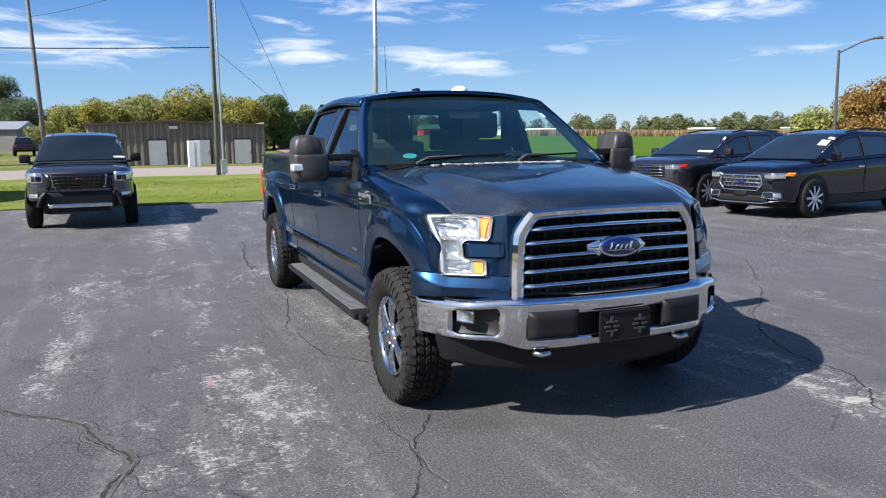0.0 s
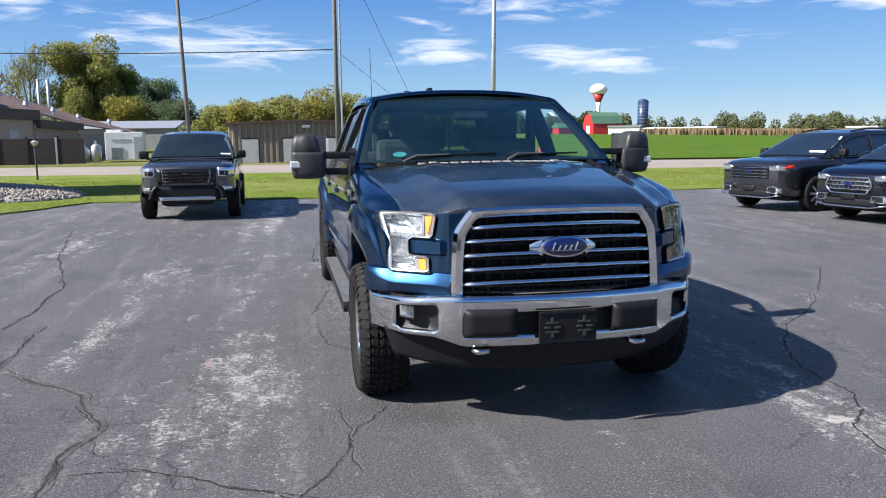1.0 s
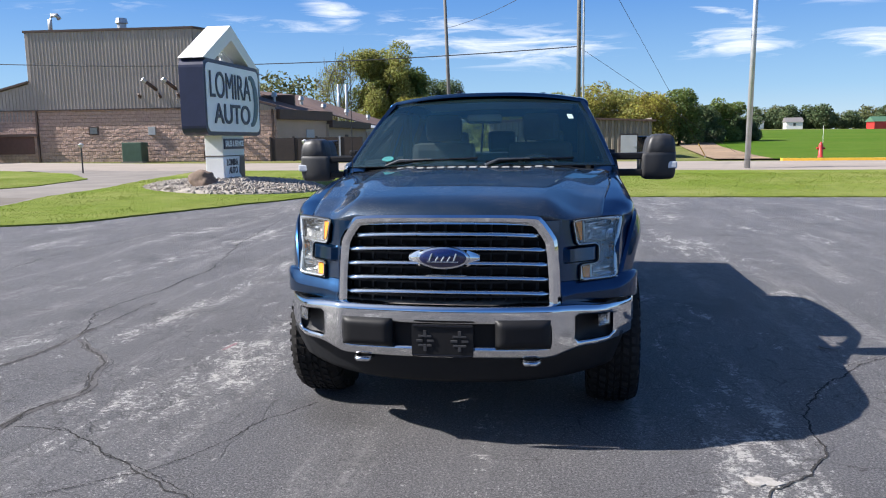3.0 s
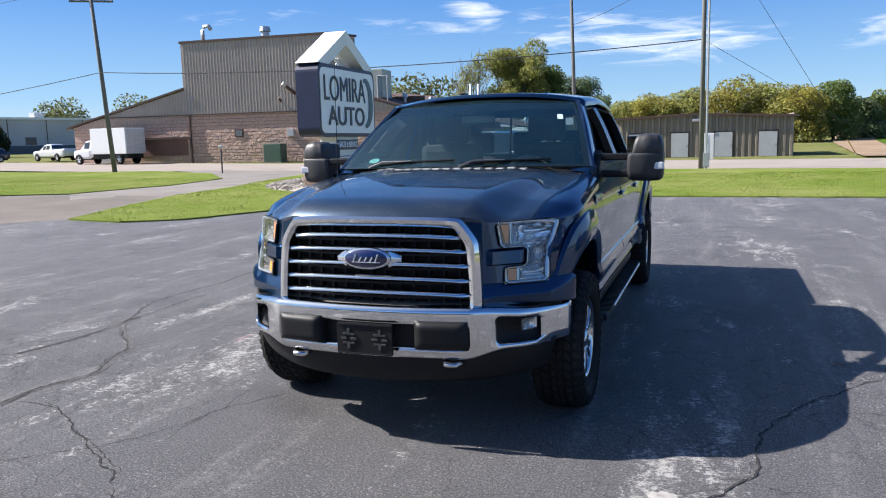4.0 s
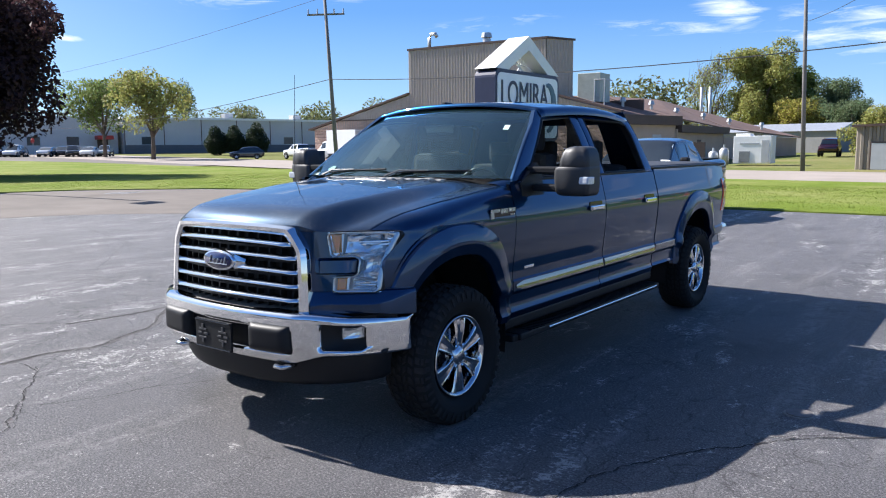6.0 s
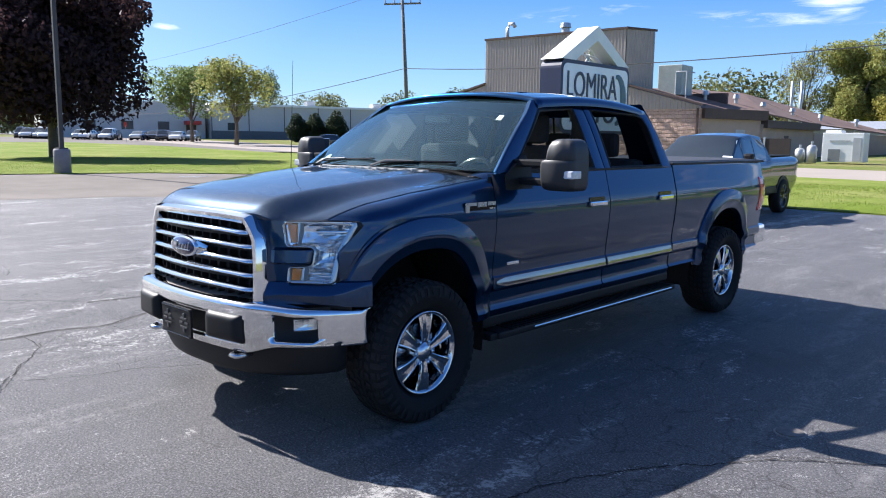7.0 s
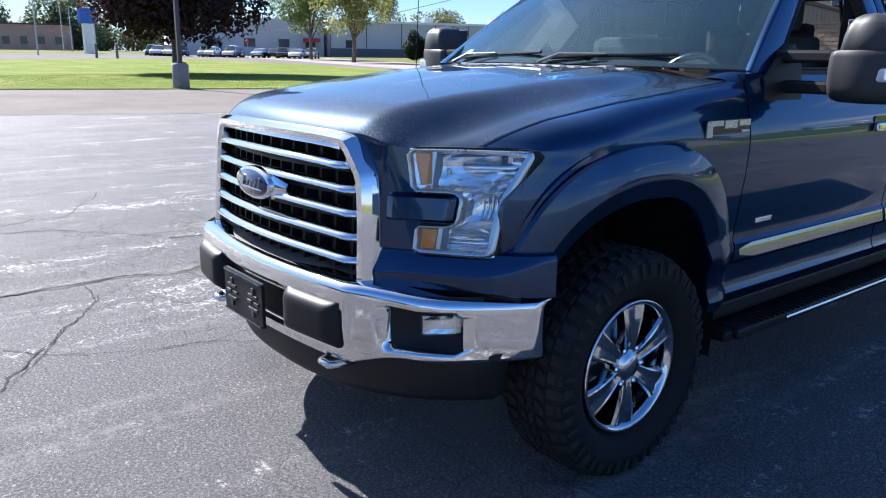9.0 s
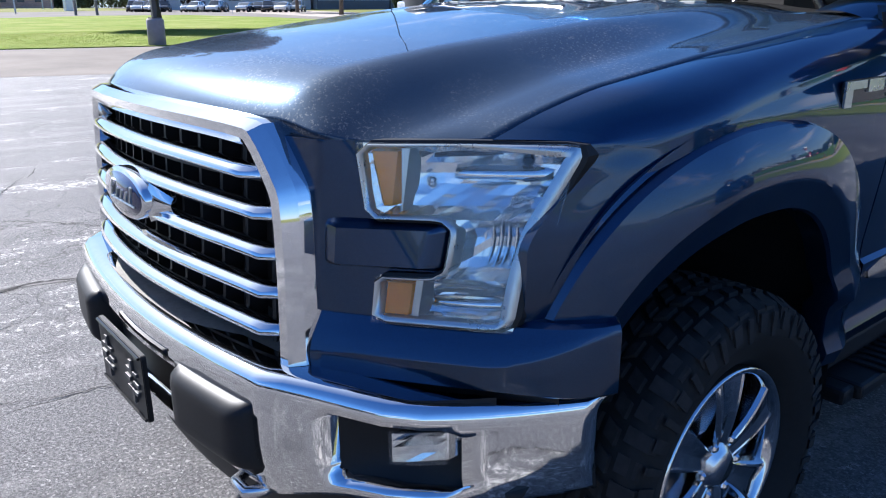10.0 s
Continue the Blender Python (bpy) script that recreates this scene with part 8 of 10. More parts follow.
    for x, z, r in ((0.842, 1.136, 0.011), (0.73, 1.1, 0.008)):
        bm = bmesh.new()
        bmesh.ops.create_uvsphere(bm, u_segments=14, v_segments=8, radius=r, matrix=Matrix.Translation(on_front(s * x, z, -0.022)))
        part("bulb", bm, GLOSS_BLACK if r > 0.01 else CHROME, lamp, "", True)
    for i in range(9):
        x = 0.792 + i * 0.0098
        bm = bmesh.new()
        grid(bm, 1, 4, lambda u, v: on_front(s * (x + 0.0018 * u), 0.946 + 0.078 * v, -0.03 - 0.008 * math.sin(math.pi * v)))
        fold(bm, (0, 0.006, 0))
        part("flute", bm, REFLECTOR, lamp)
    bm = bmesh.new()
    bmesh.ops.create_uvsphere(bm, u_segments=10, v_segments=6, radius=0.011, matrix=Matrix.Translation(on_front(s * 0.868, 0.998, -0.018)))
    part("side_bulb", bm, AMBER, lamp, "small amber bulb", True)
    # clear cover
    bm = bmesh.new()
    cee(bm, s, [(0.645, 0.908, 1.034, 1.166, 0.028), (0.778, 0.888, 0.934, 1.034, 0.0), (0.685, 0.884, 0.849, 0.934, 0.0)], 0.006)
    g = part("lens", facing(bm, (s * 0.6, -1, 0)), LENS, lamp)
    g.visible_shadow = False


def bumper_top(x):
    return 0.752 - 0.034 * smoothstep(0.55, 0.96, abs(x))


def bumper_y(x, z):
    ax = abs(x)
    y = -0.94 + 0.17 * x * x + 0.39 * max(0.0, ax - 0.56) + 2.1 * max(0.0, ax - 0.78) ** 1.5
    lip = min(1.0, max(0.0, z - bumper_top(ax) + 0.032) / 0.032)
    return y + 0.9 * max(0.0, 0.60 - z) ** 1.6 + 0.04 * (1 - math.sqrt(1 - lip * lip))


def build_bumper(root):
    # columns and rows with the openings' edges on them
    xs = sorted(set(round(v * q, 4) for q in (-1, 1) for v in (0, 0.06, 0.13, 0.2, 0.27, 0.34, 0.41, 0.48, 0.52, 0.54, 0.56, 0.60, 0.64, 0.66, 0.68, 0.70, 0.72, 0.77, 0.82, 0.84, 0.86, 0.885, 0.91, 0.93, 0.95, 0.965, 0.977)))
    ts = [0, 0.05, 0.12, 0.2, 0.26, 0.32, 0.45, 0.6, 0.68, 0.74, 0.8, 0.87, 0.91, 0.945, 0.97, 0.988, 1.0]

    def zat(x, t):
        lo = 0.478 + 0.05 * smoothstep(0.5, 0.72, abs(x))
        return lo + (bumper_top(x) - lo) * t
    bm = bmesh.new()
    vs = [[bm.verts.new((x, bumper_y(x, zat(x, t)), zat(x, t))) for t in ts] for x in xs]

    def state(x0, x1, t0, t1):
        """0 solid, 1 open, 2.. corner of an opening."""
        for X0, X1, r, T0, T1, q in ((-0.54, 0.54, 0.02, 0.2, 0.68, 0.06), (0.66, 0.86, 0.02, 0.12, 0.8, 0.08), (-0.86, -0.66, 0.02, 0.12, 0.8, 0.08)):
            if x0 >= X0 - 1e-6 and x1 <= X1 + 1e-6 and t0 >= T0 - 1e-6 and t1 <= T1 + 1e-6:
                left, right = abs(x0 - X0) < 1e-6, abs(x1 - X1) < 1e-6
                low, high = abs(t0 - T0) < 1e-6, abs(t1 - T1) < 1e-6
                if left and low:
                    return 2
                if right and low:
                    return 3
                if right and high:
                    return 4
                if left and high:
                    return 5
                return 1
        return 0
    for i in range(len(xs) - 1):
        for j in range(len(ts) - 1):
            a, b, c, d = vs[i][j], vs[i + 1][j], vs[i + 1][j + 1], vs[i][j + 1]
            k = state(xs[i], xs[i + 1], ts[j], ts[j + 1])
            if k == 0:
                bm.faces.new((a, b, c, d))
            elif k == 2:
                bm.faces.new((a, b, d))
            elif k == 3:
                bm.faces.new((a, b, c))
            elif k == 4:
                bm.faces.new((b, c, d))
            elif k == 5:
                bm.faces.new((a, c, d))
    bmesh.ops.delete(bm, geom=[v for v in bm.verts if not v.link_faces], context="VERTS")
    fold(bm, lambda c: Vector((0, 0.05, 0)) if abs(c.x) < 0.9 else Vector((-0.03 * math.copysign(1, c.x), 0.04, 0)))
    bmesh.ops.recalc_face_normals(bm, faces=bm.faces)
    bp = part("front_bumper", bm, CHROME, root, "chrome front bumper with black inserts", True)
    bp.data.shade_smooth()
    # dark filling of the openings
    bm = bmesh.new()
    grid(bm, 24, 4, lambda u, v: Vector(((2 * u - 1) * 0.56, bumper_y((2 * u - 1) * 0.56, 0.6) + 0.045, 0.50 + 0.2 * v)))
    part("insert", bm, BLACK, bp)
    for s in (-1, 1):
        bm = bmesh.new()
        grid(bm, 8, 6, lambda u, v: Vector((s * (0.64 + 0.24 * u), bumper_y(0.64 + 0.24 * u, 0.6) + 0.03 + 0.07 * math.sin(math.pi * u) ** 0.6 * math.sin(math.pi * v) ** 0.6, 0.525 + 0.21 * v)))
        fp = part("fog_pocket", bm, BLACK, bp, "black fog lamp pocket", True)
        bm = bmesh.new()
        grid(bm, 4, 4, lambda u, v: Vector((s * (0.782 + 0.058 * u), bumper_y(0.782 + 0.058 * u, 0.6) + 0.018 - 0.012 * (1 - u) + 0.012 * math.sin(math.pi * u) * math.sin(math.pi * v), 0.622 + 0.056 * v)))
        fold(bm, (0, 0.05, 0))
        fl = part("fog_lamp", bm, REFLECTOR, fp, "clear fog lamp")
        bm = bmesh.new()
        grid(bm, 4, 4, lambda u, v: Vector((s * (0.778 + 0.066 * u), bumper_y(0.778 + 0.066 * u, 0.6) + 0.004, 0.617 + 0.066 * v)))
        part("fog_lens", facing(bm, (0, -1, 0)), LENS, fl)
        bm = bmesh.new()
        # soft black guard block
        def pad(u, v):
            x = 0.265 + 0.275 * u
            z = 0.534 + 0.148 * v
            return Vector((s * x, bumper_y(x, 0.6) - 0.004 - 0.028 * min(1, 8 * v, 8 * (1 - v)) * min(1, 11 * u, 11 * (1 - u)), z))
        grid(bm, 14, 10, pad)
        fold(bm, (0, 0.05, 0))
        part("guard_pad", bm, BLACK, bp, "", True)
        # tow hook
        bm = bmesh.new()
        pts = [(s * 0.40, -0.80, 0.452), (s * 0.40, -0.855, 0.452), (s * 0.415, -0.885, 0.45), (s * 0.465, -0.885, 0.45), (s * 0.48, -0.855, 0.452), (s * 0.48, -0.80, 0.452)]
        tube(bm, pts, 0.014, 8)
        part("tow_hook", bm, DULL_CHROME, bp, "bright steel tow hook", True)
    # empty plate carrier with two cut crosses
    T = Matrix.Translation((0, -0.968, 0.58)) @ Matrix.Rotation(radians(90), 4, "X")
    pl = part("plate_carrier", plate(rounded(0.315, 0.165, 0.01), 0.012, T, 0.002), BLACK, bp, "empty black number plate carrier")
    part("carrier_rim", tubed([(-0.15, -0.971, 0.505), (0.15, -0.971, 0.505)], 0.004, 6), GLOSS_BLACK, pl)
    part("carrier_rim", tubed([(-0.15, -0.971, 0.656), (0.15, -0.971, 0.656)], 0.004, 6), GLOSS_BLACK, pl)
    for cx in (-0.088, 0.088):
        for dx, dz, w, h in ((0, 0.036, 0.008, 0.03), (0, -0.036, 0.008, 0.03), (-0.028, 0.0, 0.026, 0.007), (0.028, 0, 0.026, 0.007), (-0.022, 0.024, 0.016, 0.006), (0.022, 0.024, 0.016, 0.006), (-0.022, -0.024, 0.016, 0.006), (0.022, -0.024, 0.016, 0.006)):
            part("carrier_rib", boxed(cx + dx - w / 2 - 0.004, cx + dx + w / 2 + 0.004, -0.974, -0.966, 0.58 + dz - h / 2 - 0.002, 0.58 + dz + h / 2 + 0.002, 0.001), CARRIER_GREY, pl)
    # lower valance
    bm = bmesh.new()
    grid(bm, 30, 8, lambda u, v: Vector(((2 * u - 1) * (0.86 + 0.06 * v), -0.90 + 0.42 * abs((2 * u - 1) * 0.88) ** 2.4 + 0.07 * (1 - v) ** 1.5 + 0.03 * v, 0.325 + 0.05 * (2 * u - 1) ** 4 + 0.175 * v)))
    fold(bm, (0, 0.06, 0.01))
    bmesh.ops.recalc_face_normals(bm, faces=bm.faces)
    part("valance", bm, surface("grey-black valance", (0.009, 0.01, 0.012), 0.55, Specular_IOR_Level=0.3), bp, "dark lower air dam", True)


def lathe(bm, profile, n, axis_x=True):
    """Turns x, r pairs about the x axis."""
    rings = []
    for i in range(n):
        a = i * math.tau / n
        rings.append([bm.verts.new((x, r * math.cos(a), r * math.sin(a))) for x, r in profile])
    for i in range(n):
        p, q = rings[i], rings[(i + 1) % n]
        for j in range(len(profile) - 1):
            bm.faces.new((p[j], p[j + 1], q[j + 1], q[j]))
    bmesh.ops.recalc_face_normals(bm, faces=bm.faces)
    return bm


def build_wheel(root, x, Y, s, R=0.408):
    w = part("wheel", lathe(bmesh.new(), [(-0.10, 0.10), (-0.09, 0.2), (-0.1, 0.232), (0.06, 0.226)], 40), BLACK, root, "", True)
    w.matrix_local = pose(x, Y, R - 0.006, 0, 0, 0) @ (Matrix.Identity(4) if s > 0 else Matrix.Rotation(math.pi, 4, "Z")) @ pose(0, 0, 0, 12 + 25 * Y)
    # tyre: tread face, shoulders and a stepped sidewall; +x is the outer side
    prof = [(0.085, 0.236), (0.098, 0.246), (0.118, 0.262), (0.138, 0.292), (0.144, 0.32), (0.146, 0.326), (0.143, 0.345), (0.136, 0.372), (0.124, R - 0.017), (0.10, R - 0.010), (-0.10, R - 0.010), (-0.124, R - 0.017), (-0.14, 0.36), (-0.146, 0.33), (-0.135, 0.28), (-0.10, 0.236)]
    tyre = part("tyre", lathe(bmesh.new(), prof, 56), RUBBER, w, "knobbly all-terrain tyre", True)
    verts, faces = [], []
    N = 46

    def lug(x0, x1, a0, a1, r0, r1, skew=0.0, drop=0.0):
        o = len(verts)
        for xx, k in ((x0, 0.0), (x1, 1.0)):
            for aa in (a0, a1):
                for rr in (r0, r1 - drop * k):
                    a = aa + skew * k
                    ins = 0.004 if rr > r0 else 0
                    verts.append((xx - (ins if k else -ins) * (1 if x1 > x0 else -1), rr * math.cos(a), rr * math.sin(a)))
        faces.extend([(o, o + 1, o + 3, o + 2), (o + 4, o + 6, o + 7, o + 5), (o, o + 4, o + 5, o + 1), (o + 2, o + 3, o + 7, o + 6), (o + 1, o + 5, o + 7, o + 3)])
    st = math.tau / N
    for i in range(N):
        a = i * st
        wob = 0.06 * st * math.sin(i * 2.3)
        lug(-0.03, 0.0, a + wob, a + st * 0.62, R - 0.02, R, st * 0.3)
        lug(0.006, 0.034, a + st * 0.35, a + st * 0.98 + wob, R - 0.02, R, -st * 0.3)
        lug(0.044, 0.082, a + st * 0.1, a + st * 0.72, R - 0.02, R - 0.001, st * 0.25)
        lug(-0.082, -0.044, a + st * 0.4, a + st * 1.02, R - 0.02, R - 0.001, st * 0.25)
        for q in (1, -1):
            long = 0.142 if i % 2 else 0.136
            lug(q * 0.09, q * long, a + st * 0.08, a + st * (0.66 if i % 2 else 0.74), R - 0.05, R - 0.003, st * 0.08, 0.02)
            lug(q * 0.139, q * 0.149, a + st * (0.05 if i % 2 else 0.2), a + st * (0.6 if i % 2 else 0.52), R - 0.085 + (0.014 if i % 2 else 0), R - 0.03, 0.0, 0.004)
    tr = from_arrays("tread", verts, faces, DUSTY_RUBBER, tyre)
    tagged(tr, kind="stuff")
    # rim with six double spokes
    rim = part("rim", lathe(bmesh.new(), [(0.02, 0.205), (0.09, 0.213), (0.108, 0.222), (0.116, 0.232), (0.115, 0.239), (0.104, 0.2415), (0.08, 0.236)], 56), ALLOY, w, "polished six-spoke alloy rim", True)
    part("barrel", lathe(bmesh.new(), [(0.06, 0.214), (-0.05, 0.205), (-0.07, 0.09)], 40), GLOSS_BLACK, rim)
    bm = bmesh.new()
    lathe(bm, [(0.012, 0.15), (0.03, 0.155), (0.03, 0.0)], 36)
    part("brake_disc", bm, DULL_CHROME, w)
    for k in range(6):
        a = k * math.tau / 6 + 0.26
        bm = bmesh.new()

        def spoke(u, v):
            r = 0.045 + 0.178 * u
            half = 0.024 + 0.036 * u ** 1.3
            w = 2 * v - 1
            e = abs(w)
            face = 0.006 * e if e < 0.7 else (0.0042 + 0.03 * (e - 0.7) if e < 0.82 else 0.0078 - 0.075 * (e - 0.82))
            xx = 0.094 + 0.010 * math.sin(u * 2.7) + face
            return Vector((xx, r * math.cos(a) - w * half * math.sin(a), r * math.sin(a) + w * half * math.cos(a)))
        grid(bm, 10, 16, spoke)
        fold(bm, (-0.035, 0, 0))
        bmesh.ops.recalc_face_normals(bm, faces=bm.faces)
        part("spoke", bm, ALLOY, rim)
    hub = part("hub_cap", lathe(bmesh.new(), [(0.05, 0.07), (0.09, 0.066), (0.098, 0.056), (0.108, 0.042), (0.114, 0.036), (0.114, 0.0)], 32), DULL_CHROME, rim, "silver hub cap", True)
    for k in range(6):
        a = k * math.tau / 6 + 0.26 + math.tau / 12
        part("lug_nut", tubed([(0.06, 0.068 * math.cos(a), 0.068 * math.sin(a)), (0.104, 0.068 * math.cos(a), 0.068 * math.sin(a)), (0.11, 0.068 * math.cos(a), 0.068 * math.sin(a))], [0.012, 0.011, 0.006], 6), CHROME, rim)
    return w


def build_mirrors(s, root):
    # one housing: a wide lower body, a step on the inner side and a narrower rounded cap
    bm = bmesh.new()
    rings = []
    for z, xi, xo, yf in ((1.286, 1.19, 1.31, 0.92), (1.289, 1.16, 1.335, 0.885), (1.298, 1.142, 1.35, 0.866), (1.316, 1.131, 1.358, 0.855), (1.345, 1.128, 1.362, 0.849), (1.4, 1.127, 1.363, 0.846), (1.452, 1.128, 1.363, 0.846),
                          (1.468, 1.132, 1.363, 0.847), (1.475, 1.143, 1.362, 0.851), (1.476, 1.158, 1.361, 0.854), (1.481, 1.16, 1.361, 0.851), (1.53, 1.167, 1.358, 0.853), (1.565, 1.177, 1.35, 0.859), (1.588, 1.19, 1.337, 0.87), (1.6, 1.208, 1.318, 0.888), (1.605, 1.235, 1.29, 0.915)):
        r = min(0.034, (1.0 - yf) * 0.4)
        ring = [(xi, 1.02), (xi, yf + r)]
        for k in range(1, 7):
            a = math.pi / 2 * k / 6
            ring.append((xi + r * (1 - math.cos(a)), yf + r * (1 - math.sin(a))))
        for k in range(1, 6):
            u = k / 6
            ring.append((xi + r + (xo - xi - 2 * r) * u, yf - 0.012 * math.sin(math.pi * u)))
        for k in range(0, 7):
            a = math.pi / 2 * k / 6
            ring.append((xo - r * (1 - math.sin(a)), yf + r * (1 - math.cos(a))))
        ring.append((xo, 1.02))
        rings.append([bm.verts.new((s * x, y + 0.1 * (x - 1.23), z)) for x, y in ring])
    for p, q in zip(rings, rings[1:]):
        for j in range(len(p)):
            i = (j + 1) % len(p)
            bm.faces.new((p[j], p[i], q[i], q[j]))
    bm.faces.new(rings[0])
    bm.faces.new(rings[-1])
    bmesh.ops.recalc_face_normals(bm, faces=bm.faces)
    m = part("door_mirror", bm, MIRROR_PLASTIC, root, "large black towing mirror", True)
    m.data.set_sharp_from_angle(angle=radians(38))
    part("mirror_glass", boxed(s * 1.225 - 0.115, s * 1.225 + 0.115, 1.012, 1.017, 1.31, 1.59, 0.002), CHROME, m)
    part("signal_lens", boxed(s * 1.325 - 0.05, s * 1.325 + 0.044, 0.85, 0.95, 1.365, 1.415, 0.01), SIGNAL, m, "clear signal lens")
    for z in (1.452, 1.338):
        part("arm", boxed(s * 1.02 - 0.11, s * 1.02 + 0.12, 0.86, 0.95, z - 0.024, z + 0.024, 0.012), BLACK, m)
    bm = bmesh.new()
    sail = [(0.72, 1.27), (1.0, 1.27), (1.0, 1.42), (0.95, 1.50), (0.72, 1.37)]
    outer = [bm.verts.new((s * (0.975 - 0.12 * (z - 1.27)), y, z)) for y, z in sail]
    inner = [bm.verts.new((s * 0.90, y, z)) for y, z in sail]
    bm.faces.new(outer)
    bm.faces.new(inner[::-1])
    for i in range(5):
        bm.faces.new((outer[i], inner[i], inner[(i + 1) % 5], outer[(i + 1) % 5]))
    bmesh.ops.recalc_face_normals(bm, faces=bm.faces)
    part("mount", bm, BLACK, m)


STEP_GREY = surface("worn grey step tread", (0.2, 0.205, 0.21), 0.5, 0.3, vary=0.25, scale=14, fine=90)


def build_step(s, root):
    st = part("running_board", boxed(*sorted((s * 0.875, s * (1.05 if s < 0 else 1.03))), 0.62, 2.98, 0.365, 0.41, 0.012), BLACK, root, "black running board with bright edge")
    for k in range(2):
        part("edge_strip", tubed([(s * 1.03, 0.98, 0.39), (s * 1.03, 2.9, 0.39)], 0.010, 8), DULL_CHROME, st) if k == 0 else None
    part("end_cap", boxed(s * 0.94 - 0.08, s * 0.94 + 0.07, 0.56, 0.63, 0.36, 0.405, 0.012), BLACK, st)
    for i in range(52):
        Y = 0.75 + i * 0.042
        part("tread_rib", boxed(s * 0.965 - 0.07, s * 0.965 + 0.07, Y, Y + (0.022 if s < 0 else 0.018), 0.409, 0.418, 0.002), STEP_GREY if s < 0 else BLACK, st)
    for Y in (0.9, 1.8, 2.7):
        part("bracket", boxed(s * 0.86 - 0.05, s * 0.86 + 0.02, Y - 0.03, Y + 0.03, 0.4, 0.5), BLACK, st)


WIPER_GREY = surface("faded wiper arm", (0.1, 0.103, 0.107), 0.45, vary=0.15, scale=12, fine=80)


def build_wipers(root):
    for x0, x1, w in ((0.66, 0.08, 0), (0.02, -0.62, 1)):
        a = Vector((x0 if not w else 0.05, 0.42 + 0.23 * (x0 / 0.83) ** 2, 1.40))
        p, q = windshield((x0 + 0.9) / 1.8, 0.07), windshield((x1 + 0.9) / 1.8, 0.025)
        n = Vector((0, -0.02, 0.014))
        wp = part("wiper", tubed([p + n * 0.6, p.lerp(q, 0.5) + n * 0.9, q + n * 0.6], 0.008, 6), GLOSS_BLACK, root)
        part("arm", tubed([p.lerp(q, 0.5) + n * 1.4, p.lerp(q, 0.85) + n * 1.8, q + Vector((0.0, -0.06, -0.01))], [0.004, 0.0065, 0.010], 6), WIPER_GREY, wp)
    part("whip_antenna", tubed([(-0.83, 0.42, 1.33), (-0.84, 0.46, 2.15)], [0.003, 0.0016], 6), BLACK, root)


def build_pickup():
    root = thing("pickup_truck", pose(0, TRUCK_Y, 0), "dark blue metallic crew-cab pickup truck parked on asphalt", "pickup truck")
    build_hood(root)
    build_cab(root)
    build_interior(root)
    build_bed(root)
    build_grille(root)
    build_bumper(root)
    build_wipers(root)
    for s in (-1, 1):
        build_fender(s, root)
        build_lamps(s, root)
        build_flare(s, 0.0, root)
        build_flare(s, REAR, root)
        build_mirrors(s, root)
        build_step(s, root)
        build_wheel(root, s * 0.885, 0.0, s)
        build_wheel(root, s * 0.885, REAR, s)


build_pickup()

# ---- other vehicles ----


RIM_SILVER = surface("silver rim paint", (0.62, 0.62, 0.64), 0.35, 0.4, vary=0.1, scale=8, fine=60)


def wheel_simple(root, x, y, s, R, width, rim_mat, seg=28, spokes=5):
    w = part("wheel", lathe(bmesh.new(), [(-width / 2, R * 0.6), (-width * 0.5, R * 0.9), (-width * 0.38, R), (width * 0.38, R), (width * 0.5, R * 0.93), (width * 0.46, R * 0.68)], seg), RUBBER, root, "black tyre", True)
    w.matrix_local = pose(x, y, R) @ (Matrix.Identity(4) if s > 0 else Matrix.Rotation(math.pi, 4, "Z"))
    rim = part("rim", lathe(bmesh.new(), [(width * 0.2, 0.0), (width * 0.2, R * 0.6), (width * 0.44, R * 0.64), (width * 0.47, R * 0.69), (width * 0.42, R * 0.7)], seg), GLOSS_BLACK, w, "", True)
    for k in range(spokes):
        a = k * math.tau / spokes + 0.3
        bm = bmesh.new()
        grid(bm, 3, 2, lambda u, v: Vector((width * (0.40 + 0.05 * math.sin(u * 3)) + 0.006 * (1 - abs(2 * v - 1)), R * (0.1 + 0.56 * u) * math.cos(a) - (v - 0.5) * R * (0.16 + 0.1 * u) * 5 / spokes * math.sin(a), R * (0.1 + 0.56 * u) * math.sin(a) + (v - 0.5) * R * (0.16 + 0.1 * u) * 5 / spokes * math.cos(a))))
        part("spoke", bm, rim_mat, rim)
    part("hub", tubed([(width * 0.3, 0, 0), (width * 0.46, 0, 0)], R * 0.14, 12), rim_mat, rim)


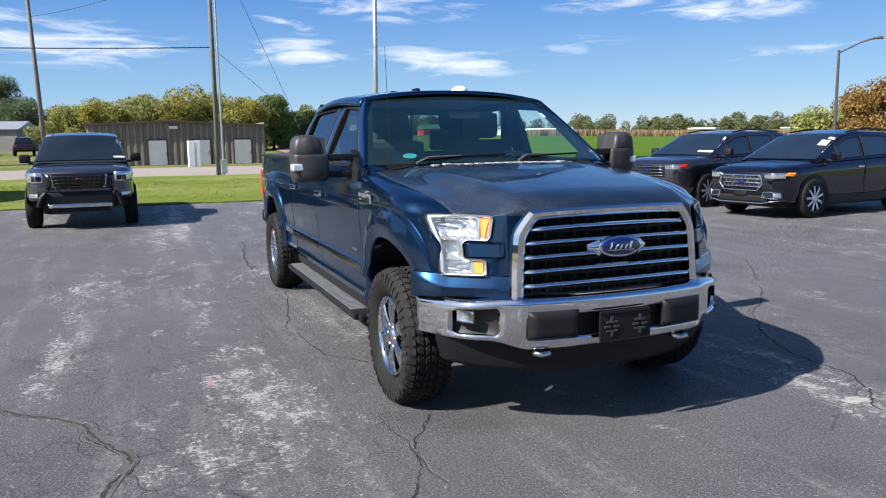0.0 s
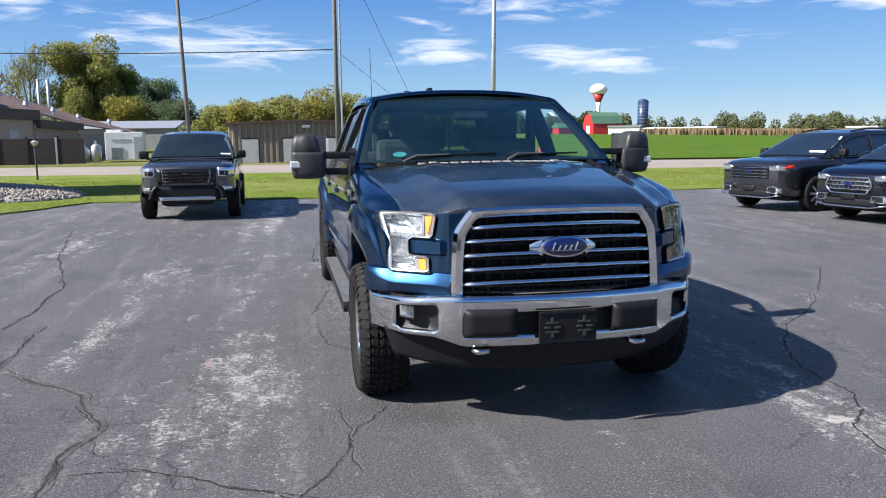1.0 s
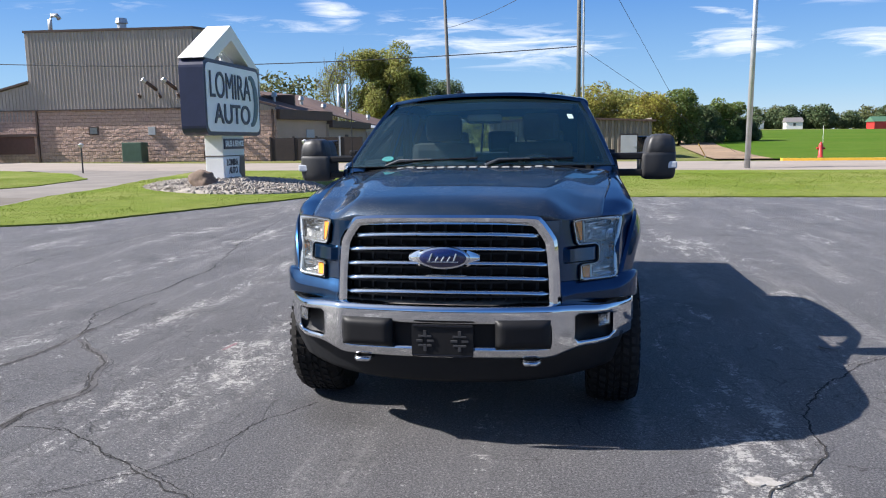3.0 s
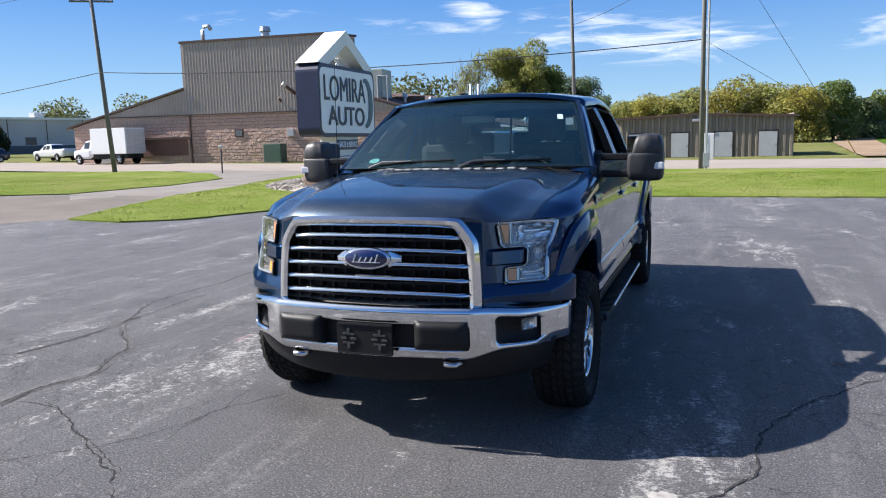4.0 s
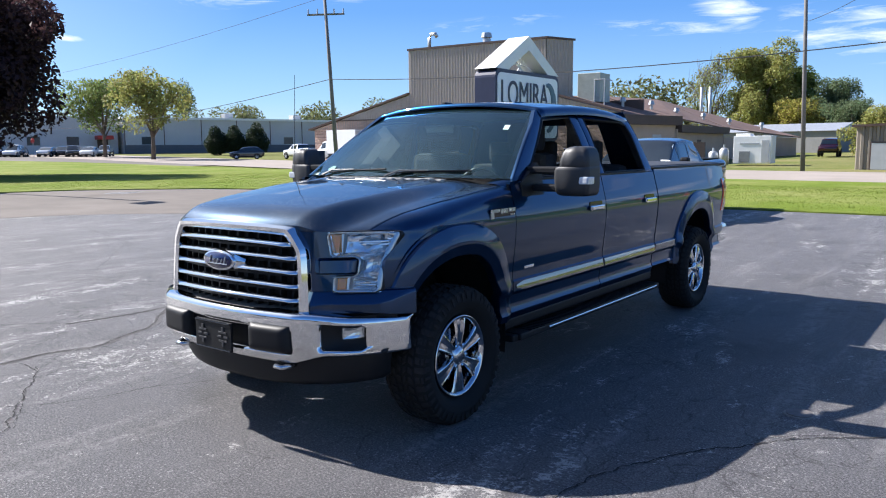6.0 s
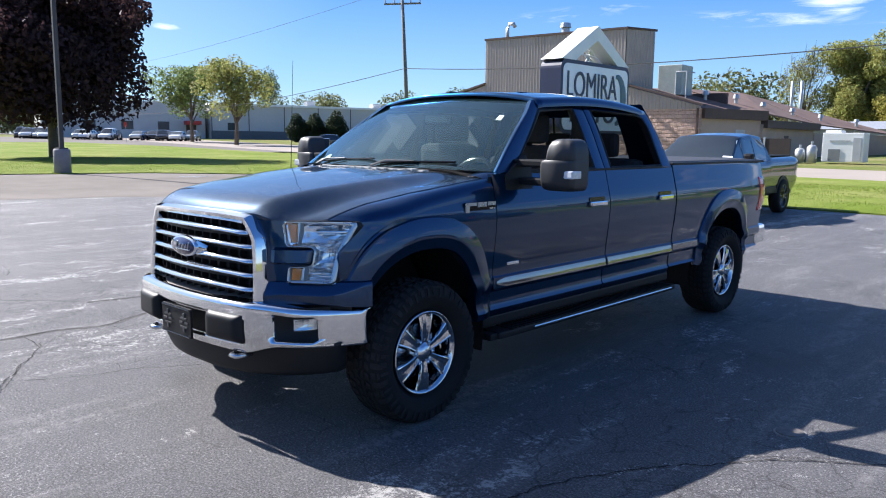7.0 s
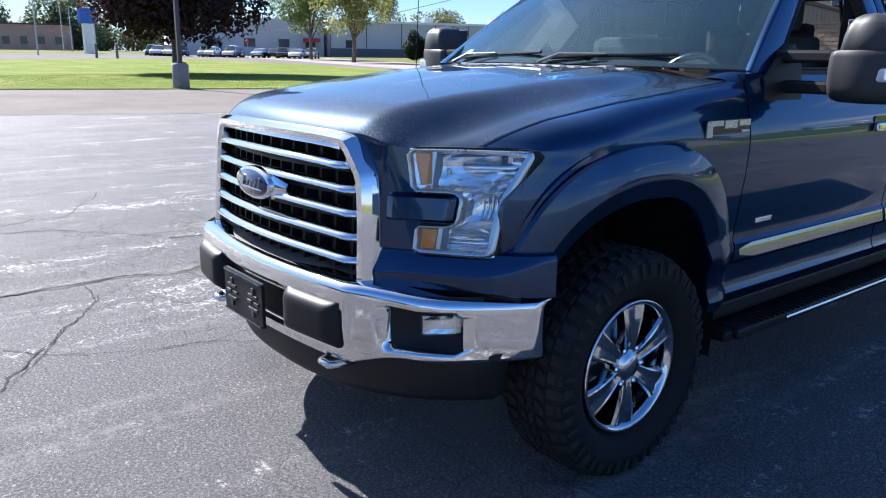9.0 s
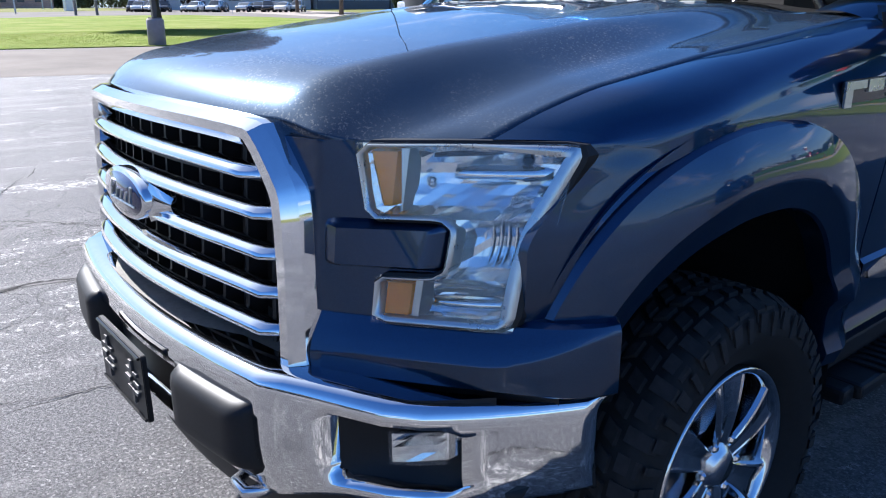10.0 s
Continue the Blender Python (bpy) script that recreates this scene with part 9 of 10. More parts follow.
def vehicle(name, m, label, category, paint, L, W, deck, cabin, sill=0.32, wheels=(0.9, 3.75), R=0.36, rim=None, fine=1.0, windows=(), group="", front=None, clad=False, trim=None, sheets=()):
    """A parked car, front at y = 0. deck: y, height of the body's top; cabin: y, height of the roof's line, from the foot of the windscreen back."""
    root = thing(name, m, label, category, group)
    top = curve(deck)
    half = W / 2
    n = int(44 * fine)

    def wide(y):
        return half * (1 - 0.22 * max(0.0, 1 - y / 0.55) ** 2.2 - 0.12 * max(0.0, 1 - (L - y) / 0.5) ** 2)

    def low(y):
        return sill + 0.12 * max(0.0, 1 - y / 0.5) ** 2 + 0.14 * max(0.0, 1 - (L - y) / 0.5)
    sec = [(0.86, 0.0), (0.97, 0.06), (1.0, 0.25), (0.985, 0.5), (1.0, 0.74), (0.985, 0.86), (0.93, 0.95), (0.82, 0.995), (0.55, 1.02), (0.0, 1.03)]
    bm = bmesh.new()
    cols = []
    for i in range(n + 1):
        u = i / n
        y = L * (u + 0.06 * math.sin(2 * math.pi * u) * -1)
        z0, z1, w = low(y), top(y), wide(y)
        ring = [(w * a, y, z0 + (z1 - z0) * b) for a, b in sec]
        ring = ring + [(-x, q, z) for x, q, z in ring[-2::-1]]
        cols.append([bm.verts.new(c) for c in ring])
    for a, b in zip(cols, cols[1:]):
        for j in range(len(a) - 1):
            bm.faces.new((a[j], b[j], b[j + 1], a[j + 1]))
    bm.faces.new(cols[0])
    bm.faces.new(cols[-1][::-1])
    bmesh.ops.recalc_face_normals(bm, faces=bm.faces)
    body = part("body", bm, paint, root, "", True)
    part("underside", boxed(-half * 0.86, half * 0.86, 0.3, L - 0.3, sill - 0.08, sill + 0.1), BLACK, root)
    # cabin
    roof = curve(cabin)
    y0, y1 = cabin[0][0], cabin[-1][0]

    def shell(y, a):
        """a: 0 at the belt, 1 at the roof's middle."""
        zb, zr = top(y) - 0.03, max(roof(y), top(y) - 0.03)
        h = min(1.0, (zr - zb) / 0.5)
        if a < 0.62:
            k = a / 0.62
            return Vector((wide(y) * (0.93 - 0.17 * k * h - 0.02 * k * k), y, zb + (zr - zb) * k * 0.9))
        k = (a - 0.62) / 0.38
        return Vector((wide(y) * (0.74 if h > 0.9 else 0.93 - 0.19 * h) * math.cos(k * math.pi / 2) ** 0.8, y, zb + (zr - zb) * (0.9 + 0.1 * math.sin(k * math.pi / 2))))
    bm = bmesh.new()
    na, ny = 16, int(32 * fine)
    cols = []
    for i in range(ny + 1):
        y = y0 + (y1 - y0) * i / ny
        half_ring = [shell(y, j / na) for j in range(na + 1)]
        ring = half_ring + [Vector((-p.x, p.y, p.z)) for p in half_ring[-2::-1]]
        cols.append([bm.verts.new(p) for p in ring])
    for a, b in zip(cols, cols[1:]):
        for j in range(len(a) - 1):
            bm.faces.new((a[j], b[j], b[j + 1], a[j + 1]))
    bmesh.ops.recalc_face_normals(bm, faces=bm.faces)
    cab = part("cabin", bm, paint, root, "", True)
    dark = DARK_GLASS
    # windscreen and rear glass
    ys = [p[0] for p in cabin]

    def screen(ya, yb, name2):
        bm = bmesh.new()
        grid(bm, 6, 14, lambda u, v: (lambda p, q: Vector((p.x * q, p.y, p.z)) + Vector((0, -0.012 if ya < (y0 + y1) / 2 else 0.012, 0.012)))(shell(ya + (yb - ya) * u, 0.60 + 0.40 * (1 - abs(2 * v - 1))), -1 if v < 0.5 else 1))
        part(name2, bm, dark, cab, "", True)
    screen(ys[0] + 0.05, ys[1] - 0.04, "windscreen")
    screen(ys[-2] + 0.05, ys[-1] - 0.06, "rear_glass")
    for s in (-1, 1):
        for ya, yb in windows:
            bm = bmesh.new()

            def pane(u, v):
                y = ya + (yb - ya) * u
                p = shell(y, 0.06 + 0.48 * v)
                return Vector((s * (p.x + 0.006), y, p.z))
            grid(bm, 6, 5, pane)
            w = part("side_window", bm, dark, cab, "", True)
            if trim:
                edge = [pane(u, v) + Vector((s * 0.006, 0, 0)) for u, v in ((0, 0), (0.5, 0), (1, 0), (1, 0.5), (1, 1), (0.5, 1), (0, 1), (0, 0.5), (0, 0))]
                part("window_trim", tubed(edge, 0.011, 5), trim, w, "bright window trim")
        for y in wheels:
            bm = bmesh.new()
            x = wide(y) + 0.006
            ring = [bm.verts.new((s * x, y + (R + 0.075) * math.cos(i * math.tau / 28), max(sill - 0.02, R + 0.01 + (R + 0.075) * math.sin(i * math.tau / 28)))) for i in range(28)]
            bm.faces.new(ring)
            part("wheel_arch", bm, BLACK, root)
            wheel_simple(root, s * (wide(y) - 0.075), y, s, R, 0.24, rim or RIM_SILVER, 28 if fine >= 1 else 16, 9 if fine >= 1 else 5)
        if fine >= 1:
            mr = part("door_mirror", boxed(s * (half + 0.09) - 0.1, s * (half + 0.09) + 0.1, y0 + 0.35, y0 + 0.5, top(y0) + 0.02, top(y0) + 0.19, 0.05), paint if not clad else BLACK, root)
            part("mirror_stalk", boxed(s * (half - 0.03) - 0.06, s * (half - 0.03) + 0.06, y0 + 0.38, y0 + 0.44, top(y0) - 0.0, top(y0) + 0.05), BLACK, mr)
            for ya in [w[1] for w in windows[:-1]]:
                x = wide(ya) + 0.004
                part("door_joint", boxed(s * x - 0.004, s * x + 0.003, ya + 0.03, ya + 0.045, sill + 0.14, top(ya) - 0.06), BLACK, body)
                part("door_handle", boxed(s * x - 0.01, s * x + 0.02, ya - 0.22, ya - 0.04, top(ya) - 0.2, top(ya) - 0.165, 0.008), CHROME, body)
            part("sill_cladding", boxed(s * half - 0.03, s * half + 0.012, wheels[0] + R + 0.06, wheels[1] - R - 0.06, sill - 0.02, sill + 0.13, 0.01), BLACK, body)
    for s, ya, yb, a, b in sheets:
        bm = bmesh.new()
        grid(bm, 2, 2, lambda u, v: (lambda p: Vector((s * p.x, p.y - 0.02, p.z + 0.022)))(shell(ya + (yb - ya) * u, a + (b - a) * v)))
        part("price_sheet", bm, WHITE_PAINT, cab, "white price sheet in the windscreen")
    if front:
        front(root, wide, top, L)
    return root


DARK_GLASS = surface("dark car glass", (0.012, 0.017, 0.019), 0.02, vary=0.3, scale=1.6, coat=1.0)


def nose_patch(root, name, material, wide, x0, x1, z0, z1, out, label="", n=12):
    """A patch on the curved nose of a car."""
    def y_at(x):
        for i in range(60):
            y = i * 0.012
            if wide(y) >= abs(x):
                return y
        return 0.7
    bm = bmesh.new()
    grid(bm, n, 3, lambda u, v: Vector((x0 + (x1 - x0) * u, y_at(x0 + (x1 - x0) * u) - out, z0 + (z1 - z0) * v)))
    fold(bm, (0, 0.06, 0))
    bmesh.ops.recalc_face_normals(bm, faces=bm.faces)
    return part(name, bm, material, root, label, True)


def nose_at(wide, x):
    for i in range(70):
        if wide(i * 0.01) >= abs(x):
            return i * 0.01
    return 0.7


def rod(root, name, material, wide, pts, r, out, label=""):
    """A bright or dark strip bent along the nose."""
    line = []
    for (ax, az), (bx, bz) in zip(pts, pts[1:]):
        for i in range(6):
            x, z = ax + (bx - ax) * i / 6, az + (bz - az) * i / 6
            line.append((x, nose_at(wide, x) - out, z))
    x, z = pts[-1]
    line.append((x, nose_at(wide, x) - out, z))
    return part(name, tubed(line, r, 6), material, root, label, True)


def suv_front(wide_grille):
    def make(root, wide, top, L):
        if wide_grille:
            g = nose_patch(root, "grille", BLACK, wide, -0.50, 0.50, 0.58, 0.85, 0.012, "chrome-webbed grille")
            rod(g, "grille_frame", CHROME, wide, [(-0.40, 0.56), (-0.53, 0.70), (-0.46, 0.86), (0.46, 0.86), (0.53, 0.70), (0.40, 0.56), (-0.40, 0.56)], 0.016, 0.03, "chrome grille frame")
            for k in range(3):
                z = 0.635 + k * 0.075
                rod(g, "bar", CHROME, wide, [(-0.49, z), (0.49, z)], 0.013, 0.028)
                for i in range(-4, 5):
                    x = i * 0.105 + (0.05 if k % 2 else 0.0)
                    if abs(x) < 0.47:
                        rod(g, "web", DULL_CHROME, wide, [(x, z), (x + 0.02, z + 0.05)], 0.009, 0.026)
        else:
            g = nose_patch(root, "grille", GLOSS_BLACK, wide, -0.54, 0.54, 0.72, 0.98, 0.012, "dark grille with thin bright bars")
            for k in range(4):
                rod(g, "bar", DULL_CHROME, wide, [(-0.52, 0.755 + k * 0.066), (0.52, 0.755 + k * 0.066)], 0.007, 0.03)
        zb = 0.72 if wide_grille else 0.86
        nose_patch(g, "badge", BADGE_BLUE, wide, -0.085, 0.085, zb - 0.03, zb + 0.04, 0.045, n=4)
        for s in (-1, 1):
            a, b = sorted((s * 0.56, s * 0.88))
            z0 = 0.80 if wide_grille else 0.9
            h = nose_patch(root, "headlight", LAMP_BASE, wide, a, b, z0, z0 + 0.10, 0.014, "clear swept headlight")
            rod(h, "brow", DULL_CHROME, wide, [(s * 0.56, z0 + 0.085), (s * 0.90, z0 + 0.115)], 0.01, 0.02)
            a, b = sorted((s * 0.87, s * 0.945))
            nose_patch(h, "marker", AMBER if wide_grille else TAIL_RED, wide, a, b, z0 + 0.045, z0 + 0.115, 0.014, "amber marker", 4)
            a, b = sorted((s * 0.5, s * 0.84))
            f = nose_patch(root, "fog_surround", BLACK, wide, a, b, 0.40, 0.54, 0.012)
            rod(f, "fog_trim", CHROME if wide_grille else DULL_CHROME, wide, [(s * 0.82, 0.53), (s * 0.54, 0.53), (s * 0.52, 0.42), (s * 0.82, 0.41)], 0.012, 0.022)
            a, b = sorted((s * 0.76, s * 0.84))
            nose_patch(f, "fog_lamp", LAMP_BASE, wide, a, b, 0.42, 0.52, 0.02, "clear fog lamp", 3)
        nose_patch(root, "lower_intake", BLACK, wide, -0.6, 0.6, 0.33, 0.46, 0.014)
        rod(root, "skid_trim", DULL_CHROME, wide, [(-0.84, 0.37), (-0.5, 0.31), (0.5, 0.31), (0.84, 0.37)], 0.016, 0.03, "silver lower trim")
        nose_patch(root, "plate_carrier", BLACK, wide, -0.16, 0.16, 0.44, 0.56, 0.03, "empty black plate carrier", 4)
    return make


def pickup_front(root, wide, top, L):
    g = nose_patch(root, "grille", GLOSS_BLACK, wide, -0.56, 0.56, 0.76, 1.04, 0.02, "black mesh grille")
    for k in range(4):
        rod(g, "bar", BLACK, wide, [(-0.46, 0.80 + k * 0.062), (0.46, 0.80 + k * 0.062)], 0.012, 0.04)
    for s in (-1, 1):
        rod(g, "frame", DULL_CHROME, wide, [(s * 0.46, 1.02), (s * 0.44, 0.82), (s * 0.40, 0.77)], 0.008, 0.045, "thin bright grille edge")
        for k in range(5):
            x = s * (0.06 + k * 0.085)
            rod(g, "mesh", BLACK, wide, [(x, 0.78), (x + 0.04 * s, 1.0)], 0.01, 0.04)
    nose_patch(g, "badge", surface("dark red badge", (0.1, 0.02, 0.03), 0.4), wide, -0.06, 0.06, 0.932, 0.952, 0.05, n=3)
    for s in (-1, 1):
        a, b = sorted((s * 0.60, s * 0.90))
        h = nose_patch(root, "headlight", LAMP_BASE, wide, a, b, 0.88, 1.06, 0.016, "clear blocky headlight")
        a, b = sorted((s * 0.63, s * 0.80))
        nose_patch(h, "insert", GLOSS_BLACK, wide, a, b, 0.91, 1.0, 0.022)
        a, b = sorted((s * 0.70, s * 0.86))
        nose_patch(root, "fog_lamp", LAMP_BASE, wide, a, b, 0.61, 0.68, 0.02, "slim fog lamp")
        rod(root, "bumper_horn", BLACK, wide, [(s * 0.56, 0.70), (s * 0.66, 0.60), (s * 0.70, 0.44)], 0.045, 0.03)
    nose_patch(root, "lower_intake", BLACK, wide, -0.62, 0.62, 0.42, 0.70, 0.02, "black lower opening")
    nose_patch(root, "skid_plate", DULL_CHROME, wide, -0.54, 0.54, 0.42, 0.49, 0.05, "silver skid bar")
    nose_patch(root, "chin", BLACK, wide, -0.5, 0.5, 0.33, 0.42, -0.05)


GUNMETAL = car_paint("gunmetal paint", (0.058, 0.065, 0.08), metal=0.7, dust=0.02)
GREY_PAINT = car_paint("graphite paint", (0.03, 0.032, 0.04), metal=0.7, dust=0.02)
BLACK_PAINT = car_paint("black paint", (0.002, 0.0025, 0.006), metal=0.3, dust=0.0)
SILVER_PAINT = car_paint("silver paint", (0.42, 0.43, 0.44))
WHITE_CAR = surface("white car paint", (0.72, 0.72, 0.72), 0.3, vary=0.05, coat=1.0)
RED_PAINT = car_paint("maroon paint", (0.03, 0.006, 0.01))
BLUE_PAINT = car_paint("navy paint", (0.01, 0.02, 0.07))


def build_vehicles():
    f = vehicle("pickup_truck", pose(-3.3, 16.1, lie(-3.4, 18.0), 0, 0, 1), "gunmetal grey pickup truck at the lot's edge", "pickup truck", GUNMETAL, 5.4, 1.86,
                [(0, 1.08), (0.2, 1.14), (1.3, 1.2), (3.2, 1.24), (3.25, 1.28), (5.25, 1.3)], [(1.2, 1.22), (1.95, 1.76), (2.6, 1.82), (3.1, 1.78), (3.45, 1.2)], 0.5, (0.88, 4.1), 0.39, GLOSS_BLACK, 1.2,
                ((1.85, 2.4), (2.48, 3.1)), front=pickup_front, clad=True, sheets=((1, 1.29, 1.33, 0.66, 0.82), (1, 1.72, 1.84, 0.62, 0.67)))
    part("bed_cover", boxed(-0.72, 0.72, 3.5, 5.15, 1.305, 1.325, 0.005), BLACK, f)
    e = vehicle("suv", pose(8.5, 12.05, 0, 0, 0, -83) @ Matrix.Scale(0.95, 4), "black mid-size SUV with chrome grille parked on the lot", "SUV", BLACK_PAINT, 4.8, 1.93,
                [(0, 0.92), (0.15, 1.0), (0.5, 1.06), (1.15, 1.12), (3.6, 1.2), (4.6, 1.2), (4.8, 1.1)], [(1.05, 1.12), (2.05, 1.66), (2.7, 1.74), (3.6, 1.71), (4.3, 1.6), (4.75, 1.15)], 0.3, (0.95, 3.8), 0.39, RIM_SILVER, 1.2,
                ((1.75, 2.55), (2.65, 3.5), (3.6, 4.15)), front=suv_front(True), trim=BLACK, sheets=((1, 1.6, 1.8, 0.72, 0.84), (1, 1.84, 1.92, 0.63, 0.78), (1, 1.35, 1.7, 0.6, 0.63)))
    x = vehicle("suv", pose(8.3, 14.75, lie(10, 15), 0, 0, -78) @ Matrix.Scale(0.95, 4), "dark grey three-row SUV parked on the lot", "SUV", GREY_PAINT, 5.05, 2.0,
                [(0, 1.0), (0.15, 1.08), (0.5, 1.13), (1.2, 1.17), (3.8, 1.22), (4.9, 1.22), (5.05, 1.1)], [(1.15, 1.17), (2.1, 1.7), (2.8, 1.78), (4.0, 1.77), (4.7, 1.66), (5.0, 1.2)], 0.32, (0.95, 3.98), 0.39, RIM_SILVER, 1.2,
                ((1.8, 2.65), (2.75, 3.65), (3.75, 4.5)), front=suv_front(False), clad=True, trim=BLACK, sheets=((1, 1.85, 1.97, 0.62, 0.72), (1, 1.5, 1.85, 0.6, 0.625), (1, 1.3, 1.37, 0.7, 0.9)))
    for car, h in ((x, 1.80), (e, 1.76)):
        for s in (-1, 1):
            part("roof_rail", tubed([(s * 0.66, 2.3, h - 0.07), (s * 0.67, 2.9, h), (s * 0.66, 4.2, h - 0.06)], 0.02, 6), BLACK, car)
    # beyond the road
    vehicle("suv", pose(-72.3, 59.6, lie(-72, 60), 0, 0, -40) @ Matrix.Scale(0.88, 4), "dark grey-green SUV parked across the road", "SUV", GREY_PAINT, 4.6, 1.85,
            [(0, 0.9), (0.4, 1.0), (1.1, 1.05), (4.4, 1.12), (4.6, 1.05)], [(1.0, 1.05), (1.8, 1.6), (2.6, 1.7), (3.8, 1.66), (4.5, 1.1)], 0.3, (0.9, 3.6), 0.36, RIM_SILVER, 0.6, ((1.6, 2.4), (2.5, 3.3), (3.4, 4.0)))
    vehicle("pickup_truck", pose(-68.5, 65.5, lie(-66, 65), 0, 0, -100), "white service pickup parked by the works", "pickup truck", WHITE_CAR, 5.6, 1.95,
            [(0, 0.95), (0.3, 1.08), (1.5, 1.15), (5.6, 1.3)], [(1.4, 1.16), (2.0, 1.75), (2.6, 1.82), (3.2, 1.78), (3.5, 1.2)], 0.4, (0.95, 4.4), 0.38, RIM_SILVER, 0.6, ((1.9, 2.4), (2.5, 3.1)))
    bt = vehicle("box_truck", pose(-53.3, 56.0, lie(-50, 56), 0, 0, -96), "white box truck parked by the works", "truck", WHITE_CAR, 2.6, 2.1,
                 [(0, 1.0), (0.3, 1.25), (1.2, 1.35), (2.6, 1.4)], [(1.1, 1.35), (1.6, 2.1), (2.2, 2.2), (2.5, 2.15), (2.6, 1.4)], 0.5, (0.9,), 0.42, RIM_SILVER, 0.6, ((1.5, 2.2),))
    part("cargo_box", boxed(-1.1, 1.1, 2.6, 6.9, 0.9, 3.15, 0.04), WHITE_CAR, bt, "plain white cargo box")
    part("tail_door", boxed(-1.0, 1.0, 6.9, 6.94, 0.95, 3.05), surface("roll door", (0.5, 0.5, 0.5), 0.5), bt)
    part("under_frame", boxed(-0.9, 0.9, 2.4, 6.8, 0.5, 0.9), BLACK, bt)
    for s in (-1, 1):
        wheel_simple(bt, s * 0.9, 5.9, s, 0.42, 0.3, DULL_CHROME, 16)
    # dark van behind the shed drive
    vehicle("van", pose(-12.6, 89, lie(-12.6, 89), 0, 0, 5), "dark maroon off-road vehicle in the far drive", "car", RED_PAINT, 4.6, 1.9,
            [(0, 1.0), (0.2, 1.15), (1.2, 1.2), (4.6, 1.25)], [(1.1, 1.2), (1.4, 1.85), (2.5, 1.95), (4.3, 1.92), (4.58, 1.3)], 0.5, (0.8, 3.7), 0.42, BLACK, 0.6, ((1.5, 2.3), (2.4, 3.2), (3.3, 4.2)))
    # cars in the far lot
    paints = [GREY_PAINT, WHITE_CAR, WHITE_CAR, SILVER_PAINT, BLACK_PAINT, SILVER_PAINT, WHITE_CAR, BLACK_PAINT, GUNMETAL, BLUE_PAINT, WHITE_CAR, SILVER_PAINT, BLACK_PAINT, GREY_PAINT, WHITE_CAR, BLUE_PAINT, SILVER_PAINT, BLACK_PAINT, RED_PAINT, WHITE_CAR, GUNMETAL, BLACK_PAINT, SILVER_PAINT, WHITE_CAR]
    what = {"white car paint": "white", "silver paint": "silver", "black paint": "black", "graphite paint": "grey", "navy paint": "navy", "maroon paint": "maroon", "gunmetal paint": "gunmetal"}
    rng = random.Random(5)
    for i, p in enumerate(paints):
        u = i / (len(paints) - 1)
        px, py = -121 + 19 * u + rng.uniform(-0.8, 0.8), 42 + 17.5 * u + rng.uniform(-2.5, 2.5)
        tall = rng.uniform(1.45, 1.8)
        vehicle("car", pose(px, py, lie(px, py), 0, 0, 55 + rng.uniform(-12, 12)), what[p.name] + " car parked in the far lot", "car", p, 4.5, 1.82,
                [(0, 0.75), (0.4, 0.9), (1.2, 0.98), (4.2, 1.02), (4.5, 0.9)], [(1.1, 0.98), (1.9, tall - 0.06), (2.5, tall), (3.3, tall - 0.05), (4.2, 1.0)], 0.28, (0.85, 3.6), 0.33, RIM_SILVER, 0.4,
                ((1.8, 2.45), (2.55, 3.3)), "cars in the far lot")


build_vehicles()


# ---- unseen things added behind the lot, to darken reflections ----


def build_behind():
    d = thing("unseen_building", pose(-6, -26, 0), "unseen plain low tan building, added behind the lot for reflections", "building")
    part("wall", boxed(-20, 20, -14, 0, -0.3, 4.6), STUCCO, d)
    part("roof", boxed(-20.6, 20.6, -14.6, 0.6, 4.6, 5.2), TRIM_BROWN, d)
    for i in range(6):
        w = part("window", boxed(-17 + i * 6, -13.4 + i * 6, 0.0, 0.06, 0.7, 3.0), DARK_GLASS, d)
        part("frame", boxed(-17.15 + i * 6, -13.25 + i * 6, -0.02, 0.04, 0.55, 3.15), TRIM_BROWN, w)
    tree_line("far_woods", [(40, -62), (20, -66), (-30, -66), (-70, -60)], 6, 8, LEAF_GREEN, "unseen belt of green trees, added behind the lot for reflections", 71, 16000, 0.5)


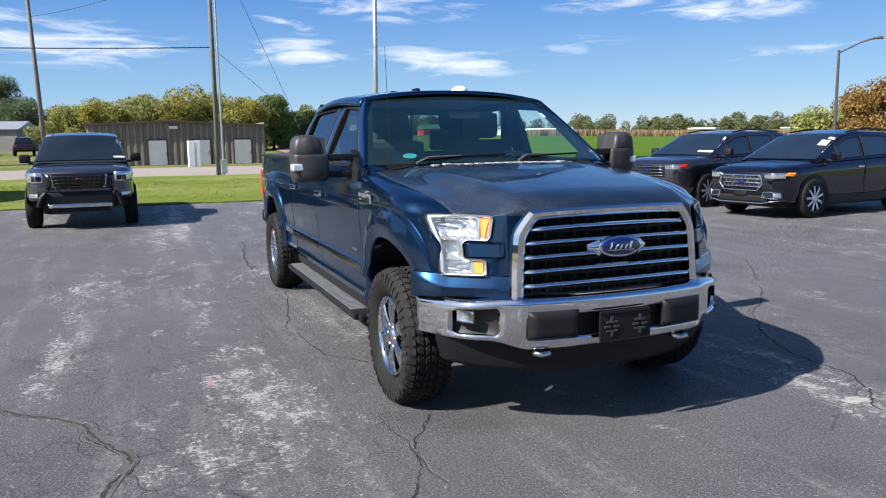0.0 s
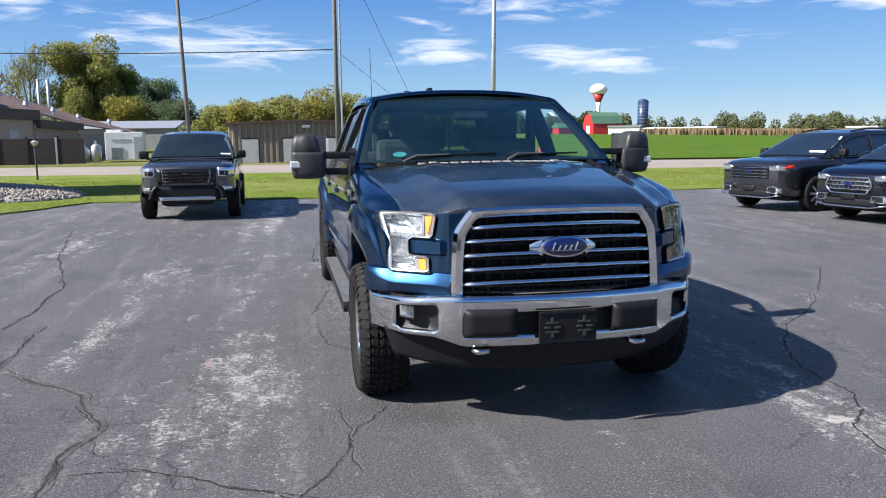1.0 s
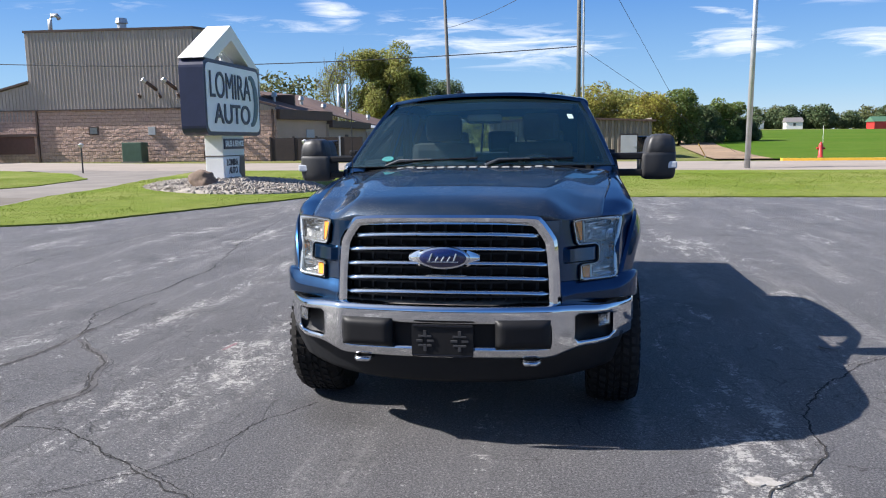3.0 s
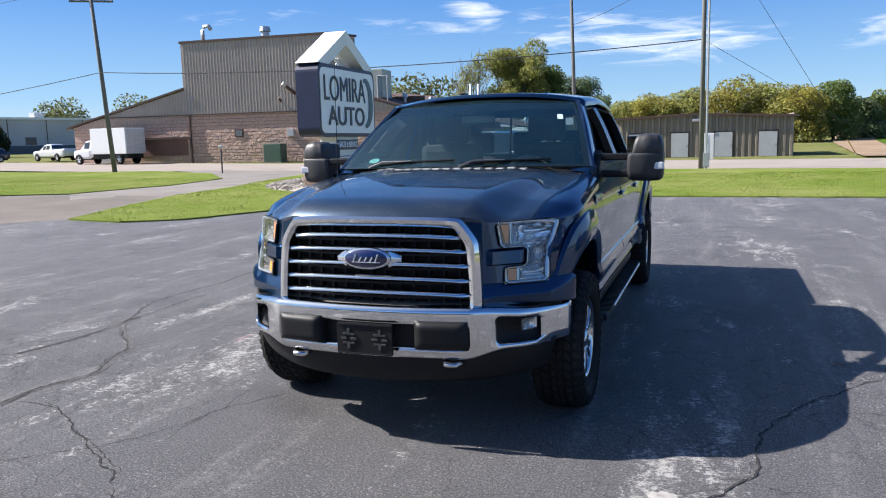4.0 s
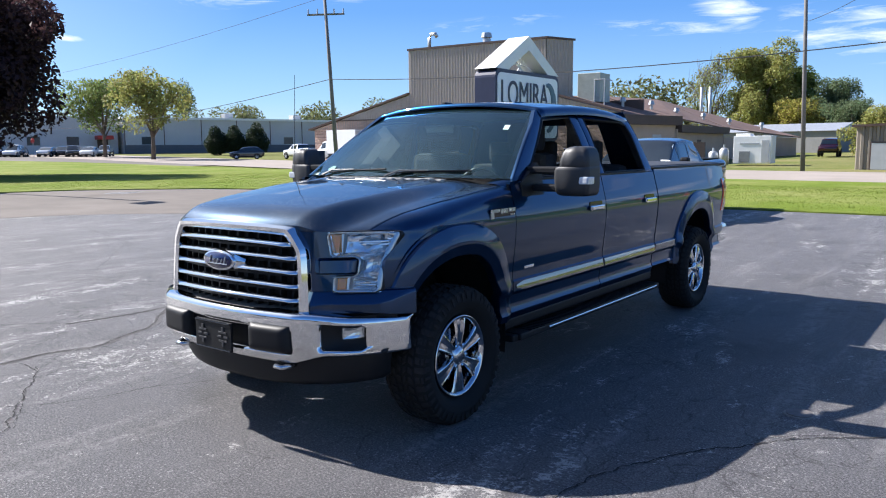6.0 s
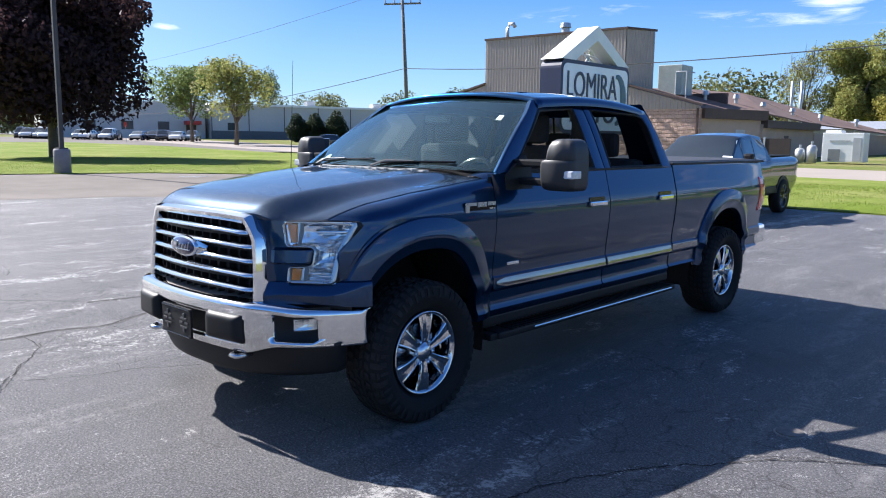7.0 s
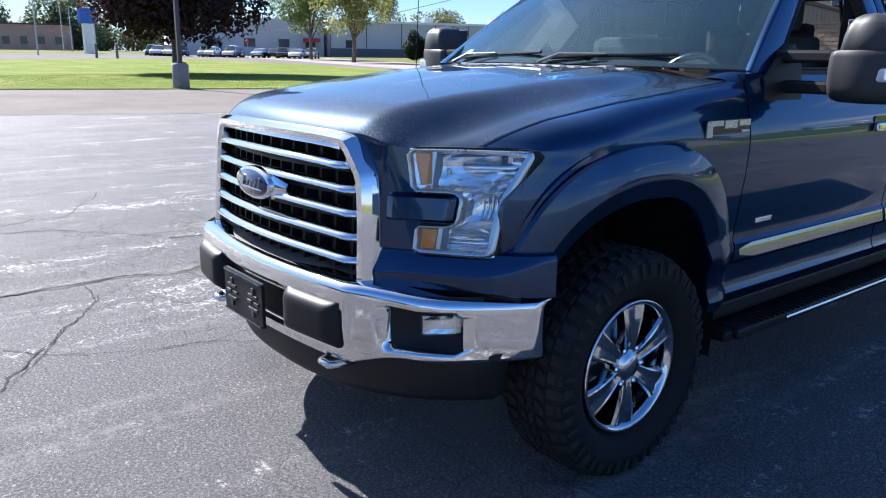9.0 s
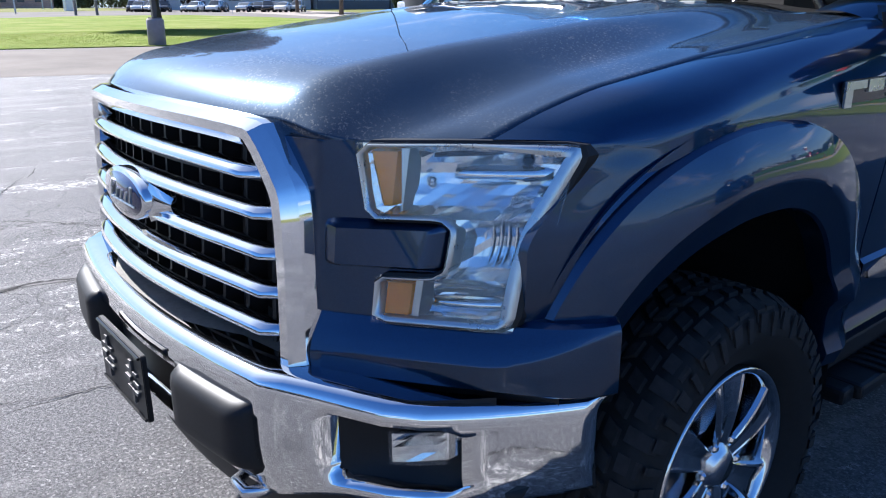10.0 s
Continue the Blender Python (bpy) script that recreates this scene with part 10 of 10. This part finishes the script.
build_behind()


# ---- grass blades along the near edges of the lawns ----


def inside(poly, x, y):
    hit = np.zeros(len(x), bool)
    for (ax, ay), (bx, by) in zip(poly, poly[1:] + poly[:1]):
        cross = ((ay > y) != (by > y)) & (x < (bx - ax) * (y - ay) / (by - ay + 1e-12) + ax)
        hit ^= cross
    return hit


def blades(poly, box, n, seed, low, high):
    rng = np.random.default_rng(seed)
    x, y = rng.uniform(box[0], box[1], n), rng.uniform(box[2], box[3], n)
    keep = inside(poly, x, y)
    x, y = x[keep], y[keep]
    m = len(x)
    clump = np.array([noise.noise((a * 0.9, b * 0.9, 3.0)) for a, b in zip(x, y)])
    h = rng.uniform(low, high, m) * (1 + 0.7 * clump)
    w = rng.uniform(0.008, 0.02, m)
    ang, lean = rng.uniform(0, math.tau, m), rng.uniform(0, 0.6, m) * h
    z = np.array([lie(a, b) + 0.03 for a, b in zip(x, y)])
    dx, dy = np.cos(ang) * w, np.sin(ang) * w
    v = np.stack([np.stack([x - dx, y - dy, z], 1), np.stack([x + dx, y + dy, z], 1), np.stack([x + np.sin(ang) * lean, y + np.cos(ang) * lean, z + h], 1)], 1).reshape(-1, 3)
    tagged(from_arrays("grass", v, np.arange(m * 3).reshape(-1, 3), BLADE), "uneven blades of mown lawn grass", "grass", kind="stuff")


BLADE = leaf("grass blades", (0.18, 0.225, 0.04), 0.4, 0.3)
blades([(34, 19.6), (10.1, 20.6), (2.2, 21.2), (-6.4, 21.6), (-7.6, 19.0), (-8.6, 16.4), (-9.4, 14.3), (-10.6, 13.6), (-12.4, 14.0), (-13.6, 17.0), (-14.6, 20.5), (-14.8, 24), (-16.5, 30), (-5, 31), (34, 31)], (-16, 34, 13, 31), 130000, 3, 0.016, 0.036)
blades([(-18.8, 20.4), (-18.3, 25), (-19.6, 30), (-34, 34), (-48, 20), (-40, -4), (-29, 0), (-27.6, 7.2), (-26.2, 12.0), (-25.0, 16.0), (-21.6, 19.2)], (-48, -18, -4, 34), 90000, 4, 0.016, 0.036)
